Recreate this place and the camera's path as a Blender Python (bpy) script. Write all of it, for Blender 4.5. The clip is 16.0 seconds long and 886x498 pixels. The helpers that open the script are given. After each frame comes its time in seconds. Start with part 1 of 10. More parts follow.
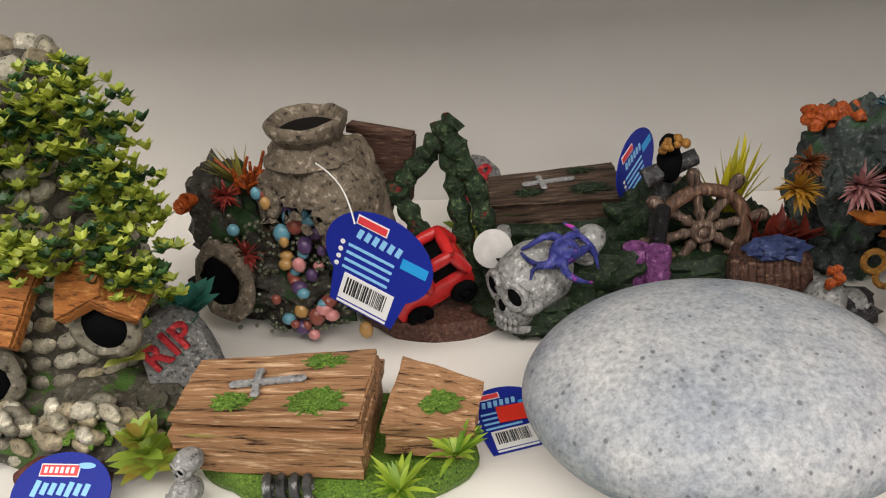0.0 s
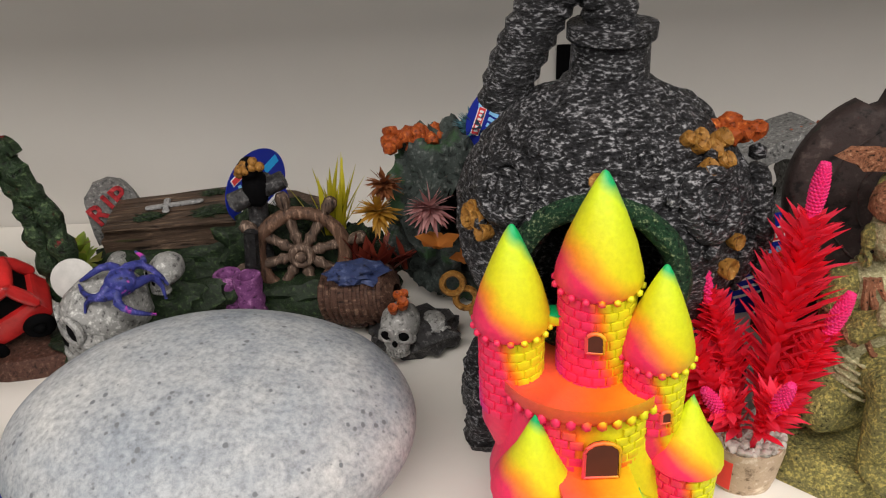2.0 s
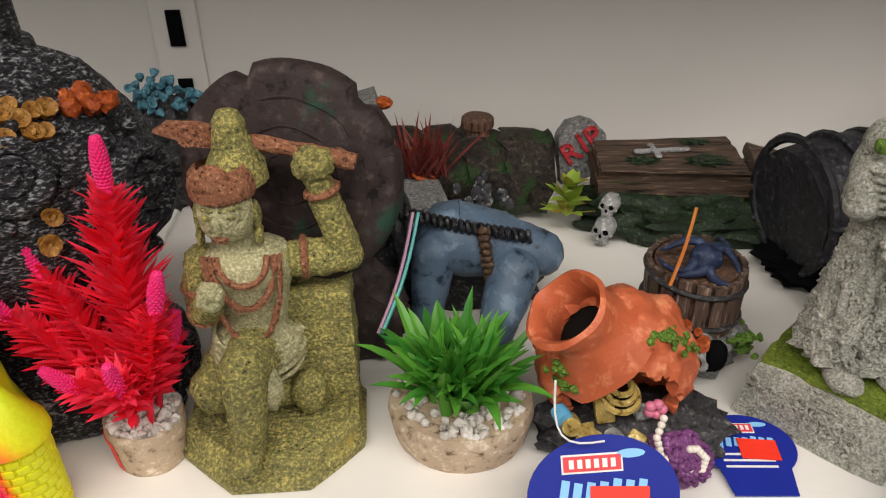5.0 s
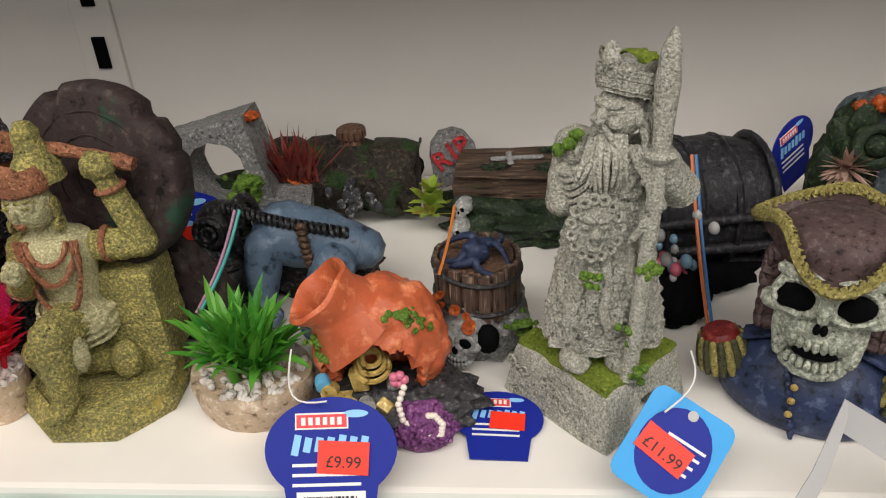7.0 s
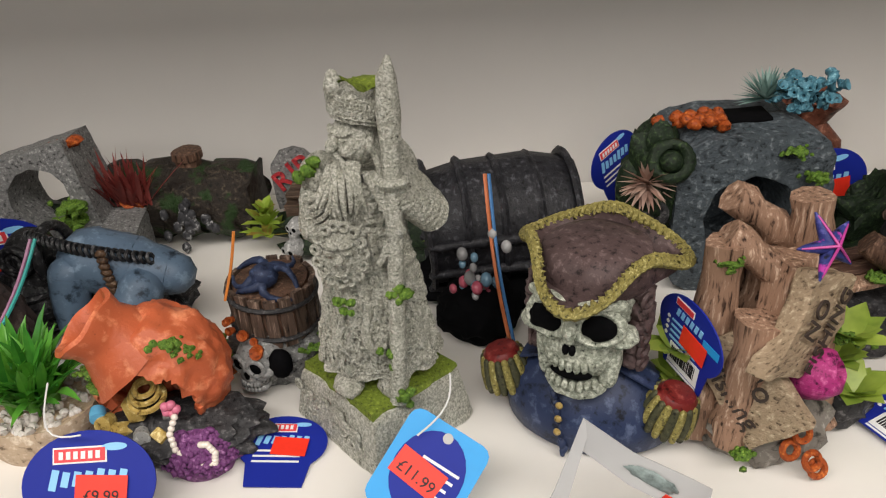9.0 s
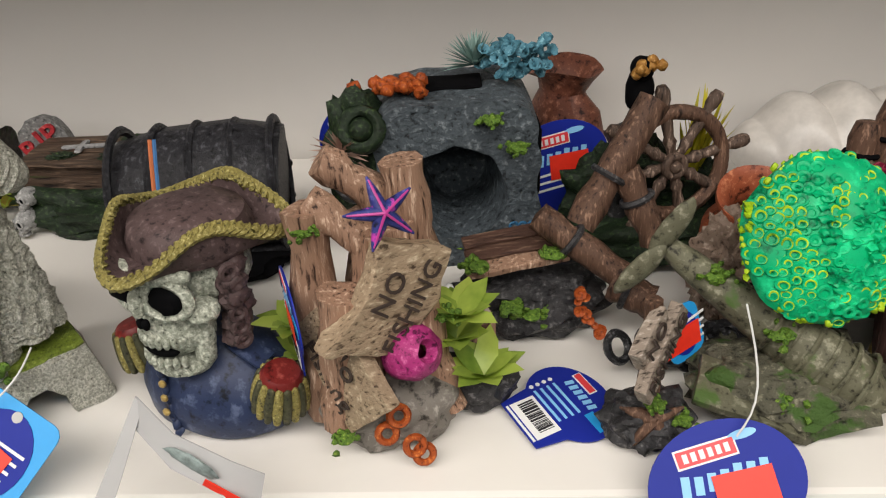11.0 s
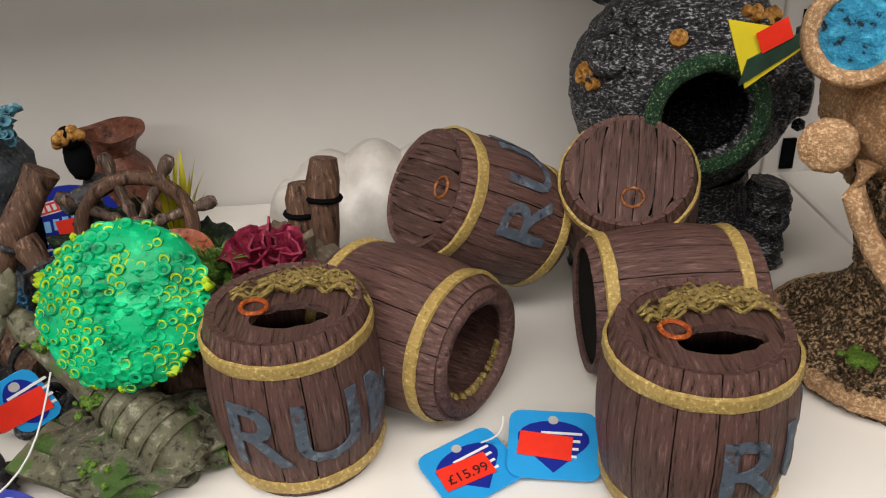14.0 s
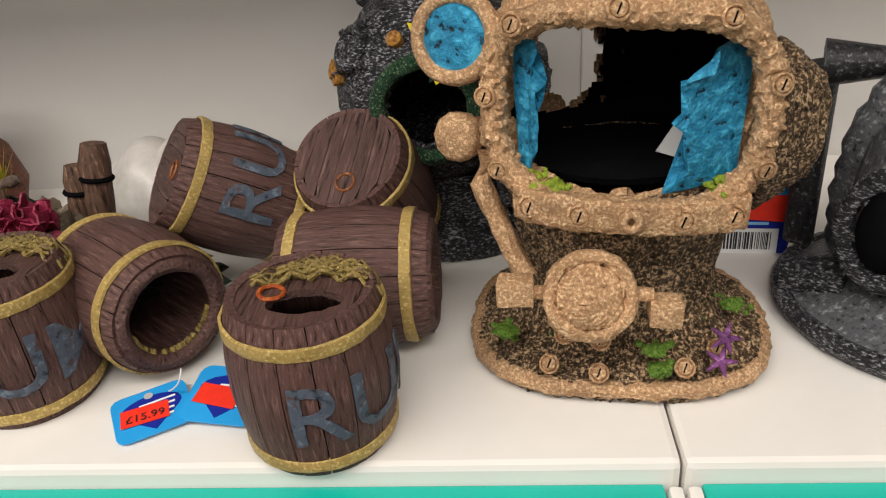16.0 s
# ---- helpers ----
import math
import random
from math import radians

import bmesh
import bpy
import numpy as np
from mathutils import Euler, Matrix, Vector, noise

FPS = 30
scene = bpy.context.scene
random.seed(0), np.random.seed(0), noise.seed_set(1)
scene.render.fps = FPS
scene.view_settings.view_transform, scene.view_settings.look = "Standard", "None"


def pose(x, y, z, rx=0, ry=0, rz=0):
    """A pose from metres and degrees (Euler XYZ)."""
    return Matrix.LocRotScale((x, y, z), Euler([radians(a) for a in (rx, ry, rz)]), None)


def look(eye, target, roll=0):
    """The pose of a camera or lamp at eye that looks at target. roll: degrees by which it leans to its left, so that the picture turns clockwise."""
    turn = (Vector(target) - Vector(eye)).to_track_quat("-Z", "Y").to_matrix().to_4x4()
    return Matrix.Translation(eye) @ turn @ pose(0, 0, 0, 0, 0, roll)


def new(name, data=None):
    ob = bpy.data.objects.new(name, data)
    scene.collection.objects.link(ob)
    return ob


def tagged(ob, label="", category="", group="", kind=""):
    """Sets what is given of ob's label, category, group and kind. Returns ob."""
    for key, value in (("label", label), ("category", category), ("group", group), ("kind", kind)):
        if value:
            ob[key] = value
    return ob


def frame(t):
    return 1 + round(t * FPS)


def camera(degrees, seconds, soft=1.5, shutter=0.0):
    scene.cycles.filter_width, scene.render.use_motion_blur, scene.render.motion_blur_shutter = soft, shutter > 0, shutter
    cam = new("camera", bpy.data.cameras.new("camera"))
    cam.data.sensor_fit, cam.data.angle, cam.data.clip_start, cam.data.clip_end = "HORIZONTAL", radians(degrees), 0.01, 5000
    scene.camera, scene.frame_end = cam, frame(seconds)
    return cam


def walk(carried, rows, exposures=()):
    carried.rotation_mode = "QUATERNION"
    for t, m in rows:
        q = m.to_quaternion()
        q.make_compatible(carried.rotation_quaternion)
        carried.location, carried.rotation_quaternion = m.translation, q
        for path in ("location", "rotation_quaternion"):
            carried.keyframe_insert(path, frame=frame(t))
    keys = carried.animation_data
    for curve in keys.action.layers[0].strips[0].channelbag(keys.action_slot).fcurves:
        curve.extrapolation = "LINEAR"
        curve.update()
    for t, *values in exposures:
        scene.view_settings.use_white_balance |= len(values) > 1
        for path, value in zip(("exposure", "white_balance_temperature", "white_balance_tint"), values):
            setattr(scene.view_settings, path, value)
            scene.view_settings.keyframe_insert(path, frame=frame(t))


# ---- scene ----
cam = camera(60.3, 16.0, soft=1.15)
PATH = [
    (0, (-0.29, -0.25, 1.509), (-0.567, 1.462, 0.512), -5.7),
    (0.5, (-0.244, -0.245, 1.502), (-0.481, 1.477, 0.513), -6.0),
    (1, (-0.225, -0.225, 1.497), (-0.343, 1.515, 0.519), -4.9),
    (1.5, (-0.173, -0.206, 1.494), (-0.197, 1.534, 0.508), -3.7),
    (2, (-0.086, -0.218, 1.497), (-0.116, 1.517, 0.502), -2.9),
    (2.5, (-0.015, -0.237, 1.508), (-0.095, 1.501, 0.52), -3.0),
    (3, (0.047, -0.246, 1.51), (-0.036, 1.504, 0.543), -3.2),
    (3.5, (0.074, -0.225, 1.501), (0.034, 1.514, 0.513), -3.2),
    (4, (0.082, -0.214, 1.479), (0.11, 1.496, 0.443), -2.4),
    (4.5, (0.108, -0.205, 1.477), (0.172, 1.49, 0.417), -1.6),
    (5, (0.189, -0.212, 1.486), (0.237, 1.483, 0.425), -0.4),
    (5.2, (0.221, -0.218, 1.489), (0.251, 1.481, 0.434), -0.2),
    (7.3, (0.354, -0.267, 1.501), (0.193, 1.444, 0.478), -3.5),
    (7.5, (0.359, -0.268, 1.501), (0.208, 1.443, 0.477), -3.3),
    (8, (0.394, -0.274, 1.503), (0.265, 1.445, 0.49), -2.8),
    (8.2, (0.41, -0.276, 1.505), (0.29, 1.447, 0.496), -2.9),
    (10.3, (0.556, -0.212, 1.487), (0.495, 1.502, 0.458), -4.2),
    (10.5, (0.584, -0.219, 1.482), (0.505, 1.493, 0.45), -3.8),
    (11, (0.649, -0.233, 1.474), (0.55, 1.47, 0.43), -3.2),
    (11.5, (0.706, -0.253, 1.476), (0.579, 1.455, 0.442), -3.1),
    (12, (0.757, -0.274, 1.486), (0.569, 1.45, 0.49), -4.1),
    (12.5, (0.817, -0.288, 1.493), (0.61, 1.455, 0.534), -4.9),
    (13, (0.888, -0.266, 1.483), (0.798, 1.503, 0.555), -4.2),
    (13.5, (0.93, -0.234, 1.479), (0.927, 1.539, 0.554), -3.7),
    (14, (0.965, -0.233, 1.473), (0.943, 1.524, 0.517), -3.8),
    (14.5, (1.02, -0.249, 1.475), (0.931, 1.495, 0.501), -3.9),
    (15, (1.072, -0.258, 1.473), (0.947, 1.483, 0.496), -4.2),
    (15.5, (1.123, -0.267, 1.472), (0.973, 1.475, 0.501), -4.3),
    (16, (1.169, -0.278, 1.476), (0.998, 1.467, 0.514), -4.7),
]
walk(cam, [(t, look(eye, target, roll)) for t, eye, target, roll in PATH],
     [(0.0, 0.0), (2.0, -0.05), (3.0, -0.06), (4.0, -0.2), (5.0, -0.14), (8.0, -0.12), (10.5, 0.0), (12.0, -0.08), (13.5, 0.0), (16.0, 0.03)])

H = 1.2          # top of the shelf
WALL = 0.375     # face of the back panel

# ---- light ----
world = bpy.data.worlds.new("world")
scene.world = world
world.use_nodes = True
world.node_tree.nodes["Background"].inputs[0].default_value = (0.9, 0.95, 1.0, 1)
world.node_tree.nodes["Background"].inputs[1].default_value = 0.01


def area_lamp(name, eye, target, size_x, size_y, watts, colour):
    data = bpy.data.lights.new(name, "AREA")
    data.shape, data.size, data.size_y, data.energy, data.color = "RECTANGLE", size_x, size_y, watts, colour
    ob = new(name, data)
    ob.matrix_world = look(eye, target)
    return ob


area_lamp("aisle_tube_light", (0.1, -1.00, 2.82), (0.1, -1.00, 0), 4.6, 0.6, 82, (1.0, 0.94, 0.885))
area_lamp("far_tube_light", (0.3, -2.6, 2.82), (0.3, -2.6, 0), 4.6, 0.6, 66, (1.0, 0.95, 0.90))


# ---- materials ----
def nodes_of(name):
    mat = bpy.data.materials.new(name)
    mat.use_nodes = True
    tree = mat.node_tree
    return mat, tree, tree.nodes["Principled BSDF"]


def link(tree, a, b):
    tree.links.new(a, b)


def coords(tree, scale=(1, 1, 1)):
    tc = tree.nodes.new("ShaderNodeTexCoord")
    mp = tree.nodes.new("ShaderNodeMapping")
    mp.inputs["Scale"].default_value = scale
    link(tree, tc.outputs["Object"], mp.inputs["Vector"])
    return mp.outputs[0]


def noise_node(tree, vec, scale, detail=4.0, rough=0.6):
    n = tree.nodes.new("ShaderNodeTexNoise")
    n.inputs["Scale"].default_value, n.inputs["Detail"].default_value, n.inputs["Roughness"].default_value = scale, detail, rough
    link(tree, vec, n.inputs["Vector"])
    return n.outputs["Fac"]


def ramp_node(tree, fac, stops):
    r = tree.nodes.new("ShaderNodeValToRGB")
    el = r.color_ramp.elements
    while len(el) < len(stops):
        el.new(0.5)
    for e, (p, c) in zip(el, stops):
        e.position, e.color = p, (*c, 1)
    link(tree, fac, r.inputs[0])
    return r.outputs[0]


def mix_node(tree, fac, a, b, mode="MIX"):
    m = tree.nodes.new("ShaderNodeMix")
    m.data_type, m.blend_type = "RGBA", mode
    if isinstance(fac, (int, float)):
        m.inputs[0].default_value = fac
    else:
        link(tree, fac, m.inputs[0])
    for slot, v in ((6, a), (7, b)):
        if isinstance(v, tuple):
            m.inputs[slot].default_value = (*v, 1)
        else:
            link(tree, v, m.inputs[slot])
    return m.outputs[2]


def bump_node(tree, bsdf, fac, strength, dist):
    b = tree.nodes.new("ShaderNodeBump")
    b.inputs["Strength"].default_value, b.inputs["Distance"].default_value = strength, dist
    link(tree, fac, b.inputs["Height"])
    link(tree, b.outputs[0], bsdf.inputs["Normal"])


def resin(name, dark, mid, light, scale=260, bump=0.6, rough=0.55, patch=None, patch_scale=35, patch_at=0.58, stretch=(1, 1, 1), depth=0.0012, stops=(0.34, 0.45, 0.55, 0.68), carve=0, cut=0.15, brush=0.10):
    """Painted cast resin: a dark wash, a middle coat, dry-brushed highlights, and patches of a second paint."""
    mat, tree, bsdf = nodes_of(name)
    v = coords(tree, stretch)
    fine = noise_node(tree, v, scale, 5, 0.65)
    if brush:
        strokes = tree.nodes.new("ShaderNodeMath")
        strokes.operation = "MULTIPLY_ADD"
        link(tree, noise_node(tree, v, scale * 0.17, 3, 0.6), strokes.inputs[0])
        strokes.inputs[1].default_value = brush
        centred = tree.nodes.new("ShaderNodeMath")
        centred.operation = "SUBTRACT"
        centred.inputs[1].default_value = brush * 0.5
        link(tree, fine, centred.inputs[0])
        link(tree, centred.outputs[0], strokes.inputs[2])
        fine = strokes.outputs[0]
    if carve:
        cells = tree.nodes.new("ShaderNodeTexVoronoi")
        cells.inputs["Scale"].default_value = carve
        link(tree, v, cells.inputs["Vector"])
        both = tree.nodes.new("ShaderNodeMath")
        both.operation = "MULTIPLY_ADD"
        link(tree, cells.outputs["Distance"], both.inputs[0])
        both.inputs[1].default_value = -cut
        lift = tree.nodes.new("ShaderNodeMath")
        lift.operation = "ADD"
        lift.inputs[1].default_value = cut * 0.47
        link(tree, fine, lift.inputs[0])
        link(tree, lift.outputs[0], both.inputs[2])
        fine = both.outputs[0]
    dark, mid = tuple(q * 0.45 for q in dark), tuple(q * 0.78 for q in mid)
    col = ramp_node(tree, fine, list(zip(stops, (dark, mid, mid, light))))
    broad = noise_node(tree, v, 22, 3)
    col = mix_node(tree, 0.55, col, ramp_node(tree, broad, [(0.3, (0.55, 0.55, 0.55)), (0.7, (1.25, 1.25, 1.25))]), "MULTIPLY")
    if patch:
        pn = noise_node(tree, v, patch_scale, 4)
        col = mix_node(tree, ramp_node(tree, pn, [(patch_at, (0, 0, 0)), (patch_at + 0.06, (1, 1, 1))]), col, patch)
    link(tree, col, bsdf.inputs["Base Color"])
    bsdf.inputs["Roughness"].default_value = rough
    bsdf.inputs["Specular IOR Level"].default_value = 0.28
    bump_node(tree, bsdf, fine, bump, depth)
    return mat


def wood(name, dark, mid, light, axis=2, scale=420, bump=0.8, rough=0.6, patch=None, patch_at=0.6):
    st = [1.0, 1.0, 1.0]
    st[axis] = 0.09
    return resin(name, dark, mid, light, scale, bump, rough, patch, 45, patch_at, tuple(st), 0.0015)


def plain(name, colour, rough=0.5, metal=0.0, grain=0.12, scale=120, bump=0.15):
    mat, tree, bsdf = nodes_of(name)
    v = coords(tree)
    n = noise_node(tree, v, scale, 4)
    lo, hi = tuple(c * (1 - grain) for c in colour), tuple(min(1, c * (1 + grain)) for c in colour)
    link(tree, ramp_node(tree, n, [(0.3, lo), (0.7, hi)]), bsdf.inputs["Base Color"])
    bsdf.inputs["Roughness"].default_value, bsdf.inputs["Metallic"].default_value = rough, metal
    if bump:
        bump_node(tree, bsdf, n, bump, 0.0006)
    return mat


def leafy(name, inner, outer, rough=0.4, height=0.05):
    """Plastic leaves that go from one colour at the foot to another at the tip, each leaf a little different."""
    mat, tree, bsdf = nodes_of(name)
    geo = tree.nodes.new("ShaderNodeNewGeometry")
    tc = tree.nodes.new("ShaderNodeTexCoord")
    n = noise_node(tree, tc.outputs["Object"], 60, 3)
    f = tree.nodes.new("ShaderNodeMath")
    f.operation = "MULTIPLY_ADD"
    link(tree, geo.outputs["Random Per Island"], f.inputs[0])
    f.inputs[1].default_value = 0.7
    link(tree, n, f.inputs[2])
    link(tree, ramp_node(tree, f.outputs[0], [(0.4, inner), (1.05, outer)]), bsdf.inputs["Base Color"])
    bsdf.inputs["Roughness"].default_value = rough
    thin = tree.nodes.new("ShaderNodeBsdfTranslucent")
    link(tree, bsdf.inputs["Base Color"].links[0].from_socket, thin.inputs["Color"])
    both = tree.nodes.new("ShaderNodeMixShader")
    both.inputs[0].default_value = 0.35
    link(tree, bsdf.outputs[0], both.inputs[1])
    link(tree, thin.outputs[0], both.inputs[2])
    link(tree, both.outputs[0], next(q for q in tree.nodes if q.type == "OUTPUT_MATERIAL").inputs[0])
    return mat


M_SHELF = plain("shelf_enamel", (0.78, 0.75, 0.70), 0.38, 0, 0.03, 14, 0.02)
M_WALL = plain("panel_enamel", (0.68, 0.655, 0.62), 0.5, 0, 0.03, 6, 0.02)
M_TEAL = plain("teal_plastic", (0.0, 0.42, 0.34), 0.25, 0, 0.04, 20, 0.0)
M_AISLE = plain("aisle_goods", (0.12, 0.115, 0.11), 0.7, 0, 0.4, 5, 0)
M_FLOOR = plain("floor_vinyl", (0.20, 0.195, 0.185), 0.4, 0, 0.2, 9, 0.05)
M_CEIL = plain("ceiling_tile", (0.8, 0.8, 0.78), 0.9, 0, 0.05, 30, 0.1)
# Black of painted parts, also put into hollows as their shade.
M_BLACK = plain("black_paint_and_hollow_shade", (0.003, 0.003, 0.0035), 0.9, 0, 0.3, 90, 0.2)
# Near-black colour for the shade in gaps and vessel mouths.
M_GAP = plain("gap_shade", (0.010, 0.009, 0.008), 0.9)
# Low sheen keeps the shade coloured into hollows dark.
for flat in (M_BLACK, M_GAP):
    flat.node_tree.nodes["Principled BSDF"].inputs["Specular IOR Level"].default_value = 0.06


# ---- mesh tools ----
def fresh():
    return bmesh.new()


def thicken(bm, depth):
    """Gives an open sheet its thickness."""
    bm.normal_update()
    bmesh.ops.solidify(bm, geom=list(bm.faces), thickness=depth)


def mesh_from(name, bm, mat, smooth=True):
    me = bpy.data.meshes.new(name)
    bm.normal_update()
    bm.to_mesh(me)
    bm.free()
    for m in (mat if isinstance(mat, (list, tuple)) else [mat]):
        me.materials.append(m)
    if smooth:
        me.polygons.foreach_set("use_smooth", [True] * len(me.polygons))
        me.set_sharp_from_angle(angle=radians(48))
    return me


def part(name, bm, mat, parent, label="", smooth=True, m=None):
    ob = new(name, bm if isinstance(bm, bpy.types.Mesh) else mesh_from(name, bm, mat, smooth))
    ob.parent = parent
    if m is not None:
        ob.matrix_local = m
    if label:
        ob["label"] = label
    return ob


def pieces(name, bm, mat, parent, label=""):
    """Each separate lump of a bmesh as a part of its own."""
    bm.verts.index_update()
    seen, made = set(), []
    for v in list(bm.verts):
        if v.index in seen:
            continue
        island, todo = [], [v]
        seen.add(v.index)
        while todo:
            w = todo.pop()
            island.append(w)
            for g in w.link_edges:
                o = g.other_vert(w)
                if o.index not in seen:
                    seen.add(o.index)
                    todo.append(o)
        sub = bmesh.new()
        twin = {w: sub.verts.new(w.co) for w in island}
        for f in {f for w in island for f in w.link_faces}:
            sub.faces.new([twin[w] for w in f.verts])
        made.append(part(name, sub, mat, parent, label))
    bm.free()
    return made


def tag_at(x, y, z, lean=0, spin=0, turn=0):
    """A card's pose: spun in its own plane, leant back, then turned."""
    return pose(x, y, z, lean, 0, turn) @ pose(0, 0, 0, 0, spin, 0)


def thing(name, x, y, z, rz, label, category, group="", rx=0, ry=0, kind=""):
    ob = new(name)
    ob.empty_display_size = 0.01
    ob.matrix_world = pose(x, y, z, rx, ry, rz)
    return tagged(ob, label, category, group, kind)


def solid(name, bm, mat, x, y, z, rz, label, category, group="", rx=0, ry=0, kind="", smooth=True):
    ob = new(name, mesh_from(name, bm, mat, smooth))
    ob.matrix_world = pose(x, y, z, rx, ry, rz)
    return tagged(ob, label, category, group, kind)


def roughen(verts, amp, freq, seed=0.0):
    for v in verts:
        n = noise.noise_vector(v.co * freq + Vector((seed, seed * 1.7, seed * 0.3)))
        v.co += n * amp


def hammer(bm, amp, freq=380, cuts=0):
    """Cast relief: fine lumps over coarser ones, on a mesh cut finer first."""
    if cuts:
        bmesh.ops.subdivide_edges(bm, edges=list(bm.edges), cuts=cuts, use_grid_fill=True)
    bm.normal_update()
    moves = []
    for v in bm.verts:
        ridge = 0.55 - abs(noise.noise(v.co * freq)) * 2.0
        moves.append((v, v.normal * amp * (ridge + 0.7 * noise.noise(v.co * freq * 0.38))))
    for v, d in moves:
        v.co += d


BALLS = {}


def ball(sub):
    """The corners and faces of a unit sphere, kept for use again."""
    if sub not in BALLS:
        tmp = bmesh.new()
        bmesh.ops.create_icosphere(tmp, subdivisions=sub, radius=1)
        tmp.verts.index_update()
        BALLS[sub] = ([v.co.copy() for v in tmp.verts], [[v.index for v in f.verts] for f in tmp.faces])
        tmp.free()
    return BALLS[sub]


def blob(bm, c, r, amp=0.1, freq=2.2, sub=3, m=None, mat=0, seed=0.0):
    """A lumpy ellipsoid."""
    rr = Vector(r) if hasattr(r, "__len__") else Vector((r, r, r))
    off = Vector(c) * 40 + Vector((seed, seed, seed))
    corners, faces = ball(sub)
    got = []
    for u in corners:
        k = 1 + amp * noise.noise(u * freq + off) + amp * 0.5 * noise.noise(u * freq * 2.7 + off)
        co = Vector((u.x * rr.x, u.y * rr.y, u.z * rr.z)) * k
        if m is not None:
            co = m.to_3x3() @ co
        got.append(bm.verts.new(co + Vector(c)))
    for f in faces:
        bm.faces.new([got[q] for q in f]).material_index = mat
    return got


def lathe(bm, profile, seg=28, m=None, mat=0, amp=0.0, freq=40, a0=0.0, a1=360.0, squash=1.0):
    """A profile of (radius, height) turned round z, over an arc if one is given."""
    full = a1 - a0 >= 359.9
    n = seg if full else seg + 1
    rings, made = [], []
    for r, z in profile:
        ring = []
        for i in range(n):
            a = radians(a0 + (a1 - a0) * i / seg)
            co = Vector((r * math.cos(a), r * squash * math.sin(a), z))
            if amp:
                co += noise.noise_vector(co * freq) * amp
            if m is not None:
                co = m @ co
            ring.append(bm.verts.new(co))
        rings.append(ring)
        made += ring
    for a, b in zip(rings, rings[1:]):
        for i in range(n if full else n - 1):
            j = (i + 1) % n
            bm.faces.new((a[i], a[j], b[j], b[i])).material_index = mat
    return made


def box(bm, size, m=None, amp=0.0, freq=60, cuts=0, mat=0, taper=1.0, bevel=0.0):
    """A box with rounded and roughened edges."""
    tmp = bmesh.new()
    for v in bmesh.ops.create_cube(tmp, size=1)["verts"]:
        t = taper if v.co.z > 0 else 1.0
        v.co = Vector((v.co.x * size[0] * t, v.co.y * size[1] * t, v.co.z * size[2]))
    if cuts:
        bmesh.ops.subdivide_edges(tmp, edges=list(tmp.edges), cuts=cuts, use_grid_fill=True)
    if bevel:
        sharp = [e for e in tmp.edges if len(e.link_faces) == 2 and e.calc_face_angle() > 0.5]
        bmesh.ops.bevel(tmp, geom=sharp, offset=bevel, segments=2, affect="EDGES", profile=0.6)
    pairs = {}
    for v in tmp.verts:
        co = m @ v.co if m is not None else v.co.copy()
        if amp:
            co += noise.noise_vector(co * freq) * amp
        pairs[v] = bm.verts.new(co)
    for f in tmp.faces:
        bm.faces.new([pairs[v] for v in f.verts]).material_index = mat
    tmp.free()
    return list(pairs.values())


def tube(bm, pts, radii, seg=8, mat=0, rings=0.0, cap=True):
    """A tube along points; rings swells it in a corrugated way."""
    pts = [Vector(p) for p in pts]
    if not hasattr(radii, "__len__"):
        radii = [radii] * len(pts)
    loops, up = [], Vector((0.13, 0.21, 0.97))
    for i, p in enumerate(pts):
        d = (pts[min(i + 1, len(pts) - 1)] - pts[max(i - 1, 0)]).normalized()
        s = d.cross(up)
        if s.length < 0.05:
            s = d.cross(Vector((1, 0, 0)))
        s.normalize()
        u = s.cross(d)
        r = radii[i] * (1 + (rings if i % 2 else -rings))
        loops.append([bm.verts.new(p + (s * math.cos(2 * math.pi * k / seg) + u * math.sin(2 * math.pi * k / seg)) * r) for k in range(seg)])
    for a, b in zip(loops, loops[1:]):
        for k in range(seg):
            bm.faces.new((a[k], a[(k + 1) % seg], b[(k + 1) % seg], b[k])).material_index = mat
    if cap:
        bm.faces.new(list(reversed(loops[0]))).material_index = mat
        bm.faces.new(loops[-1]).material_index = mat
    return [v for lp in loops for v in lp]


def arc_points(a, b, bulge, n=10):
    """n points from a to b on a bow pushed out by bulge."""
    a, b, g = Vector(a), Vector(b), Vector(bulge)
    return [a.lerp(b, i / (n - 1)) + g * math.sin(math.pi * i / (n - 1)) for i in range(n)]


def leaf(bm, base, way, length, width, droop=0.3, fold=0.15, mat=0, steps=4):
    """A folded, drooping leaf blade."""
    base, way = Vector(base), Vector(way).normalized()
    side = way.cross(Vector((0, 0, 1)))
    if side.length < 0.05:
        side = Vector((1, 0, 0))
    side.normalize()
    up = side.cross(way)
    rows = []
    for i in range(steps + 1):
        t = i / steps
        w = width * 0.5 * (math.sin(math.pi * min(1, 0.12 + t * 0.88)) ** 0.8)
        p = base + way * length * t - Vector((0, 0, 1)) * droop * length * t * t
        rows.append((bm.verts.new(p - side * w + up * w * fold), bm.verts.new(p), bm.verts.new(p + side * w + up * w * fold)))
    for a, b in zip(rows, rows[1:]):
        bm.faces.new((a[0], a[1], b[1], b[0])).material_index = mat
        bm.faces.new((a[1], a[2], b[2], b[1])).material_index = mat


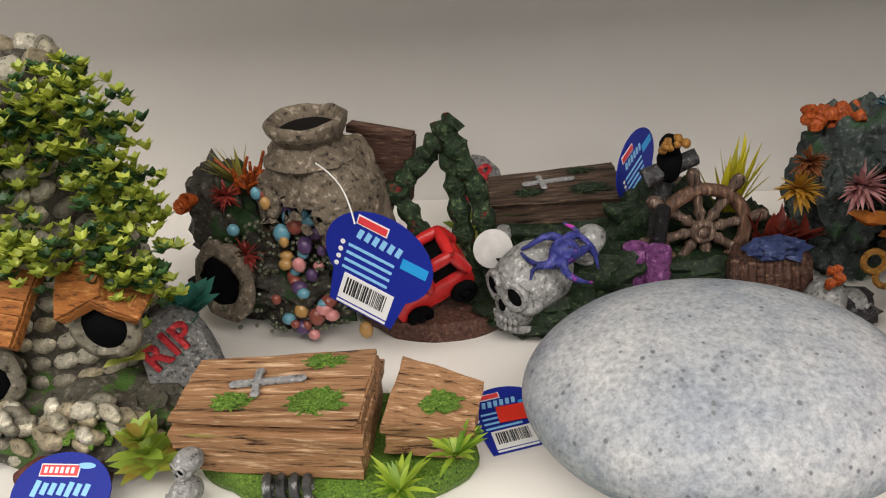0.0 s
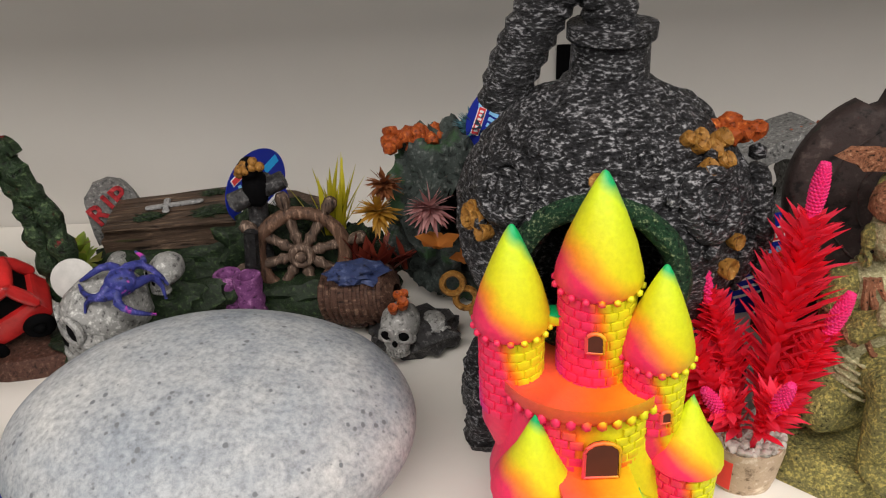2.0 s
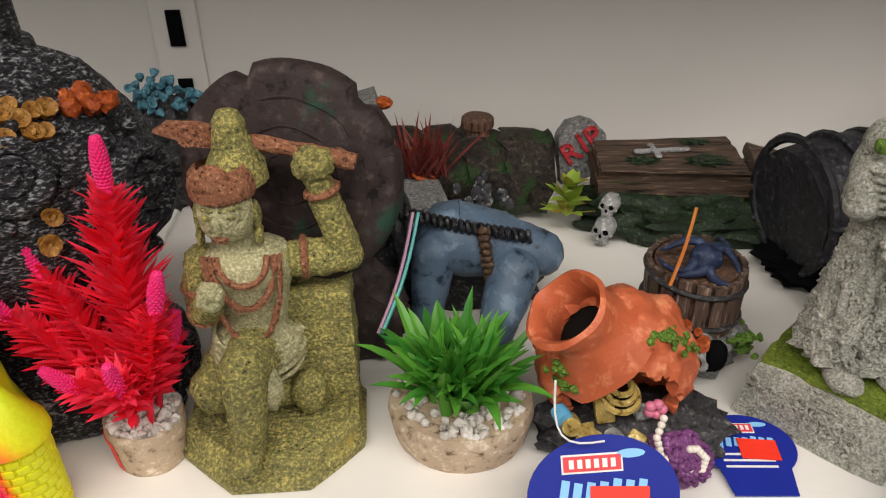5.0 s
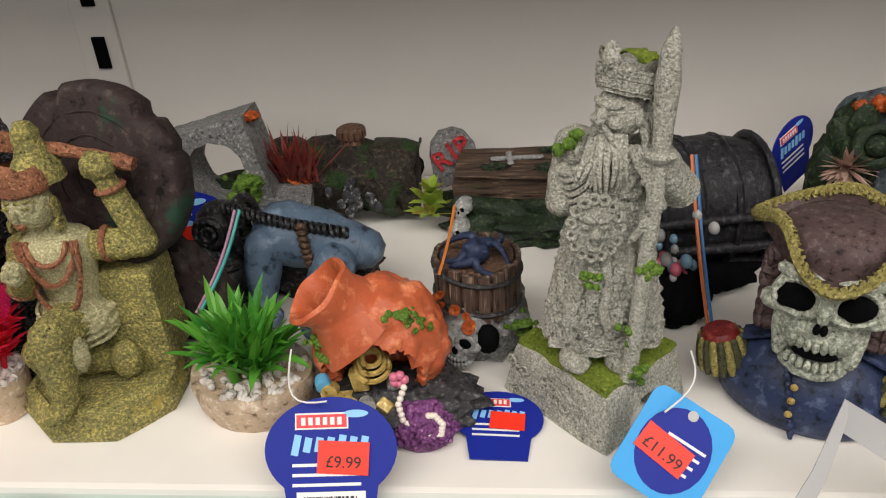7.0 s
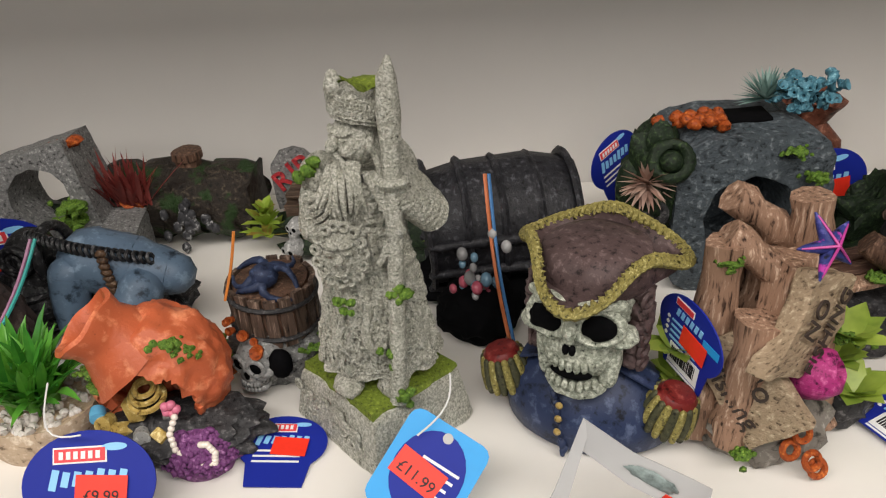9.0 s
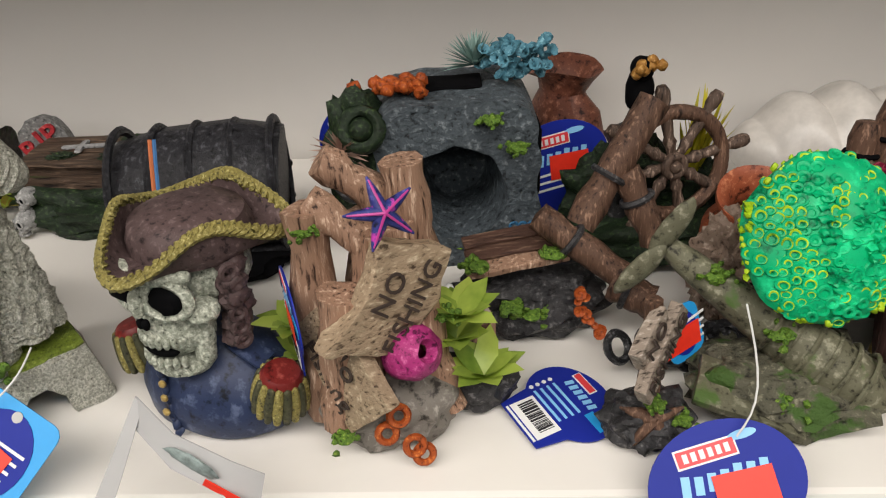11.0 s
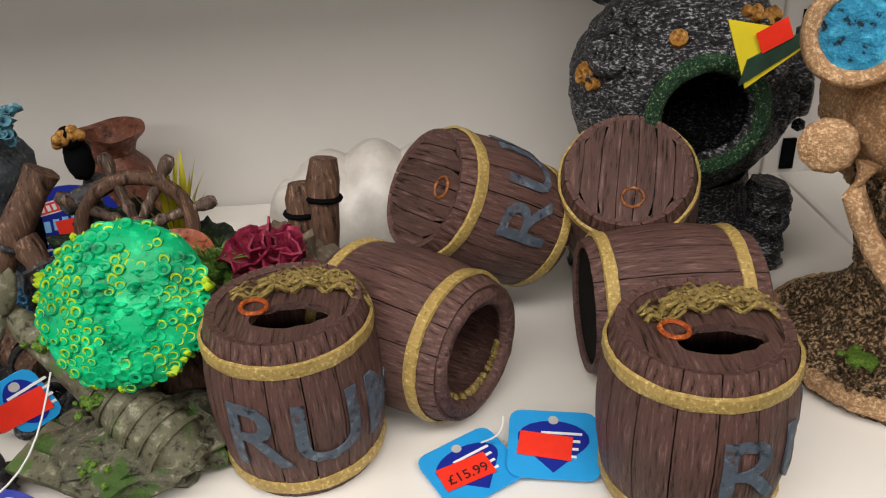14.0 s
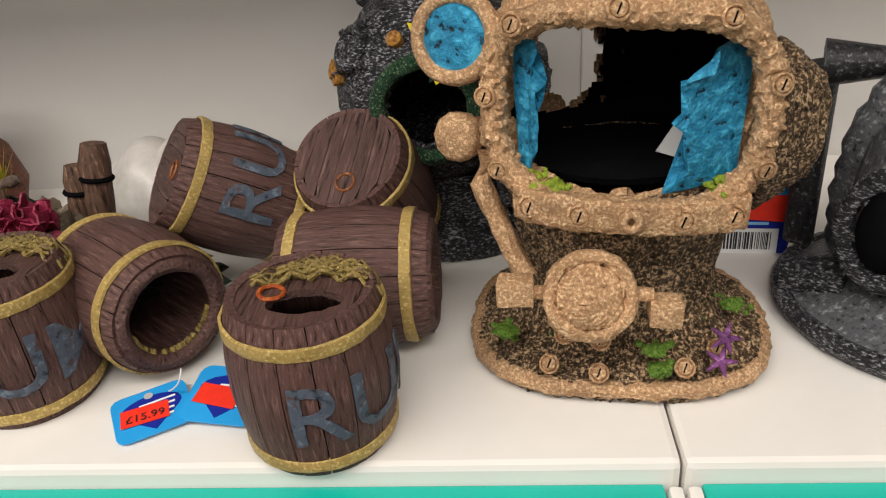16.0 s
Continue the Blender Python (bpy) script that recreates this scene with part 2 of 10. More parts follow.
def rosette(bm, c, n, length, width, rng, up=0.5, droop=0.3, fold=0.2, spread=1.0, steps=3):
    for i in range(n):
        a = 2 * math.pi * (i + rng.random() * 0.6) / n
        u = up * rng.uniform(0.5, 1.5)
        leaf(bm, c, (math.cos(a) * spread, math.sin(a) * spread, u), length * rng.uniform(0.75, 1.15), width, droop * rng.uniform(0.5, 1.4), fold, 0, steps)


def letters(body, size, extrude=0.0004, bold=0.0):
    """Raised letters in the xz plane, facing -y, centred."""
    cu = bpy.data.curves.new("letters", "FONT")
    cu.body, cu.size, cu.extrude, cu.align_x, cu.align_y = body, size, extrude, "CENTER", "CENTER"
    cu.resolution_u = 3
    cu.offset = size * bold
    tmp = new("letters", cu)
    me = bpy.data.meshes.new_from_object(tmp.evaluated_get(bpy.context.evaluated_depsgraph_get()))
    bm = bmesh.new()
    bm.from_mesh(me)
    bpy.data.objects.remove(tmp)
    bpy.data.meshes.remove(me)
    for v in bm.verts:
        v.co = Vector((v.co.x, -v.co.z, v.co.y))
    return bm


# ---- setting ----
def slab(name, x0, x1, y0, y1, z0, z1, mat, bevel=0.0, label="", category=""):
    bm = fresh()
    box(bm, (x1 - x0, y1 - y0, z1 - z0), pose((x0 + x1) / 2, (y0 + y1) / 2, (z0 + z1) / 2), bevel=bevel)
    ob = new(name, mesh_from(name, bm, mat, False))
    return tagged(ob, label, category, "", "structure")


slab("floor", -3, 3.6, -3.6, 1.0, -0.1, 0, M_FLOOR, 0, "grey vinyl shop floor", "floor")
slab("ceiling", -3, 3.6, -3.6, 1.0, 2.9, 3.0, M_CEIL, 0, "white shop ceiling", "ceiling")
slab("wall_back", -3, 3.6, 0.62, 0.7, 0, 2.9, M_WALL, 0, "plain shop wall behind the shelving", "wall")
slab("wall_front", -3, 3.6, -3.7, -3.6, 0, 2.9, M_AISLE, 0, "plain dim shop wall across the aisle", "wall")
slab("wall_left", -3.1, -3, -3.6, 1.0, 0, 2.9, M_AISLE, 0, "plain dim shop wall", "wall")
slab("wall_right", 3.6, 3.7, -3.6, 1.0, 0, 2.9, M_AISLE, 0, "plain dim shop wall", "wall")

BAYS = [(-1.25, 0.0), (0.0, 1.25), (1.25, 2.5)]
for bay_a, bay_b in BAYS:
    slab("back_panel", bay_a + 0.013, bay_b - 0.013, WALL, WALL + 0.012, 0.12, 2.1, M_WALL, 0.001, "beige enamelled steel back panel of the shelving", "panel")
    slab("shelf", bay_a + 0.0006, bay_b - 0.0006, 0.0, WALL - 0.002, H - 0.032, H, M_SHELF, 0.004, "cream enamelled steel shop shelf", "shelf")
    # Unseen shelf added overhead, its height set to shade the back row.
    slab("unseen_upper_shelf", bay_a + 0.0006, bay_b - 0.0006, 0.03, WALL - 0.002, H + 0.455, H + 0.485, M_SHELF, 0.003, "unseen cream enamelled steel shelf above, shading the back", "shelf")
    slab("price_rail", bay_a + 0.009, bay_b - 0.009, -0.016, -0.0005, H - 0.052, H - 0.0125, M_TEAL, 0.002, "teal plastic price rail along the shelf front", "rail")


def upright(x):
    """A slotted steel upright between two bays."""
    post = thing("shelf_upright", x, WALL, 0, 0, "grey slotted steel upright between two back panels", "upright", kind="structure")
    bm = fresh()
    box(bm, (0.036, 0.02, 2.1), pose(0, 0.0055, 1.05), bevel=0.002)
    part("post", bm, M_WALL, post, smooth=False)
    slot = None
    # Black plates on the post face paint the shade in its slots.
    for i in range(9):
        z = 1.2175 + i * 0.053
        if slot is None:
            sb = fresh()
            box(sb, (0.011, 0.003, 0.027), pose(0, 0, 0))
            slot = mesh_from("slot", sb, M_BLACK, False)
        part("slot", slot, M_BLACK, post, m=pose(0.001, -0.0055, z))
    return post


for px in (0.004, 1.254):
    upright(px)
for px in (0.0, 1.25):
    for sx in (-0.0045, 0.0045):
        bm = fresh()
        box(bm, (0.0075, 0.012, 0.045), pose(0, 0, 0), bevel=0.003)
        solid("rail_end_cap", bm, M_SHELF, px + sx, -0.0105, H - 0.032, 0, "cream plastic end cap of the price rail", "end cap", kind="structure")



# ---- shared small builders ----
def ring(bm, c, normal, big, small, seg=28, sides=8, mat=0, squash=1.0, amp=0.0):
    """A torus round an axis."""
    q = Vector(normal).normalized().to_track_quat("Z", "Y").to_matrix()
    verts = []
    for i in range(seg):
        a = 2 * math.pi * i / seg
        row = []
        for j in range(sides):
            b = 2 * math.pi * j / sides
            r = big + small * math.cos(b)
            co = Vector((r * math.cos(a), r * squash * math.sin(a), small * math.sin(b)))
            if amp:
                co += noise.noise_vector(co * 120) * amp
            row.append(bm.verts.new(q @ co + Vector(c)))
        verts.append(row)
    for i in range(seg):
        for j in range(sides):
            a, b = verts[i], verts[(i + 1) % seg]
            bm.faces.new((a[j], b[j], b[(j + 1) % sides], a[(j + 1) % sides])).material_index = mat


def hollow(bm, c, r, holes, thick=0.006, amp=0.03, sub=5, freq=3.0, jag=0.03):
    """A lumpy shell with openings: holes are (direction, half angle in degrees)."""
    got = blob(bm, (0, 0, 0), r, amp, freq, sub)
    rr = Vector(r)
    gone = []
    for f in {f for v in got for f in v.link_faces}:
        p = f.calc_center_median()
        d = Vector((p.x / rr.x, p.y / rr.y, p.z / rr.z)).normalized()
        for way, half in holes:
            w = Vector(way).normalized()
            if d.angle(w) < radians(half) * (1 + jag * noise.noise(d * 9)):
                gone.append(f)
                break
    bmesh.ops.delete(bm, geom=gone, context="FACES")
    thicken(bm, thick)
    for v in bm.verts:
        v.co += Vector(c)


def moss(parent, spots, mat, rng, size=0.006, name="moss"):
    for c in spots:
        bm = fresh()
        blob(bm, c, (size, size, size * 0.4), 0.5, 3, 2)
        for _ in range(20):
            d = Vector((rng.gauss(0, 0.7), rng.gauss(0, 0.7), rng.gauss(0, 0.25))) * size
            blob(bm, Vector(c) + d, size * rng.uniform(0.2, 0.42), 0.6, 3, 1)
        part(name, bm, mat, parent)


def barnacles(bm, c, n, spread, rng, r=0.004, normal=(0, -1, 0)):
    """Little cup-shaped polyps."""
    w = Vector(normal).normalized()
    q = w.to_track_quat("Z", "Y").to_matrix().to_4x4()
    for _ in range(n):
        p = Vector(c) + q.to_3x3() @ Vector((rng.uniform(-spread, spread), rng.uniform(-spread, spread), 0))
        k = r * rng.uniform(0.7, 1.2)
        lathe(bm, [(k * 0.7, -k), (k, k * 0.5), (k * 0.95, k * 0.8), (k * 0.5, k * 0.6), (0.0002, 0)], 9, Matrix.Translation(p) @ q)


def skull(parent, c, r, rz, mats, name="skull", tilt=0):
    """A small skull: cranium, cheeks, eye sockets, nose and teeth."""
    m = pose(*c, tilt, 0, rz)
    bm = fresh()
    blob(bm, (0, 0, 0), (r * 0.82, r, r * 0.86), 0.06, 2, 3)
    blob(bm, (0, -r * 0.62, -r * 0.55), (r * 0.55, r * 0.42, r * 0.5), 0.08, 3, 2)
    for s in (-1, 1):
        blob(bm, (s * r * 0.55, -r * 0.6, -r * 0.3), (r * 0.26, r * 0.3, r * 0.2), 0.1, 3, 2)
    ring(bm, (-r * 0.34, -r * 0.9, -r * 0.02), (-0.25, -1, 0), r * 0.3, r * 0.09, 14, 6)
    ring(bm, (r * 0.34, -r * 0.9, -r * 0.02), (0.25, -1, 0), r * 0.3, r * 0.09, 14, 6)
    for i in range(7):
        a = (i - 3) * 0.26
        for row in (0, 1):
            blob(bm, (math.sin(a) * r * 0.5, -r * 0.62 - math.cos(a) * r * 0.42, -r * (0.72 + 0.2 * row)), (r * 0.075, r * 0.07, r * 0.12), 0.1, 2, 1)
    blob(bm, (0, -r * 0.55, -r * 1.02), (r * 0.5, r * 0.42, r * 0.2), 0.08, 3, 2)
    sk = part(name, bm, mats[0], parent, m=m)
    # Black lumps paint the shade of the eye sockets and nose hole.
    for s in (-1, 1):
        eb = fresh()
        blob(eb, (s * r * 0.34, -r * 0.86, -r * 0.02), (r * 0.26, r * 0.13, r * 0.25), 0.04, 2, 2)
        part("eye_socket_shade", eb, mats[1], sk)
    nb = fresh()
    blob(nb, (0, -r * 1.0, -r * 0.36), (r * 0.12, r * 0.06, r * 0.17), 0.04, 2, 2)
    part("nose_hole_shade", nb, mats[1], sk)
    return sk


M_SKULL = resin("skull_grey", (0.10, 0.10, 0.10), (0.34, 0.34, 0.33), (0.6, 0.6, 0.58), 300)
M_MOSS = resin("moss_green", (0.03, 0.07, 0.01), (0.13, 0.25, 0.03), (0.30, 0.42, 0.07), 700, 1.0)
# Moss whose dark green includes the shade of the back row.
M_SHADEDMOSS = resin("shaded_moss", (0.006, 0.010, 0.006), (0.014, 0.028, 0.012), (0.06, 0.10, 0.035), 400, 1.0, 0.5)
M_ORANGE = resin("orange_coral", (0.16, 0.03, 0.008), (0.42, 0.080, 0.014), (0.66, 0.19, 0.04), 420)
M_AMBER = resin("amber_coral", (0.15, 0.06, 0.01), (0.36, 0.165, 0.03), (0.52, 0.30, 0.09), 420)
M_BLUECORAL = resin("blue_coral", (0.03, 0.10, 0.14), (0.09, 0.26, 0.34), (0.25, 0.5, 0.58), 300)
M_REDCORAL = resin("red_coral", (0.10, 0.01, 0.01), (0.32, 0.04, 0.03), (0.5, 0.12, 0.08), 300)
M_PURPLE = resin("purple_coral", (0.05, 0.012, 0.06), (0.20, 0.06, 0.20), (0.42, 0.19, 0.40), 280)
M_STONE = resin("stone_grey", (0.04, 0.04, 0.04), (0.22, 0.22, 0.215), (0.44, 0.44, 0.42), 420, 0.9)
M_DARKSTONE = resin("dark_stone", (0.010, 0.010, 0.011), (0.042, 0.041, 0.043), (0.15, 0.145, 0.145), 300, 0.9, 0.45)
M_BROWN = wood("brown_wood", (0.025, 0.012, 0.008), (0.10, 0.05, 0.035), (0.24, 0.15, 0.10), 0)
M_BROWNZ = wood("brown_wood_upright", (0.03, 0.015, 0.01), (0.13, 0.07, 0.045), (0.30, 0.18, 0.12), 2)
M_TANWOOD = wood("tan_wood", (0.07, 0.032, 0.020), (0.42, 0.25, 0.165), (0.74, 0.54, 0.40), 2)
M_CLAY = resin("terracotta", (0.14, 0.03, 0.015), (0.42, 0.11, 0.05), (0.62, 0.24, 0.12), 180, 0.4, 0.5)
M_GOLD = resin("gold_paint", (0.22, 0.13, 0.03), (0.52, 0.36, 0.11), (0.74, 0.58, 0.24), 520, 0.9, 0.32, stops=(0.28, 0.40, 0.52, 0.68))
M_RED = plain("red_paint", (0.5, 0.02, 0.02), 0.3, 0, 0.3, 60, 0.3)
M_WHITE = plain("white_card", (0.8, 0.8, 0.79), 0.4, 0, 0.02, 60, 0)
M_TAGBLUE = plain("navy_card", (0.010, 0.022, 0.27), 0.5, 0, 0.05, 40, 0)
M_TAGBLUE.node_tree.nodes["Principled BSDF"].inputs["Specular IOR Level"].default_value = 0.25
M_SKY = plain("sky_blue_card", (0.02, 0.32, 0.72), 0.35, 0, 0.05, 40, 0)
M_STICKER = plain("red_sticker", (0.85, 0.035, 0.015), 0.45, 0, 0.06, 200, 0)
M_INK = plain("black_ink", (0.01, 0.01, 0.012), 0.6, 0, 0, 60, 0)
M_PALE = plain("pale_blue_ink", (0.25, 0.55, 0.85), 0.4, 0, 0, 60, 0)
M_PINKINK = plain("red_ink", (0.7, 0.05, 0.06), 0.4, 0, 0, 60, 0)
M_STRING = plain("clear_string", (0.7, 0.7, 0.68), 0.3, 0, 0.05, 60, 0)


def card_outline(bm, pts, thick=0.0008):
    """A flat card in the xz plane from an outline, with a thickness, facing -y."""
    front = [bm.verts.new((x, -thick / 2, z)) for x, z in pts]
    back = [bm.verts.new((x, thick / 2, z)) for x, z in pts]
    bm.faces.new(front)
    bm.faces.new(list(reversed(back)))
    n = len(pts)
    for i in range(n):
        bm.faces.new((front[i], back[i], back[(i + 1) % n], front[(i + 1) % n]))


def oval(a, b, n=36, cx=0.0, cz=0.0, a0=0, a1=360):
    return [(cx + a * math.cos(radians(a0 + (a1 - a0) * i / n)), cz + b * math.sin(radians(a0 + (a1 - a0) * i / n))) for i in range(n)]


def bar(parent, name, x, z, w, h, mat, lift=0.0006, tilt=0.0, label=""):
    bm = fresh()
    box(bm, (w, 0.0003, h), pose(x, -lift, z, 0, tilt, 0))
    return part(name, bm, mat, parent, label, False)


def classic_tag(place, label, s=1.0, face="front", price="", group="blue product tags", wide=1.0):
    """A navy oval swing tag with a tail: front with its two title bars, or back with text rows and a barcode."""
    tg = new("product_tag")
    tg.empty_display_size = 0.01
    tg.matrix_world = place
    tagged(tg, label, "tag", group)
    a, b = 0.031 * s * wide, 0.024 * s
    pts = []
    tail = 0.019 * s
    for i in range(40):
        ang = radians(-90 + 360 * i / 40)
        x, z = a * math.cos(ang), b * math.sin(ang)
        pts.append((x, z))
    k = [p for p in pts if not (abs(p[0]) < tail and p[1] < -b * 0.4)]
    i0 = max(range(len(k)), key=lambda i: -k[i][1] - (1 if k[i][0] < 0 else 0))
    left = [p for p in k if p[0] <= 0]
    right = [p for p in k if p[0] > 0]
    right.sort(key=lambda p: math.atan2(p[1], p[0]))
    left.sort(key=lambda p: math.atan2(p[1], -p[0]), reverse=True)
    out = right + left + [(-tail, -b * 1.5), (tail, -b * 1.5)]
    bm = fresh()
    card_outline(bm, out)
    part("card", bm, M_TAGBLUE, tg, "navy printed card", False)
    if face == "front":
        bar(tg, "title_bar", -0.004 * s, 0.013 * s, 0.025 * s, 0.0075 * s, M_WHITE)
        bar(tg, "title_fill", -0.004 * s, 0.013 * s, 0.0235 * s, 0.006 * s, M_PINKINK, 0.0009)
        for i in range(6):
            bar(tg, "title_letter", (-0.0125 + i * 0.0034) * s, 0.013 * s, 0.002 * s, 0.0035 * s, M_WHITE, 0.0012)
        for i in range(7):
            hgt = (0.0095, 0.0068, 0.0068, 0.0068, 0.0085, 0.0068, 0.0068)[i]
            bar(tg, "name_stroke", (-0.016 + i * 0.0053) * s, 0.0022 * s, 0.0034 * s, hgt * s, M_PALE, 0.0007, 12)
        wv = fresh()
        card_outline(wv, [(0.012 * s + x, 0.016 * s + z) for x, z in oval(0.006 * s, 0.0018 * s, 14)], 0.0003)
        for v in wv.verts:
            v.co.y -= 0.0007
        part("wave_mark", wv, M_PALE, tg, "", False)
        for i in range(3):
            bar(tg, "text_line", -0.002 * s, (-0.007 - i * 0.0045) * s, 0.032 * s, 0.0014 * s, M_WHITE)
    else:
        bar(tg, "title_bar", -0.008 * s, 0.016 * s, 0.018 * s, 0.0055 * s, M_WHITE)
        bar(tg, "title_fill", -0.008 * s, 0.016 * s, 0.0165 * s, 0.004 * s, M_PINKINK, 0.0009)
        for i in range(6):
            bar(tg, "name_stroke", (-0.013 + i * 0.0045) * s, 0.0085 * s, 0.0028 * s, 0.0055 * s, M_PALE, 0.0007, 12)
        bar(tg, "blue_panel", 0.02 * s, 0.004 * s, 0.015 * s, 0.006 * s, M_SKY)
        for i in range(4):
            dot = fresh()
            card_outline(dot, [(-0.021 * s + x, (0.0 - i * 0.0045) * s + z) for x, z in oval(0.0014 * s, 0.0014 * s, 10)], 0.0003)
            for v in dot.verts:
                v.co.y -= 0.0007
            part("bullet", dot, M_WHITE, tg, "", False)
            bar(tg, "text_line", -0.004 * s, (0.0 - i * 0.0045) * s, 0.027 * s, 0.0016 * s, M_PALE)
        bar(tg, "barcode_label", 0, -b * 1.02, 0.030 * s, 0.016 * s, M_WHITE)
        rng = random.Random(5)
        x = -0.012
        while x < 0.012:
            w = rng.choice((0.0004, 0.0007, 0.001))
            bar(tg, "barcode_line", x * s, -b * 0.98, w * s, 0.010 * s, M_INK, 0.0009)
            x += w + rng.choice((0.0004, 0.0007))
        bar(tg, "web_line", 0, -b * 1.43, 0.03 * s, 0.0015 * s, M_WHITE)
    if price:
        st = bar(tg, "price_sticker", 0.006 * s, -0.004 * s, 0.024 * s, 0.015 * s, M_STICKER, 0.0014, 4, "red price sticker")
        if price != "blank":
            lt = letters(price, 0.0075 * s, 0.0001)
            for v in lt.verts:
                v.co = pose(0.006 * s, -0.0018, -0.0062 * s, 0, 4, 0) @ v.co
            part("price", lt, M_INK, st, "black printed price", False)
    return tg


def string(a, b, bulge, label="thin clear plastic tag string", r=0.0005, mat=None, category="string"):
    bm = fresh()
    tube(bm, arc_points(a, b, bulge, 9), r, 5)
    return solid("tag_string", bm, mat or M_STRING, 0, 0, 0, 0, label, category)


# ---- big stone ----
def big_stone():
    mat, tree, bsdf = nodes_of("pebble_stone")
    v = coords(tree)
    fine = noise_node(tree, v, 330, 5, 0.7)
    mid = noise_node(tree, v, 70, 4)
    broad = noise_node(tree, coords(tree, (1, 1, 3)), 14, 3)
    col = ramp_node(tree, fine, [(0.30, (0.24, 0.25, 0.26)), (0.50, (0.40, 0.41, 0.42)), (0.70, (0.54, 0.545, 0.545))])
    col = mix_node(tree, 0.8, col, ramp_node(tree, broad, [(0.35, (0.66, 0.72, 0.80)), (0.65, (1.2, 1.18, 1.15))]), "MULTIPLY")
    col = mix_node(tree, 0.6, col, ramp_node(tree, mid, [(0.35, (0.72, 0.75, 0.80)), (0.62, (1.1, 1.1, 1.1))]), "MULTIPLY")
    vo = tree.nodes.new("ShaderNodeTexVoronoi")
    vo.inputs["Scale"].default_value = 170
    link(tree, v, vo.inputs["Vector"])
    m1 = tree.nodes.new("ShaderNodeMath")
    m1.operation = "ADD"
    link(tree, vo.outputs["Distance"], m1.inputs[0])
    link(tree, mid, m1.inputs[1])
    spots = ramp_node(tree, m1.outputs[0], [(0.56, (1, 1, 1)), (0.66, (0, 0, 0))])
    col = mix_node(tree, spots, col, (0.15, 0.16, 0.175))
    link(tree, col, bsdf.inputs["Base Color"])
    bsdf.inputs["Roughness"].default_value = 0.6
    bump_node(tree, bsdf, fine, 0.35, 0.0008)
    bm = fresh()
    got = bmesh.ops.create_icosphere(bm, subdivisions=6, radius=1)["verts"]
    for w in got:
        n = noise.noise(w.co * 1.1 + Vector((3, 1, 7)))
        w.co = w.co * (1 + 0.035 * n)
        w.co = Vector((w.co.x * 0.0985, w.co.y * 0.079, w.co.z * 0.0425))
    solid("stone", bm, mat, -0.207, 0.064, H + 0.041, 2, "large smooth speckled grey pebble lying on the shelf", "stone")


big_stone()

# ---- black diving helmets ----
M_PEWTER = resin("black_pewter", (0.005, 0.005, 0.006), (0.030, 0.030, 0.034), (0.44, 0.44, 0.465), 640, 1.0, 0.40, depth=0.0026, stops=(0.35, 0.47, 0.525, 0.67), stretch=(0.6, 0.6, 1.4), carve=360, cut=0.12, brush=0.22)
M_PEWTERGREEN = resin("green_wash_pewter", (0.004, 0.012, 0.007), (0.016, 0.070, 0.030), (0.32, 0.40, 0.22), 700, 1.0, 0.5, depth=0.0022, carve=400, brush=0.16)


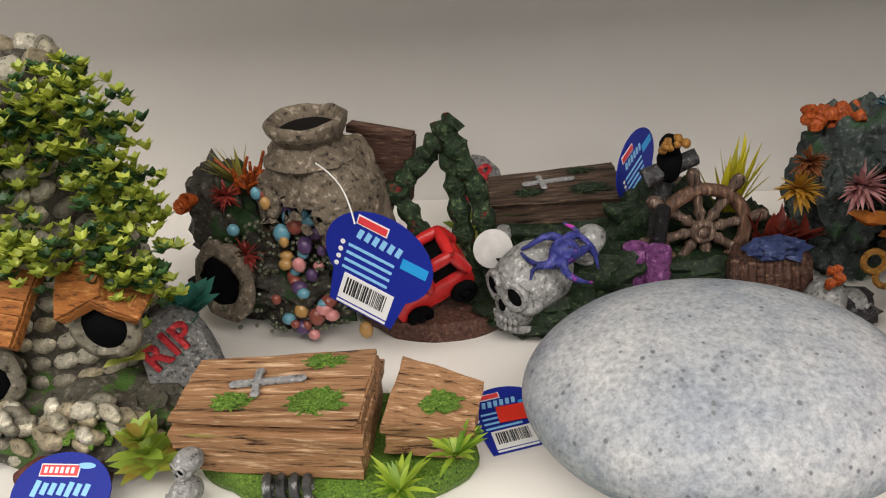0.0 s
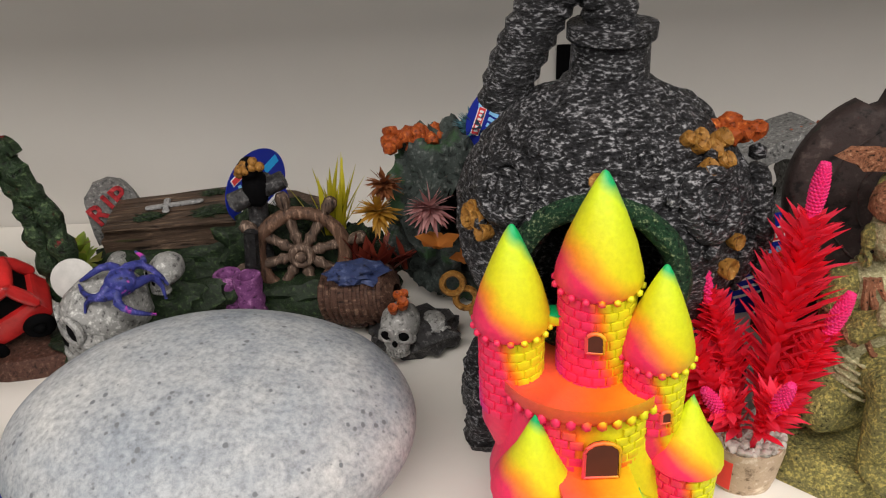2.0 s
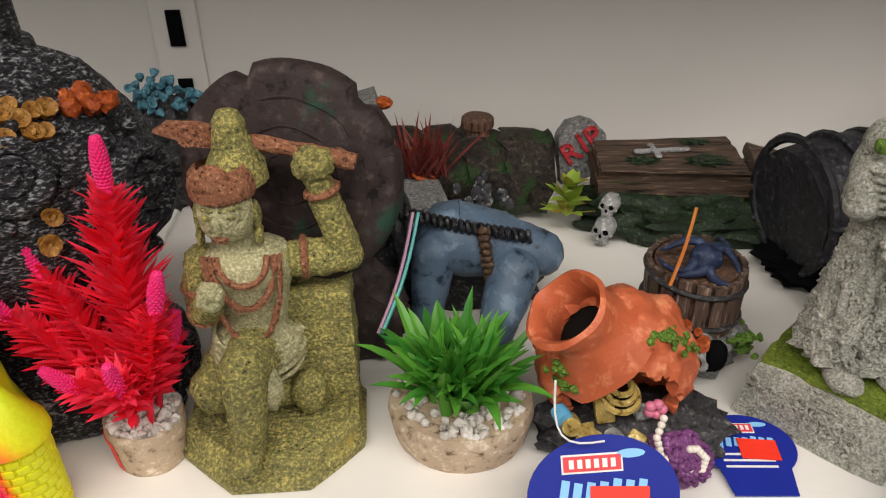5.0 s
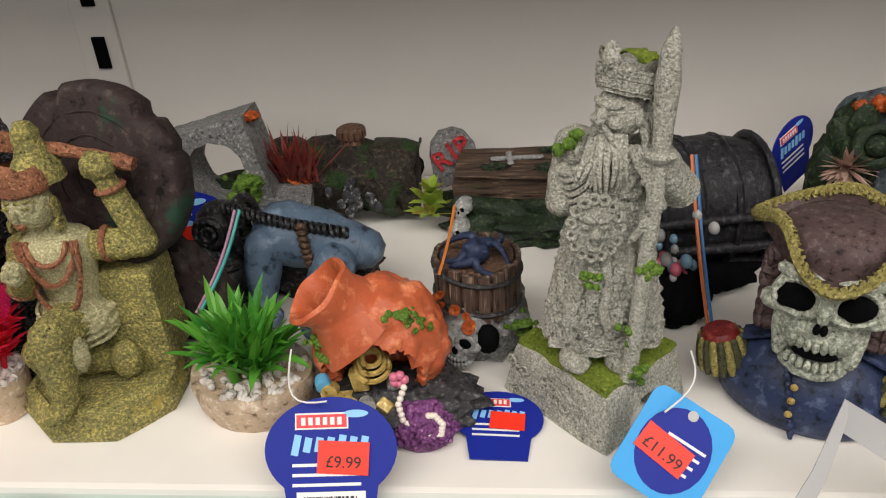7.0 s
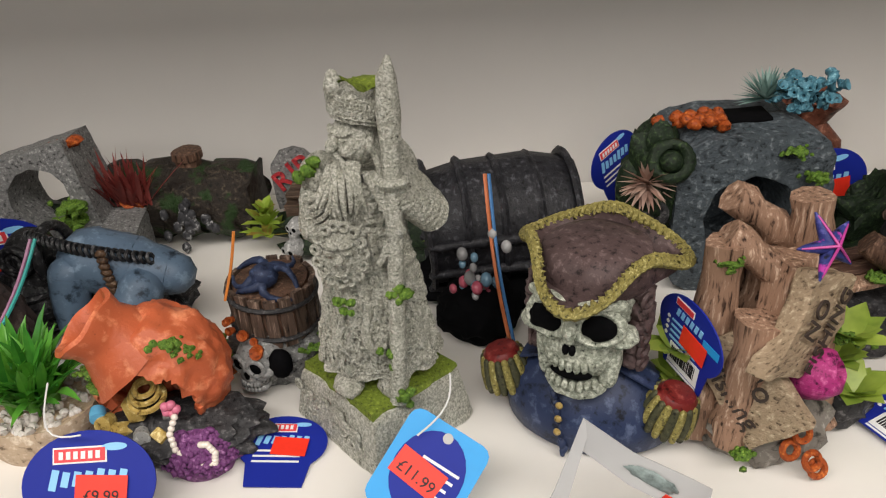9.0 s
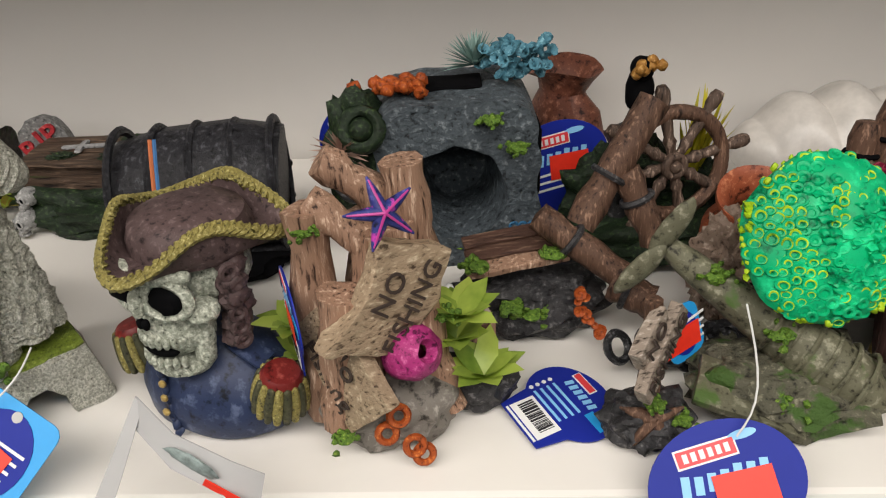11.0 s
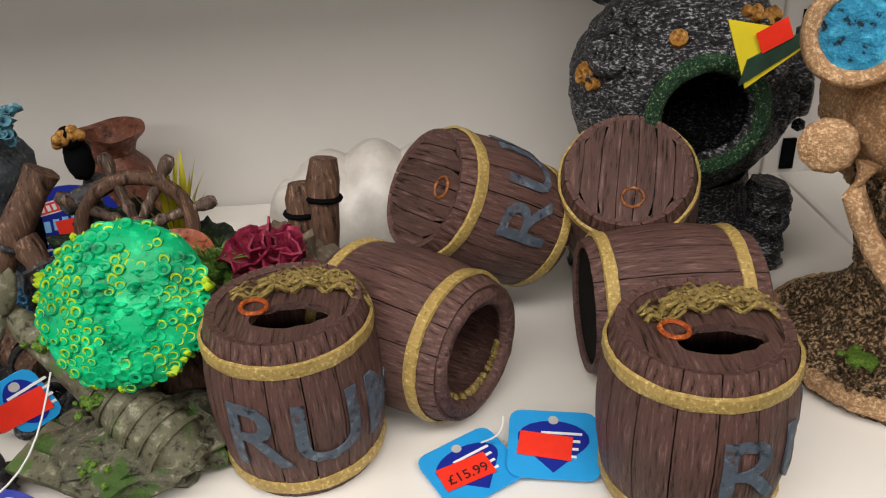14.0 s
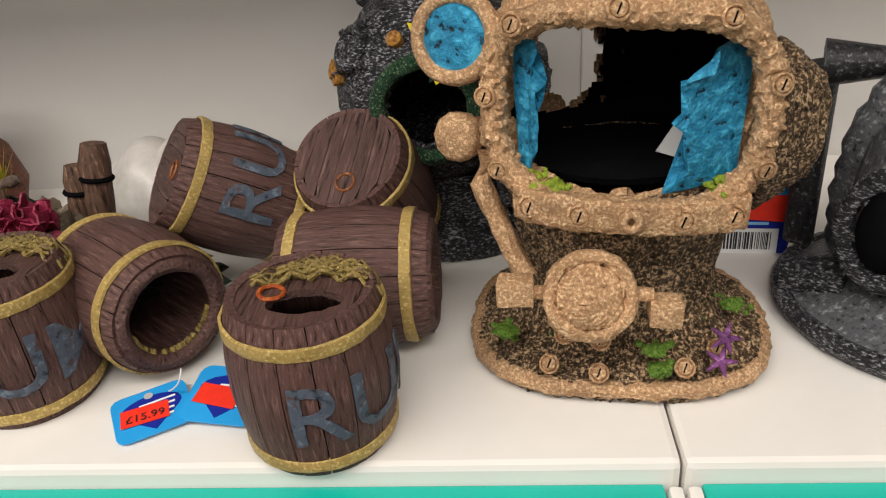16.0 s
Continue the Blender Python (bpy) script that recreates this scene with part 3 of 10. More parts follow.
def black_helmet(x, y, rz, label, hole=(-0.20, -0.95, 0.03), half=25, hose=True):
    th = thing("diving_helmet", x, y, H, rz, label, "aquarium ornament")
    rng = random.Random(3)
    bm = fresh()
    hollow(bm, (0, 0, 0.118), (0.0715, 0.069, 0.070), [(hole, half)], 0.006, 0.03, 6)
    hammer(bm, 0.0013, 330)
    part("dome", bm, M_PEWTER, th)
    w = Vector(hole).normalized()
    c = Vector((w.x * 0.074, w.y * 0.070, w.z * 0.070)) * math.cos(radians(half)) + Vector((0, 0, 0.118))
    bm = fresh()
    ring(bm, c, w, 0.072 * math.sin(radians(half)) + 0.004, 0.0055, 40, 8, amp=0.0012)
    part("window_rim", bm, M_PEWTERGREEN, th, "green-tinted window rim")
    bm = fresh()
    lathe(bm, [(0.068, 0.0), (0.073, 0.004), (0.073, 0.014), (0.066, 0.022), (0.056, 0.032), (0.052, 0.05), (0.05, 0.06)], 90, None, amp=0.002, squash=0.8)
    lathe(bm, [(0.0001, 0.001), (0.068, 0.0)], 36, squash=0.8)
    hammer(bm, 0.0012, 330, 1)
    part("collar", bm, M_PEWTER, th)
    for sx in (-1, 1):
        bm = fresh()
        tube(bm, [(sx * (0.058 + 0.002 * math.sin(k)), -0.030, 0.001 + 0.005 * k) for k in range(13)], 0.0135, 16, rings=0.06)
        hammer(bm, 0.0012, 330, 1)
        part("foot", bm, M_PEWTER, th)
        bm = fresh()
        lathe(bm, [(0.006, 0.0), (0.006, 0.004), (0.009, 0.004), (0.010, 0.002), (0.011, 0.0)], 14, pose(sx * 0.058, -0.045, 0.040, 78, 0, sx * 12))
        part("bolt", bm, M_PEWTER, th)
    for az, el, r in ((32, 26, 0.013), (-52, 30, 0.013), (78, 5, 0.018), (8, 46, 0.006), (52, -4, 0.008)):
        d = Vector((math.sin(radians(az)) * math.cos(radians(el)), -math.cos(radians(az)) * math.cos(radians(el)), math.sin(radians(el))))
        p = Vector((d.x * 0.073, d.y * 0.069, d.z * 0.069)) + Vector((0, 0, 0.118))
        bm = fresh()
        ring(bm, p, d, r, r * 0.34, 20, 8, amp=0.0012)
        ring(bm, p + d * 0.002, d, r * 0.5, r * 0.2, 16, 6)
        blob(bm, p, r * 0.45, 0.1, 2, 2)
        for k in range(4):
            a = k * math.pi / 2 + 0.6
            s = d.orthogonal().normalized()
            t = d.cross(s)
            blob(bm, p + (s * math.cos(a) + t * math.sin(a)) * r * 1.6, r * 0.26, 0.1, 2, 1)
        part("porthole", bm, M_PEWTER, th)
    bm = fresh()
    lathe(bm, [(0.024, 0.178), (0.023, 0.184), (0.019, 0.186), (0.0185, 0.202), (0.021, 0.204), (0.021, 0.210), (0.0001, 0.211)], 24, pose(0.002, 0.012, 0), amp=0.001)
    part("hose_socket", bm, M_PEWTER, th)
    if hose:
        bm = fresh()
        path = [(0.002, 0.012, 0.205), (0.0, 0.012, 0.220), (-0.005, 0.012, 0.233), (-0.014, 0.012, 0.236), (-0.022, 0.013, 0.230), (-0.029, 0.015, 0.218), (-0.036, 0.018, 0.203), (-0.043, 0.022, 0.186), (-0.048, 0.026, 0.165)]
        fine = []
        for a, b in zip(path, path[1:]):
            for k in range(4):
                fine.append(Vector(a).lerp(Vector(b), k / 4))
        tube(bm, fine, 0.0125, 14, rings=0.07)
        part("hose", bm, M_PEWTER, th)
    for az, el, n, mat, r in ((-60, 12, 8, M_AMBER, 0.0042), (38, 44, 6, M_AMBER, 0.004), (48, 40, 4, M_AMBER, 0.004), (34, 5, 5, M_AMBER, 0.004), (-14, 38, 1, M_AMBER, 0.005), (12, -14, 3, M_AMBER, 0.004)):
        d = Vector((math.sin(radians(az)) * math.cos(radians(el)), -math.cos(radians(az)) * math.cos(radians(el)), math.sin(radians(el))))
        p = Vector((d.x * 0.074, d.y * 0.070, d.z * 0.070)) + Vector((0, 0, 0.118))
        if d.angle(w) < radians(half + 9):
            continue
        bm = fresh()
        barnacles(bm, p, n, 0.008 if n > 1 else 0.0005, rng, r, d)
        pieces("polyp", bm, mat, th, "amber polyps")
    return th


h1 = black_helmet(-0.012, 0.122, 0, "black and silver diving helmet ornament with corrugated hose")
bm = fresh()
rng = random.Random(11)
for _ in range(22):
    blob(bm, (0.050 + rng.gauss(0, 0.0045), -0.014 + rng.gauss(0, 0.004), 0.163 + rng.gauss(0, 0.004)), 0.0044, 0.5, 4, 2)
tagged(part("orange_coral", bm, M_ORANGE, h1, "ruffled orange coral"), kind="stuff")
bm = fresh()
blob(bm, (0, 0, 0.040), (0.034, 0.022, 0.046), 0.3, 3, 4)
cr = thing("coral_stone", -0.006, 0.325, H, 0, "dark rock with blue-green cup coral, behind the black helmet", "aquarium ornament")
part("rock", bm, M_DARKSTONE, cr)
bm = fresh()
for _ in range(60):
    p = Vector((0.006 + rng.gauss(0, 0.013), rng.gauss(0, 0.008), 0.088 + rng.gauss(0, 0.006)))
    lathe(bm, [(0.0012, -0.004), (0.0030, 0.0), (0.0034, 0.0016), (0.0016, 0.0012), (0.0002, -0.001)], 8, Matrix.Translation(p) @ pose(0, 0, 0, rng.uniform(-60, 60), rng.uniform(-60, 60), 0))
tagged(part("blue_coral", bm, M_BLUECORAL, cr, "blue-green cup coral"), kind="stuff")
h2 = black_helmet(1.122, 0.258, -6, "black diving helmet ornament with a green window rim, behind the barrels", hole=(0.06, -0.97, 0.0), half=23)


# ---- neon castle ----
def neon(name, stops, rise, across, fuzz=0.3):
    """Air-brushed fluorescent paint that changes up and across each piece."""
    mat, tree, bsdf = nodes_of(name)
    tc = tree.nodes.new("ShaderNodeTexCoord")
    sep = tree.nodes.new("ShaderNodeSeparateXYZ")
    link(tree, tc.outputs["Generated"], sep.inputs[0])
    n = noise_node(tree, tc.outputs["Object"], 34, 2)
    last = None
    for out, k in ((sep.outputs["Z"], rise), (sep.outputs["X"], across), (n, fuzz)):
        m = tree.nodes.new("ShaderNodeMath")
        m.operation = "MULTIPLY_ADD"
        link(tree, out, m.inputs[0])
        m.inputs[1].default_value = k
        if last is None:
            m.inputs[2].default_value = -fuzz / 2
        else:
            link(tree, last, m.inputs[2])
        last = m.outputs[0]
    grain = noise_node(tree, tc.outputs["Object"], 420, 4)
    col = mix_node(tree, 0.35, ramp_node(tree, last, stops), ramp_node(tree, grain, [(0.35, (0.7, 0.7, 0.7)), (0.65, (1, 1, 1))]), "MULTIPLY")
    link(tree, col, bsdf.inputs["Base Color"])
    bsdf.inputs["Roughness"].default_value = 0.5
    bump_node(tree, bsdf, grain, 0.35, 0.0006)
    return mat


PINK, ORANGE, YELLOW, GREEN = (0.95, 0.03, 0.12), (0.95, 0.17, 0.01), (0.82, 0.74, 0.01), (0.0, 0.44, 0.13)
M_NEONROOF = neon("neon_roof", [(0.0, PINK), (0.26, PINK), (0.40, (1.0, 0.3, 0.02)), (0.56, YELLOW), (0.90, (0.70, 0.88, 0.02)), (1.0, GREEN)], 0.75, 0.55)
M_NEONWALL = neon("neon_wall", [(0.0, (0.6, 0.02, 0.3)), (0.15, PINK), (0.50, PINK), (0.62, ORANGE), (0.74, YELLOW), (1.0, (0.85, 0.85, 0.02))], 0.30, 0.90)
M_NEONDECK = neon("neon_deck", [(0.0, PINK), (0.5, ORANGE), (1.0, YELLOW)], 0.2, 0.7)


def bricks(bm, cx, cy, r, z0, z1, course=0.0046, n=16, skip=None):
    rows = int((z1 - z0) / course)
    for k in range(rows):
        z = z0 + (k + 0.5) * course
        for i in range(n):
            a = 2 * math.pi * (i + 0.5 * (k % 2)) / n
            if skip and skip(a, z):
                continue
            box(bm, (2 * math.pi * r / n * 0.86, 0.0013, course * 0.84), Matrix.Translation((cx + r * math.cos(a), cy + r * math.sin(a), z)) @ pose(0, 0, 0, 0, 0, math.degrees(a) + 90), bevel=0.0004)


def castle():
    th = thing("toy_castle", -0.028, 0.042, H, 4, "fluorescent pink, orange, yellow and green castle ornament", "aquarium ornament")
    front = -math.pi / 2
    towers = [("main", 0.0, 0.002, 0.0155, 0.086, 0.130, 0.178, 0.0180), ("left", -0.035, 0.006, 0.0135, 0.07, 0.110, 0.156, 0.0165), ("right", 0.0225, -0.012, 0.0125, 0.07, 0.101, 0.143, 0.0150)]
    for nm, tx, ty, r, z0, z1, tip, rr in towers:
        bm = fresh()
        lathe(bm, [(r * 0.5, z0 - 0.03), (r * 0.98, z0 - 0.012), (r, z0), (r, z1), (r * 0.8, z1)], 24, pose(tx, ty, 0))
        t = part("tower", bm, M_NEONWALL, th)
        bm = fresh()
        bricks(bm, tx, ty, r, z0 - 0.004, z1 - 0.002, n=17 if nm == "main" else 14)
        part("brickwork", bm, M_NEONWALL, t)
        bm = fresh()
        h = tip - z1
        lathe(bm, [(rr * 0.9, z1 - 0.002), (rr, z1 + 0.001), (rr * 0.97, z1 + h * 0.12), (rr * 0.78, z1 + h * 0.38), (rr * 0.5, z1 + h * 0.65), (rr * 0.2, z1 + h * 0.9), (rr * 0.07, z1 + h * 0.985), (0.0001, tip)], 28, pose(tx, ty, 0))
        roof = part("roof", bm, M_NEONROOF, t)
        bm = fresh()
        for i in range(18):
            a = 2 * math.pi * i / 18
            blob(bm, (tx + rr * 0.98 * math.cos(a), ty + rr * 0.98 * math.sin(a), z1 - 0.001), (0.0017, 0.0017, 0.0019), 0.1, 2, 1)
        part("roof_edging", bm, M_NEONWALL, roof)
    for wx, wy, wz, w, h, rz in ((-0.0045, -0.0150, 0.111, 0.0062, 0.0085, -14), (-0.004, -0.0335, 0.066, 0.013, 0.017, -4), (0.0240, -0.0248, 0.078, 0.0038, 0.0055, 4), (0.0, -0.042, 0.018, 0.014, 0.018, 0)):
        m = pose(wx, wy, wz, 0, 0, rz)
        bm = fresh()
        pts = [(-w / 2, -h / 2), (w / 2, -h / 2), (w / 2, h * 0.2)] + [(w / 2 * math.cos(radians(a)), h * 0.2 + h * 0.3 * math.sin(radians(a))) for a in (30, 60, 90, 120, 150)] + [(-w / 2, h * 0.2)]
        card_outline(bm, pts, 0.003)
        # Dark card colours in the shade of an arched opening.
        d = part("opening", bm, plain("castle_opening_shade", (0.09, 0.02, 0.008), 0.8), th, "dark card for the shade of an arched opening", False, m)
        fr = fresh()
        tube(fr, [(x * 1.12, -0.001, z * 1.1) for x, z in pts] + [(pts[0][0] * 1.12, -0.001, pts[0][1] * 1.1)], 0.0009, 6)
        part("arch", fr, M_NEONDECK, d)
    bm = fresh()
    lathe(bm, [(0.0001, 0.086), (0.034, 0.086), (0.037, 0.089), (0.037, 0.083), (0.033, 0.078)], 32, pose(-0.004, 0, 0), squash=0.85)
    part("terrace", bm, M_NEONDECK, th, "orange terrace")
    bm = fresh()
    for i in range(36):
        a = 2 * math.pi * i / 36
        blob(bm, (-0.004 + 0.036 * math.cos(a), 0.85 * 0.036 * math.sin(a), 0.081), (0.0023, 0.0023, 0.0034), 0.1, 2, 1)
    part("battlement", bm, M_NEONWALL, th)
    bm = fresh()
    lathe(bm, [(0.04, 0.0), (0.042, 0.03), (0.036, 0.05), (0.033, 0.082)], 32, pose(-0.004, 0, 0), squash=0.85)
    keep = part("keep", bm, M_NEONWALL, th)
    bm = fresh()
    bricks(bm, -0.004, 0, 0.0325, 0.053, 0.079, n=32, skip=lambda a, z: math.cos(a - front) < 0.2 or abs(math.cos(a)) < 0.24 and z < 0.076)
    for v in bm.verts:
        v.co.y *= 0.92
    part("brickwork", bm, M_NEONWALL, keep)
    for sx, sy, r, z0, z1, tip in ((-0.030, -0.024, 0.017, 0.0, 0.046, 0.084), (0.038, -0.018, 0.015, 0.0, 0.050, 0.082), (0.012, -0.036, 0.013, 0, 0.03, 0.05)):
        bm = fresh()
        lathe(bm, [(r * 0.92, z0), (r * 0.9, z1)], 22, pose(sx, sy, 0))
        t = part("turret", bm, M_NEONWALL, th)
        bm = fresh()
        bricks(bm, sx, sy, r * 0.92, 0.004, z1 - 0.002, n=15)
        part("brickwork", bm, M_NEONWALL, t)
        bm = fresh()
        lathe(bm, [(r * 0.9, z1 - 0.004), (r * 1.1, z1 - 0.002), (r * 1.05, z1 + 0.003), (r * 0.5, (z1 + tip) / 2), (r * 0.1, tip - 0.003), (0.0001, tip)], 24, pose(sx, sy, 0))
        part("roof", bm, M_NEONROOF, t)
    bm = fresh()
    box(bm, (0.032, 0.02, 0.006), pose(-0.006, -0.036, 0.052), cuts=2, amp=0.001, bevel=0.001)
    part("balcony", bm, M_NEONDECK, th, "orange balcony")
    bm = fresh()
    box(bm, (0.014, 0.008, 0.006), pose(-0.02, 0.004, 0.112), bevel=0.001)
    part("bridge", bm, M_NEONROOF, th)
    return th


castle()


# ---- barrels ----
M_STAVE = wood("barrel_stave", (0.028, 0.012, 0.010), (0.132, 0.068, 0.057), (0.225, 0.128, 0.110), 2, 520, 1.0, 0.5)
M_LID = wood("barrel_lid", (0.028, 0.012, 0.010), (0.110, 0.058, 0.048), (0.18, 0.105, 0.090), 1, 520, 1.0, 0.5)
M_BLUELETTER = resin("blue_lettering", (0.03, 0.04, 0.055), (0.10, 0.125, 0.165), (0.17, 0.215, 0.27), 160, 0.5, patch=(0.075, 0.05, 0.05), patch_scale=130, patch_at=0.57)
M_ROPE = resin("rope_yellow", (0.06, 0.04, 0.02), (0.30, 0.21, 0.06), (0.5, 0.4, 0.14), 500, 1.0, patch=(0.10, 0.05, 0.045), patch_at=0.55, patch_scale=60)
BR, BE, BH = 0.0425, 0.0360, 0.088


def barrel_r(z):
    return BE + (BR - BE) * math.sin(math.pi * max(0.0, min(1.0, z / BH))) ** 0.8


STAVE_MESH = None


def barrel(place, label, kind="lid", text="", turn=0.0, rope=False):
    """A little rum barrel along its own z: staves, two gilt hoops, an end and its details."""
    global STAVE_MESH
    th = new("barrel")
    th.empty_display_size = 0.01
    th.matrix_world = place
    tagged(th, label, "barrel", "rum barrels")
    n = 16
    if STAVE_MESH is None:
        bm = fresh()
        half = 360 / n / 2
        prof = [(barrel_r(BH * i / 12), BH * i / 12) for i in range(13)]
        out = lathe(bm, prof, 4, None, 0, 0.0003, 300, -half + 0.5, half - 0.5)
        thicken(bm, 0.0045)
        STAVE_MESH = mesh_from("stave", bm, M_STAVE)
    for i in range(n):
        part("stave", STAVE_MESH, M_STAVE, th, m=pose(0, 0, 0, 0, 0, i * 360 / n + 5))
    # Near-black skin puts in the shade between and inside the staves.
    bm = fresh()
    lathe(bm, [(barrel_r(BH * i / 12) - 0.003, BH * i / 12 + (0.001 if i == 0 else -0.001 if i == 12 else 0)) for i in range(13)], 32)
    lathe(bm, [(0.0001, 0.003), (BE - 0.0022, 0.003)], 32)
    part("inner_skin", bm, M_GAP, th)
    for z in (0.009, BH - 0.012):
        bm = fresh()
        r = barrel_r(z) + 0.0008
        lathe(bm, [(r - 0.001, z - 0.0036), (r + 0.0006, z - 0.0031), (r + 0.0010, z), (r + 0.0006, z + 0.0031), (r - 0.001, z + 0.0036)], 48, amp=0.0005, freq=260)
        part("hoop", bm, M_GOLD, th, "gilt hoop")
    zt = BH - 0.0022
    bm = fresh()
    if kind == "lid":
        for i in range(7):
            x = -BE + (i + 0.5) * 2 * BE / 7
            ln = 2 * math.sqrt(max(0.00001, (BE - 0.003) ** 2 - x * x))
            for v in box(bm, (2 * BE / 7 - 0.0004, ln + 0.012, 0.003), pose(x, 0, zt), cuts=3, amp=0.0003, freq=200):
                if v.co.xy.length > BE - 0.0028:
                    k = (BE - 0.0028) / v.co.xy.length
                    v.co.x, v.co.y = v.co.x * k, v.co.y * k
        pieces("end_board", bm, M_LID, th)
        bm = fresh()
        ring(bm, (0.004, -0.018, zt + 0.002), (0, 0, 1), 0.006, 0.0009, 20, 6)
        part("bung_ring", bm, resin("rust_ring", (0.08, 0.02, 0.01), (0.3, 0.1, 0.03), (0.5, 0.2, 0.08), 300), th, "rusty orange ring")
    elif kind == "open":
        ring(bm, (0, 0, BH - 0.002), (0, 0, 1), BE - 0.006, 0.0048, 36, 8, amp=0.0008)
        part("rim", bm, M_STAVE, th)
        rb = fresh()
        rg = random.Random(4)
        for i in range(40):
            a = radians(rg.uniform(180, 350))
            blob(rb, ((BE - 0.011) * math.cos(a), (BE - 0.011) * math.sin(a), BH - 0.004), 0.0022, 0.5, 3, 1)
        tagged(part("sea_growth", rb, M_ROPE, th, "yellow growth on the broken edge"), kind="stuff")
    else:
        # a broken top with a ragged hole
        bmx = fresh()
        nn = 40
        outer = [Vector(((BE - 0.002) * math.cos(2 * math.pi * i / nn), (BE - 0.002) * math.sin(2 * math.pi * i / nn), zt)) for i in range(nn)]
        inner = []
        for i in range(nn):
            a = 2 * math.pi * i / nn
            r = 1 + 0.16 * noise.noise(Vector((math.cos(a) * 2.5, math.sin(a) * 2.5, 3)))
            inner.append(Vector((0.004 + 0.0185 * r * math.cos(a), -0.011 + 0.0105 * r * math.sin(a), zt + 0.001)))
        vo = [bmx.verts.new(p) for p in outer]
        vi = [bmx.verts.new(p) for p in inner]
        for i in range(nn):
            bmx.faces.new((vo[i], vo[(i + 1) % nn], vi[(i + 1) % nn], vi[i]))
        thicken(bmx, 0.004)
        part("broken_top", bmx, M_LID, th)
        bm.free()
        bm = fresh()
        ring(bm, (-0.013, -0.004, zt + 0.002), (0.1, 0, 1), 0.006, 0.0012, 20, 6)
        part("bung_ring", bm, M_ORANGE, th, "orange ring")
    if rope:
        bm = fresh()
        rg = random.Random(77)
        for k in range(26):
            pts, side, lag = [], rg.gauss(0, 0.0045), rg.uniform(0, 6.28)
            t0, t1 = rg.uniform(0, 0.35), rg.uniform(0.6, 1.0)
            for i in range(24):
                t = t0 + (t1 - t0) * i / 23
                x = -0.026 + 0.066 * t
                y = 0.004 + 0.013 * math.sin(t * 3.0) + side + 0.0022 * math.sin(t * 30 + lag)
                far = math.hypot(x, y)
                drop = max(0.0, far - BE + 0.002)
                if drop:
                    x, y = x * (BE + 0.0035) / max(far, BE + 0.0035), y * (BE + 0.0035) / max(far, BE + 0.0035)
                pts.append((x, y, zt + 0.0032 + 0.0018 * math.sin(t * 26 + lag * 2) + rg.gauss(0, 0.0004) - drop * 1.7))
            tube(bm, pts, [rg.uniform(0.0007, 0.0016)] * 24, 5)
        part("rope", bm, M_ROPE, th, "frayed yellow and brown rope")
    if text:
        bm = letters(text, 0.052, 0.0004, 0.006)
        bmesh.ops.subdivide_edges(bm, edges=[e for e in bm.edges if e.calc_length() > 0.004], cuts=4)
        bmesh.ops.triangulate(bm, faces=list(bm.faces))
        for v in bm.verts:
            z = v.co.z * 0.95 + 0.040
            r = barrel_r(z) + 0.0003 - v.co.y * 1.0 + 0.0005
            a = v.co.x / BR + radians(turn - 90)
            v.co = Vector((r * math.cos(a), r * math.sin(a), z)) + noise.noise_vector(v.co * 220) * 0.0004
        part("lettering", bm, M_BLUELETTER, th, "faded blue painted letters", False)
    return th


barrel(pose(0.886, 0.067, H, 0, 0, 0), "upright brown rum barrel with a holed top and rope", "broken", "RUM", 34, True)
barrel(pose(1.068, 0.030, H, 0, 0, 0), "upright brown rum barrel near the shelf edge, rope on top", "broken", "RUM", 66, True)


def lying(x, y, z, tilt, rz, roll, label, kind, text="", turn=0):
    """A barrel leaning or lying: tilt from upright towards its own -y, then turned by rz."""
    return barrel(pose(x, y, z, 0, 0, rz) @ pose(0, 0, 0, tilt, 0, 0) @ pose(0, 0, -BH / 2, 0, 0, roll), label, kind, text, turn)


lying(0.940, 0.106, H + 0.0425, 90, 52, 0, "brown barrel lying on its side, open at one end", "open")
lying(0.984, 0.184, H + 0.072, 58, -64, 100, "brown rum barrel leaning back on other barrels", "lid", "RUM", 55)
lying(1.076, 0.196, H + 0.064, 38, -16, 0, "brown barrel leaning with its lid and ring towards the aisle", "lid")
lying(1.079, 0.116, H + 0.0425, 90, 90, 0, "brown barrel lying lengthwise behind another barrel", "open")



# ---- statues ----
def one_mesh(name, place, mats, label, build, category="statue"):
    bm = fresh()
    build(bm)
    ob = new(name, mesh_from(name, bm, mats))
    ob.matrix_world = place
    return tagged(ob, label, category)


M_JADE = resin("yellow_green_stone", (0.016, 0.019, 0.008), (0.36, 0.335, 0.125), (0.78, 0.66, 0.20), 620, 1.0, 0.55, (0.56, 0.43, 0.10), 42, 0.64, stops=(0.31, 0.40, 0.49, 0.64), depth=0.0034, brush=0.22)
M_FLESH = resin("pale_green_stone", (0.07, 0.072, 0.032), (0.50, 0.465, 0.25), (0.74, 0.69, 0.43), 760, 0.9, 0.55, stops=(0.29, 0.40, 0.48, 0.66), depth=0.0014)
M_COPPER = resin("copper_paint", (0.06, 0.03, 0.015), (0.42, 0.17, 0.09), (0.66, 0.36, 0.21), 620, 1.0, 0.55, depth=0.002)


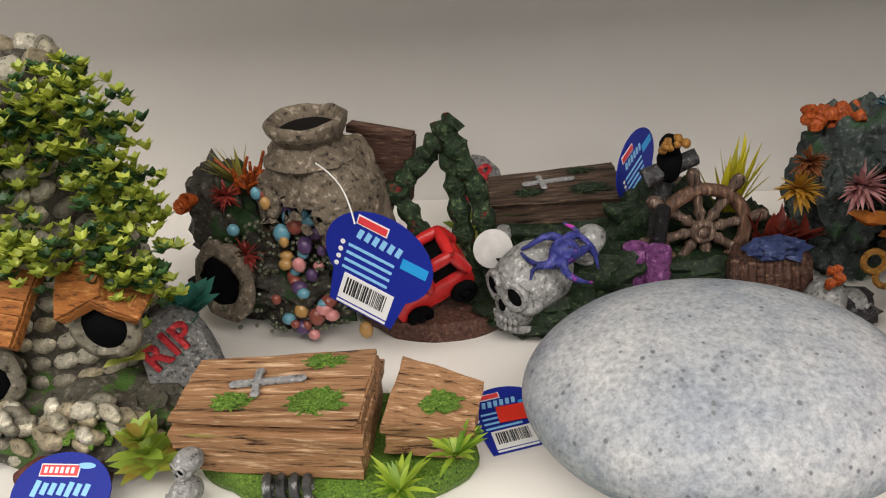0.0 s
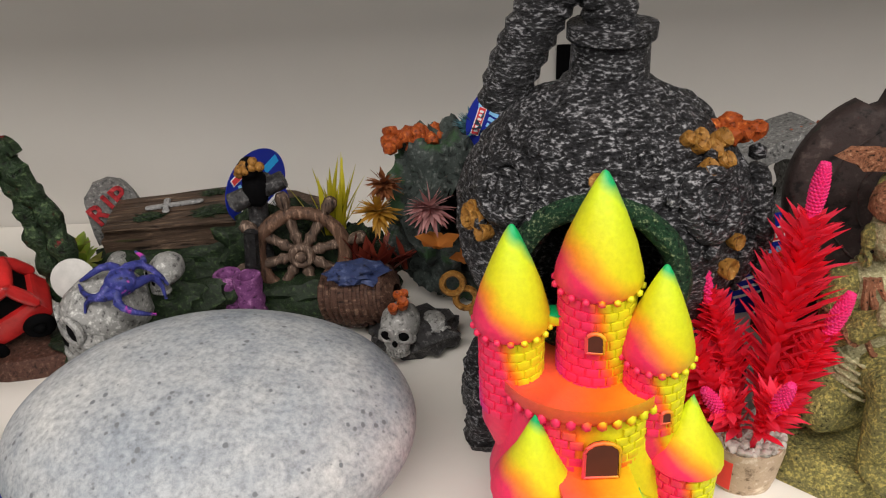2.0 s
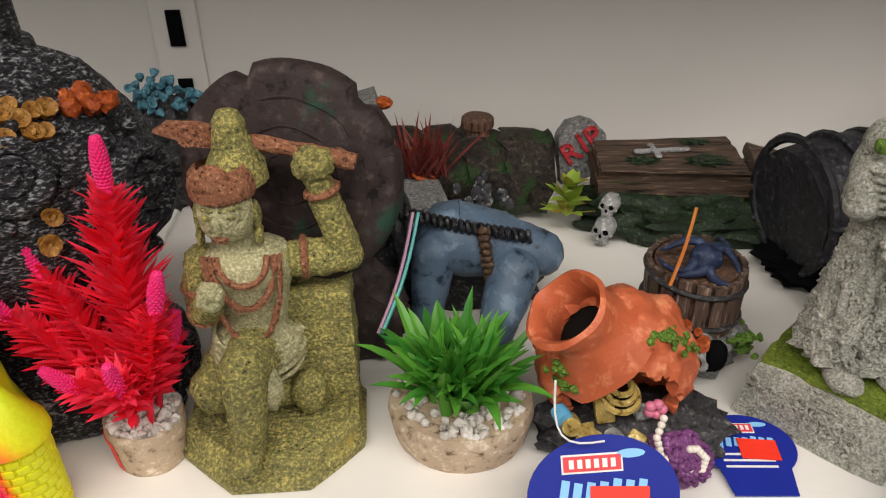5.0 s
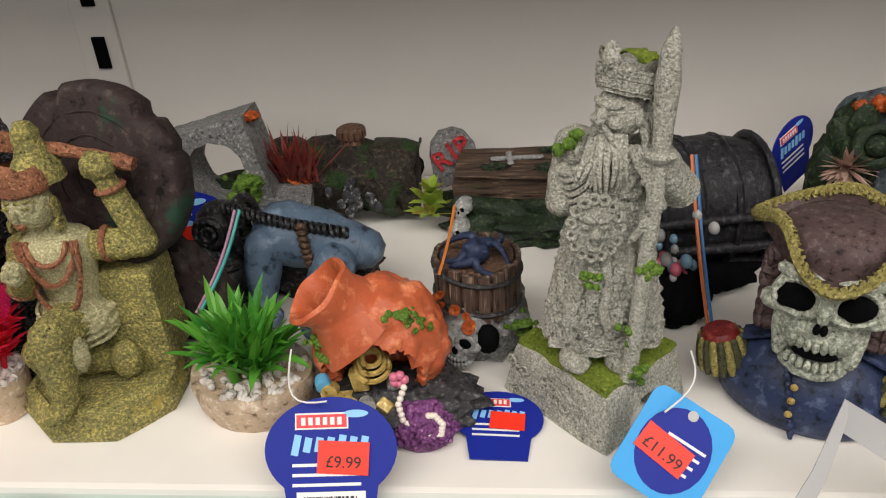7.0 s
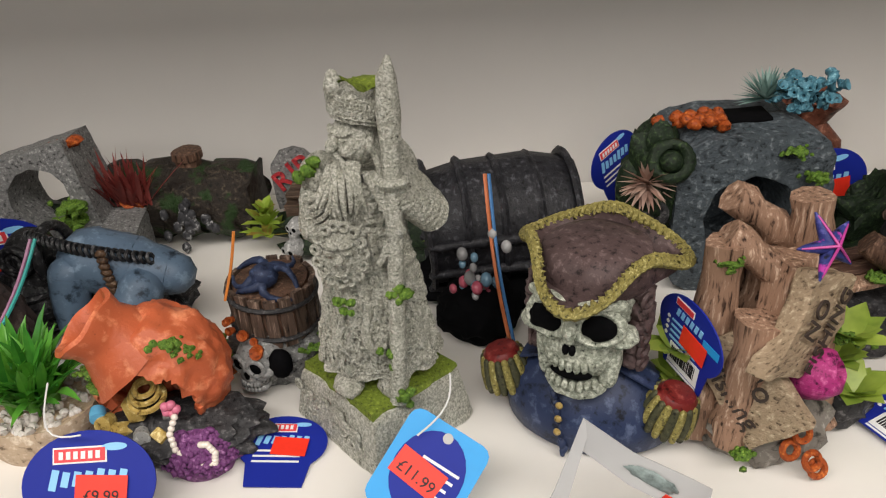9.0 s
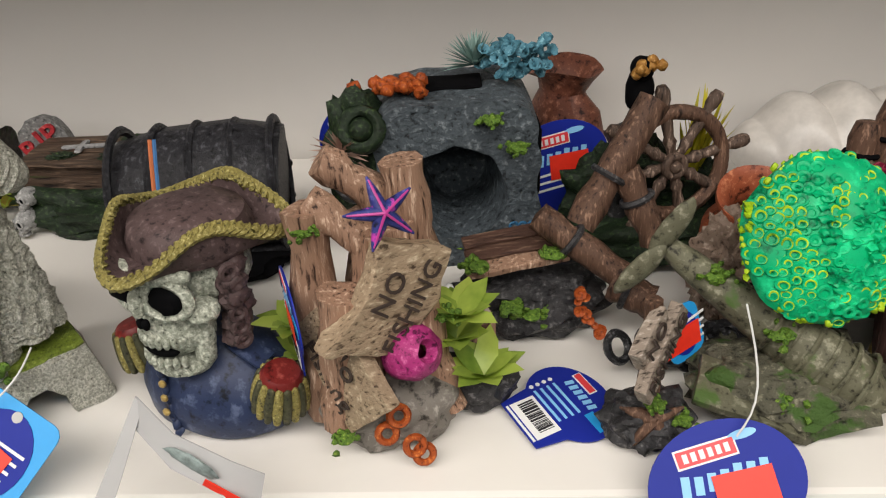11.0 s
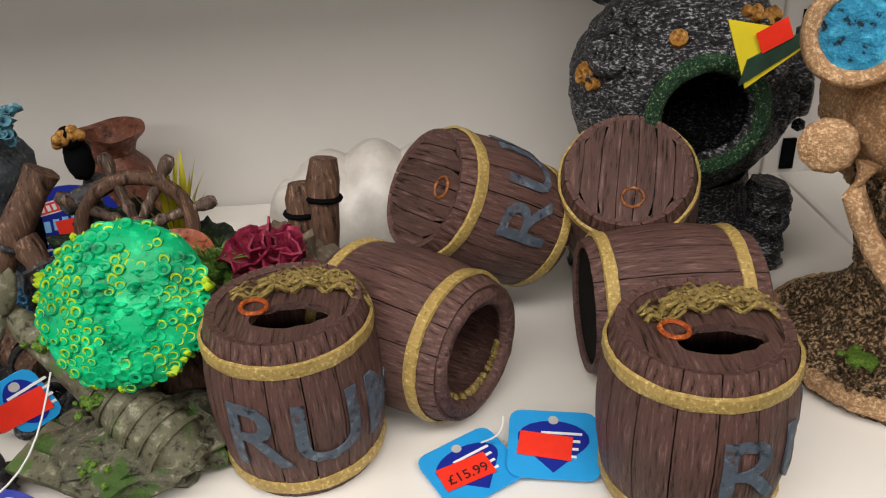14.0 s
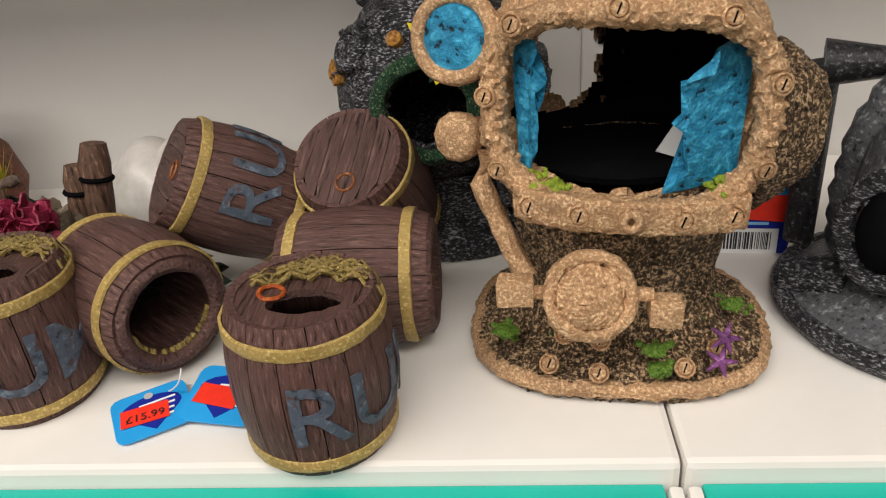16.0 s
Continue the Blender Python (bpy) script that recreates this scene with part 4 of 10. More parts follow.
def limb(bm, a, b, ra, rb, mat=0, amp=0.0008):
    a, b = Vector(a), Vector(b)
    n = 7
    vs = tube(bm, [a.lerp(b, i / (n - 1)) for i in range(n)], [ra + (rb - ra) * i / (n - 1) + 0.0008 * math.sin(math.pi * i / (n - 1)) for i in range(n)], 12, mat)
    blob(bm, a, ra, 0.05, 2, 2, mat=mat)
    blob(bm, b, rb, 0.05, 2, 2, mat=mat)
    roughen(vs, amp, 180)


def warrior(bm):
    # plinth
    lathe(bm, [(0.0001, 0.0), (0.047, 0.0), (0.048, 0.006), (0.0455, 0.008), (0.0450, 0.012), (0.0445, 0.017), (0.040, 0.0185), (0.039, 0.0165), (0.0001, 0.0165)], 8, pose(-0.002, 0, 0, 0, 0, 22), amp=0.0015)
    # stacked block behind
    for k in range(4):
        box(bm, (0.034, 0.034, 0.017), pose(0.022, 0.016, 0.025 + k * 0.0165), cuts=2, amp=0.0012, bevel=0.0015)
    # kneeling legs
    limb(bm, (-0.003, 0.0, 0.058), (-0.008, -0.030, 0.064), 0.013, 0.011)
    limb(bm, (-0.008, -0.031, 0.062), (-0.010, -0.033, 0.024), 0.010, 0.0072)
    blob(bm, (-0.011, -0.039, 0.021), (0.0075, 0.014, 0.005), 0.08, 3, 2)
    limb(bm, (-0.010, 0.0, 0.056), (-0.028, -0.012, 0.040), 0.013, 0.011)
    limb(bm, (-0.028, -0.012, 0.036), (0.012, 0.0, 0.026), 0.010, 0.008)
    blob(bm, (0.016, -0.008, 0.030), (0.009, 0.008, 0.013), 0.1, 3, 2)
    # skirt
    blob(bm, (-0.005, -0.003, 0.058), (0.022, 0.018, 0.016), 0.1, 5, 4, mat=1)
    for k in range(5):
        ring(bm, (-0.006, -0.004, 0.052 + k * 0.004), (0.1, -0.1, 1), 0.0205 - 0.0006 * k, 0.0009, 28, 6, 1)
    blob(bm, (-0.001, -0.026, 0.050), (0.008, 0.006, 0.014), 0.2, 3, 3, mat=1)
    # trunk, shoulders
    lathe(bm, [(0.016, 0.060), (0.0145, 0.072), (0.017, 0.088), (0.021, 0.100), (0.018, 0.109), (0.008, 0.114), (0.007, 0.122)], 24, pose(-0.005, 0.0, 0), 1, 0.0006, 150, squash=0.72)
    limb(bm, (-0.024, 0.0, 0.103), (-0.027, -0.006, 0.081), 0.0085, 0.0072)
    limb(bm, (-0.027, -0.007, 0.080), (-0.018, -0.024, 0.097), 0.007, 0.0055)
    blob(bm, (-0.017, -0.026, 0.101), (0.006, 0.005, 0.0075), 0.15, 4, 2, mat=1)
    for k in range(4):
        limb(bm, (-0.021 + k * 0.0022, -0.029, 0.100), (-0.018 + k * 0.0022, -0.030, 0.107), 0.0014, 0.0011, 1)
    limb(bm, (0.015, 0.002, 0.101), (0.039, 0.006, 0.099), 0.0085, 0.0078)
    limb(bm, (0.039, 0.006, 0.100), (0.029, 0.003, 0.140), 0.0075, 0.0058)
    blob(bm, (0.028, 0.002, 0.147), (0.009, 0.007, 0.008), 0.15, 4, 3)
    ring(bm, (0.020, 0.003, 0.101), (1, 0.1, 0), 0.0088, 0.0017, 20, 6, 2)
    ring(bm, (0.0305, 0.003, 0.134), (-0.25, 0, 1), 0.0066, 0.0016, 20, 6, 2)
    ring(bm, (-0.0255, -0.003, 0.092), (0.1, 0, 1), 0.0084, 0.0016, 20, 6, 2)
    ring(bm, (-0.0235, -0.014, 0.0865), (0.6, -0.9, 0.7), 0.0066, 0.0013, 20, 6, 2)
    # necklaces
    for drop, wd in ((0.012, 0.011), (0.024, 0.014), (0.043, 0.016)):
        pts = [(-0.005 + wd * math.cos(radians(a)), -0.0105 - 0.003 * math.sin(radians(-a)), 0.111 + drop * math.sin(radians(a))) for a in range(0, -181, -15)]
        tube(bm, [(x, y - 0.003 * math.sin(math.pi * i / 12), z) for i, (x, y, z) in enumerate(pts)], 0.0016, 6, 2)
    # head
    blob(bm, (-0.009, -0.006, 0.131), (0.0115, 0.012, 0.0145), 0.03, 2, 4, mat=1)
    blob(bm, (-0.011, -0.0178, 0.130), (0.0018, 0.0026, 0.0038), 0.05, 2, 2, mat=1)
    for s in (-1, 1):
        blob(bm, (-0.010 + s * 0.0046, -0.0165, 0.1335), (0.0026, 0.0012, 0.001), 0.05, 2, 2, mat=0)
        limb(bm, (-0.0105 + s * 0.002, -0.0172, 0.1368), (-0.009 + s * 0.0075, -0.0145, 0.1366), 0.0006, 0.0005, 0, 0)
        blob(bm, (-0.009 + s * 0.0118, -0.004, 0.128), (0.0022, 0.004, 0.007), 0.1, 3, 2, mat=0)
        ring(bm, (-0.009 + s * 0.0125, -0.006, 0.119), (s, 0, 0), 0.003, 0.0012, 14, 6, 0)
    blob(bm, (-0.0105, -0.0172, 0.1240), (0.0032, 0.0012, 0.0008), 0.05, 2, 2, mat=2)
    blob(bm, (-0.0105, -0.0168, 0.1224), (0.0026, 0.0012, 0.0008), 0.05, 2, 2, mat=2)
    # crown band and bun
    lathe(bm, [(0.0123, 0.139), (0.0136, 0.140), (0.0137, 0.144), (0.0128, 0.149), (0.0095, 0.152)], 24, pose(-0.009, -0.005, 0), 2, 0.0005, 300)
    blob(bm, (-0.0105, -0.0155, 0.149), (0.008, 0.003, 0.007), 0.12, 4, 2, mat=2)
    lathe(bm, [(0.013, 0.146), (0.012, 0.154), (0.0085, 0.160), (0.0066, 0.168), (0.0068, 0.172), (0.004, 0.176), (0.0001, 0.177)], 18, pose(-0.004, 0.003, -0.005), 0, 0.0008, 150)
    # curved blade behind the head
    pts = arc_points((0.046, 0.004, 0.146), (-0.006, 0.008, 0.157), (0, 0, 0.001), 8)
    tube(bm, pts, [0.0038, 0.0042, 0.0032, 0.0036, 0.0032, 0.0034, 0.0034, 0.0034], 10, 2)
    blade = [(-0.004, 0.161), (-0.018, 0.165), (-0.030, 0.1655), (-0.036, 0.162), (-0.027, 0.158), (-0.024, 0.1555), (-0.014, 0.154), (-0.004, 0.1535)]
    f = [bm.verts.new((x, 0.006, z)) for x, z in blade]
    b = [bm.verts.new((x, 0.0095, z)) for x, z in blade]
    bm.faces.new(f).material_index = 2
    bm.faces.new(b[::-1]).material_index = 2
    for i in range(len(f)):
        bm.faces.new((f[i], b[i], b[(i + 1) % len(f)], f[(i + 1) % len(f)])).material_index = 2
    hammer(bm, 0.0008, 420, 1)


one_mesh("warrior_statue", pose(0.115, 0.076, H, 0, 0, 3), [M_JADE, M_FLESH, M_COPPER], "yellow-green kneeling warrior statue raising a curved sword", warrior)

M_WIZ = resin("pale_carved_stone", (0.035, 0.037, 0.029), (0.72, 0.71, 0.58), (0.98, 0.96, 0.86), 800, 1.0, 0.60, depth=0.0050, stops=(0.28, 0.385, 0.45, 0.60), carve=330, cut=0.13, brush=0.16)
M_TURF = resin("turf", (0.08, 0.11, 0.01), (0.20, 0.27, 0.03), (0.34, 0.42, 0.07), 600, 1.0)


def general(bm):
    # arched plinth, wider at its foot
    m0 = pose(-0.004, 0.004, 0, 0, 0, 44)
    stone = []
    for sx in (-1, 1):
        stone += box(bm, (0.022, 0.074, 0.034), m0 @ pose(sx * 0.0235, 0, 0.017), cuts=4, amp=0.0014, freq=140, bevel=0.002)
    stone += box(bm, (0.030, 0.074, 0.015), m0 @ pose(0, 0, 0.0265), cuts=4, amp=0.0014, freq=140, bevel=0.002)
    for sx in (-1, 1):
        stone += box(bm, (0.010, 0.074, 0.010), m0 @ pose(sx * 0.0115, 0, 0.0195, 0, sx * 45, 0), cuts=2, amp=0.001, freq=140)
    for k in range(34):
        a = noise.noise(Vector((k * 1.7, 3.1, 0.4))) * 0.05
        ring(bm, m0 @ Vector((-0.0345, a, 0.010 + 0.018 * (k % 7) / 7)), m0.to_3x3() @ Vector((-1, 0, 0)), 0.0028, 0.0010, 10, 5)
    turf = box(bm, (0.066, 0.071, 0.005), m0 @ pose(0, 0, 0.0350), cuts=9, amp=0.0022, freq=210, mat=1)
    for v in stone + turf:
        k = 1.03 - 0.15 * v.co.z / 0.034
        v.co.x, v.co.y = -0.004 + (v.co.x + 0.004) * k, 0.004 + (v.co.y - 0.004) * k

    # robe: a loft with deep folds
    def robe_r(a, z):
        u = (z - 0.048) / 0.105
        base = 0.0315 - 0.0125 * min(1, u * 1.35) + 0.0035 * max(0, u - 0.72) / 0.28
        return base * (1 + 0.055 * (1 - u) * math.sin(9 * a + 14 * u) + 0.03 * math.sin(17 * a - 30 * u))

    def robe_p(a, z, out=0.0):
        r = robe_r(a, z) + out
        return Vector((-0.002 + r * math.cos(a), 0.002 + 0.74 * r * math.sin(a), z))

    rows = []
    for j in range(101):
        z = 0.046 + 0.108 * j / 100
        row = []
        for i in range(150):
            p = robe_p(2 * math.pi * i / 150, z)
            out = Vector((p.x, p.y, 0)).normalized()
            row.append(bm.verts.new(p + out * 0.0022 * (0.45 - 1.7 * abs(noise.noise(p * 210)) + 0.5 * noise.noise(p * 480))))
        rows.append(row)
    for a, b in zip(rows, rows[1:]):
        for i in range(150):
            bm.faces.new((a[i], a[(i + 1) % 150], b[(i + 1) % 150], b[i]))
    bm.faces.new(rows[0][::-1])
    bm.faces.new(rows[-1])
    # carved scrolls of the hem and skirt
    rng = random.Random(64)
    for k in range(40):
        a = radians(195 + 150 * k / 40)
        p = robe_p(a, 0.0525 + 0.002 * (k % 2), 0.0004)
        ring(bm, p, Vector((math.cos(a), math.sin(a), 0.25)), 0.0024, 0.0009, 10, 5)
    for k in range(70):
        a, z = radians(rng.uniform(190, 262)), rng.uniform(0.060, 0.112)
        ring(bm, robe_p(a, z, 0.0004), Vector((math.cos(a), math.sin(a), 0.15)), rng.uniform(0.0016, 0.0036), 0.0010, 10, 5)
    # scale armour on one side
    for r in range(10):
        for k in range(8):
            a = radians(272 + 6.5 * k + 3.2 * (r % 2))
            blob(bm, robe_p(a, 0.062 + r * 0.0046, 0.0004), (0.0016, 0.0013, 0.0024), 0.05, 2, 1)
    # hanging sashes
    for k, (a0, a1, za, zb) in enumerate(((238, 230, 0.118, 0.056), (250, 246, 0.116, 0.050), (262, 268, 0.118, 0.058), (282, 300, 0.128, 0.070), (222, 208, 0.120, 0.064))):
        tube(bm, [robe_p(radians(a0 + (a1 - a0) * t / 9) + 0.05 * math.sin(t * 1.4 + k), za + (zb - za) * t / 9, 0.0012) for t in range(10)], [0.0020, 0.0026, 0.0024, 0.0028, 0.0023, 0.0029, 0.0024, 0.0029, 0.0026, 0.0012], 8)
    # lion-mask apron with curled mane
    blob(bm, (-0.012, -0.0185, 0.122), (0.0118, 0.0062, 0.0165), 0.18, 5, 4)
    for k in range(15):
        a = 2 * math.pi * k / 15
        ring(bm, (-0.012 + 0.0112 * math.cos(a), -0.0222, 0.123 + 0.0155 * math.sin(a)), (-0.2, -1, 0.15), 0.0022, 0.0011, 10, 5)
    for s in (-1, 1):
        blob(bm, (-0.012 + s * 0.0042, -0.0248, 0.1255), (0.0026, 0.0016, 0.0018), 0.1, 3, 2)
        limb(bm, (-0.012 + s * 0.0015, -0.0258, 0.1285), (-0.012 + s * 0.0072, -0.0240, 0.1300), 0.0012, 0.0008, 0, 0.0003)
    blob(bm, (-0.012, -0.0262, 0.1215), (0.0032, 0.0026, 0.0022), 0.15, 3, 2)
    ring(bm, (-0.012, -0.0245, 0.1165), (-0.1, -1, 0.1), 0.0036, 0.0011, 14, 5, squash=1.0)
    tube(bm, [robe_p(radians(190 + 160 * t / 14), 0.1095, 0.0010) for t in range(15)], 0.0022, 7)
    # shoulder capes
    limb(bm, (-0.021, 0.004, 0.150), (-0.026, -0.002, 0.128), 0.0092, 0.0085, 0, 0.0016)
    blob(bm, (-0.020, 0.002, 0.1545), (0.0105, 0.0105, 0.0105), 0.18, 4, 3)
    for k in range(6):
        tube(bm, arc_points((-0.014 + 0.001 * k, -0.013, 0.156 - 0.003 * k), (-0.029 + 0.001 * k, -0.006, 0.146 - 0.004 * k), (-0.002, -0.004, -0.003), 7), 0.0013, 6)
    limb(bm, (0.014, 0.004, 0.151), (0.0305, 0.004, 0.131), 0.0098, 0.0090, 0, 0.0016)
    limb(bm, (0.0305, 0.002, 0.131), (0.019, -0.013, 0.147), 0.0088, 0.0060, 0, 0.0016)
    for k in range(7):
        ring(bm, Vector((0.0305, 0.002, 0.131)).lerp(Vector((0.019, -0.013, 0.147)), k / 6), (-0.011, -0.015, 0.016), 0.0088 - 0.0004 * k, 0.0012, 16, 5, amp=0.0006)
    for k in range(4):
        limb(bm, (0.0095, -0.0175, 0.1445 + k * 0.0030), (0.020, -0.0185, 0.1450 + k * 0.0030), 0.0019, 0.0019, 0, 0.0003)
    # draped scarf from the shoulder across the chest
    for k in range(7):
        tube(bm, arc_points((0.013 - 0.002 * k, -0.009, 0.159), (0.004 + 0.0025 * k, -0.020, 0.114 + 0.003 * k), (0.004, -0.006, -0.004), 9), [0.0016, 0.0022, 0.0020, 0.0024, 0.0020, 0.0024, 0.0020, 0.0022, 0.0012], 7)
    # head turned to one side, brows, long parted beard
    h = Vector((-0.0015, -0.003, 0.1735))
    blob(bm, h, (0.0112, 0.0112, 0.0125), 0.04, 3, 4)
    f = Vector((-0.72, -0.69, 0.0))
    sd = Vector((0.69, -0.72, 0.0))
    limb(bm, h + f * 0.0098 + Vector((0, 0, 0.0045)), h + f * 0.0142 + Vector((0, 0, -0.0010)), 0.0016, 0.0023, 0, 0.0002)
    for s in (-1, 1):
        limb(bm, h + f * 0.0108 + sd * s * 0.0016 + Vector((0, 0, 0.0056)), h + f * 0.0078 + sd * s * 0.0078 + Vector((0, 0, 0.0064)), 0.0014, 0.0009, 0, 0.0002)
        blob(bm, h + f * 0.0098 + sd * s * 0.0042 + Vector((0, 0, 0.0030)), (0.0019, 0.0019, 0.0011), 0.05, 2, 2)
        blob(bm, h + f * 0.0090 + sd * s * 0.0056 + Vector((0, 0, -0.0022)), (0.0036, 0.0036, 0.0030), 0.1, 3, 2)
        limb(bm, h + f * 0.0122 + sd * s * 0.001 + Vector((0, 0, -0.0040)), h + f * 0.0105 + sd * s * 0.0085 + Vector((0, 0, -0.0125)), 0.0012, 0.0007, 0, 0.0003)
        blob(bm, h + sd * s * 0.0112 + Vector((0, 0, -0.001)), (0.0022, 0.0026, 0.0046), 0.1, 3, 2)
    blob(bm, h + f * 0.0112 + Vector((0, 0, -0.0062)), (0.0024, 0.0024, 0.0009), 0.05, 2, 2)
    for k in range(11):
        s = (k - 5) / 5
        a = h + f * (0.0105 - 0.004 * abs(s)) + sd * s * 0.0085 + Vector((0, 0, -0.0075))
        b = Vector((-0.010 + 0.012 * s, -0.019 + 0.002 * abs(s), 0.138 + 0.006 * abs(s) + 0.002 * (k % 2)))
        tube(bm, arc_points(a, b, (0.002 * math.sin(k), -0.003, 0), 8), [0.0018, 0.0020, 0.0019, 0.0018, 0.0017, 0.0014, 0.0011, 0.0005], 6)
    for k in range(7):
        tube(bm, arc_points(h + Vector((0.006 + 0.0012 * k, -0.006 + 0.0022 * k, 0.002)), (0.009 + 0.0026 * k, -0.010 + 0.003 * k, 0.150), (0.003, -0.002, 0), 8), [0.0020, 0.0024, 0.0022, 0.0024, 0.0022, 0.0020, 0.0018, 0.0008], 6)
    # official's hat: band, high front, mossy slanting top
    hat = pose(0.0015, -0.0005, 0.1815, 0, 0, 0)
    rows = []
    for j in range(9):
        row = []
        for i in range(36):
            a = 2 * math.pi * i / 36
            d = Vector((math.cos(a), math.sin(a), 0))
            top = 0.0155 + 0.0060 * d.dot(f) + 0.0022 * math.sin(6 * a)
            low = -0.0005 + 0.0040 * d.dot(f)
            z = low + (top - low) * j / 8
            r = 0.0125 + 0.0012 * math.sin(j * 0.9) + (0.0012 if j == 0 else 0)
            row.append(bm.verts.new(hat @ (d * r + Vector((0, 0, z))) + noise.noise_vector(Vector((i, j, 2)) * 0.6) * 0.0007))
        rows.append(row)
    for a, b in zip(rows, rows[1:]):
        for i in range(36):
            bm.faces.new((a[i], a[(i + 1) % 36], b[(i + 1) % 36], b[i]))
    bm.faces.new(rows[-1]).material_index = 1
    for k in range(22):
        a = radians(120 + k * 240 / 22)
        d = Vector((math.cos(a), math.sin(a), 0))
        for z in (0.0035, 0.0085):
            ring(bm, hat @ (d * 0.0136 + Vector((0, 0, z + 0.0045 * d.dot(f)))), d, 0.0019, 0.0009, 10, 5)
    limb(bm, hat @ (f * 0.0120 + Vector((0, 0, 0.017))), hat @ (f * 0.0125 + Vector((0, 0, 0.0235))), 0.0042, 0.0026, 0, 0.0008)
    blob(bm, hat @ Vector((0.003, 0.002, 0.0150)), (0.0105, 0.0105, 0.0028), 0.4, 5, 3, mat=1)
    # feet and pole arm
    for sx in (-0.018, 0.006):
        blob(bm, (sx, -0.016, 0.041), (0.0085, 0.012, 0.006), 0.15, 3, 2)
    tube(bm, [(0.0085, -0.0265, 0.036), (0.0105, -0.0245, 0.06), (0.0120, -0.0225, 0.09), (0.0138, -0.0205, 0.12), (0.0152, -0.0185, 0.15), (0.0158, -0.0165, 0.172), (0.0160, -0.0150, 0.190), (0.0164, -0.0140, 0.205), (0.0176, -0.0130, 0.2135)], [0.0044, 0.0042, 0.0041, 0.0040, 0.0042, 0.0046, 0.0058, 0.0044, 0.0010], 10)
    ring(bm, (0.0154, -0.0180, 0.158), (0, 0.1, 1), 0.0056, 0.0022, 16, 6)
    for c in ((-0.013, -0.0245, 0.098), (0.0135, -0.0245, 0.100), (0.008, -0.0255, 0.062), (-0.024, -0.008, 0.158), (0.012, -0.030, 0.043)):
        for k in range(7):
            blob(bm, Vector(c) + Vector((rng.gauss(0, 0.0022), rng.gauss(0, 0.0008), rng.gauss(0, 0.0040))), rng.uniform(0.0016, 0.0030), 0.5, 4, 2, mat=2)


one_mesh("general_statue", pose(0.4035, 0.072, H, 0, 0, 0), [M_WIZ, M_TURF, M_MOSS], "pale grey carved general statue with pole arm on mossy plinth", general)


# ---- round bark slab behind the warrior ----
def slab_disc():
    bm = fresh()
    lathe(bm, [(0.0001, -0.010), (0.0505, -0.010), (0.0525, -0.006), (0.0530, 0.004), (0.0510, 0.008), (0.047, 0.0092), (0.0001, 0.0088)], 72, None, 0, 0.0007, 60)
    for v in bm.verts:
        a = math.degrees(math.atan2(v.co.y, v.co.x))
        for notch, dep in ((112, 0.006), (48, 0.005), (20, 0.003)):
            if abs(a - notch) < 4 and v.co.xy.length > 0.04:
                v.co.x *= 1 - dep / 0.057
                v.co.y *= 1 - dep / 0.057
    for r in (0.012, 0.024, 0.037):
        ring(bm, (0.002, 0.001, 0.009), (0, 0, 1), r, 0.0006, 48, 5, amp=0.0012)
    mat = resin("dark_bark", (0.014, 0.009, 0.009), (0.042, 0.028, 0.026), (0.075, 0.055, 0.05), 130, 0.7, 0.7, (0.018, 0.05, 0.032), 26, 0.62)
    solid("bark_disc", bm, mat, 0.128, 0.108, H + 0.128, -12, "dark brown round bark slab standing behind the warrior statue", "bark slab", rx=80, ry=0)
    bs = fresh()
    blob(bs, (0, 0, 0.034), (0.046, 0.016, 0.040), 0.2, 3, 4)
    solid("bark_stand", bs, mat, 0.134, 0.136, H, -16, "dark lumpy rock that props the bark slab", "rock")


slab_disc()


# ---- plants in gravel pots ----
M_GRAVELPOT = resin("gravel_pot", (0.36, 0.24, 0.14), (0.66, 0.50, 0.35), (0.80, 0.69, 0.55), 160, 0.8, 0.6)
M_GRAVEL = resin("white_gravel", (0.52, 0.46, 0.40), (0.74, 0.69, 0.63), (0.84, 0.81, 0.78), 120, 0.4)


def pot(th, rx, ry, h, rng):
    bm = fresh()
    lathe(bm, [(0.0001, 0), (rx * 0.84, 0.0), (rx * 0.93, h * 0.25), (rx, h * 0.8), (rx * 0.97, h), (rx * 0.86, h * 0.96), (0.0001, h * 0.86)], 36, None, 0, 0.0008, 150, squash=ry / rx)
    part("pot", bm, M_GRAVELPOT, th, "cream gravel pot")
    bm = fresh()
    for _ in range(150):
        a, d = rng.uniform(0, 6.283), math.sqrt(rng.random()) * 0.9
        blob(bm, (rx * d * math.cos(a), ry * d * math.sin(a), h * 0.93 + rng.uniform(0, 0.003)), rng.uniform(0.0016, 0.0032), 0.4, 3, 1, seed=rng.random() * 9)
    tagged(part("gravel", bm, M_GRAVEL, th, "loose white gravel"), kind="stuff")


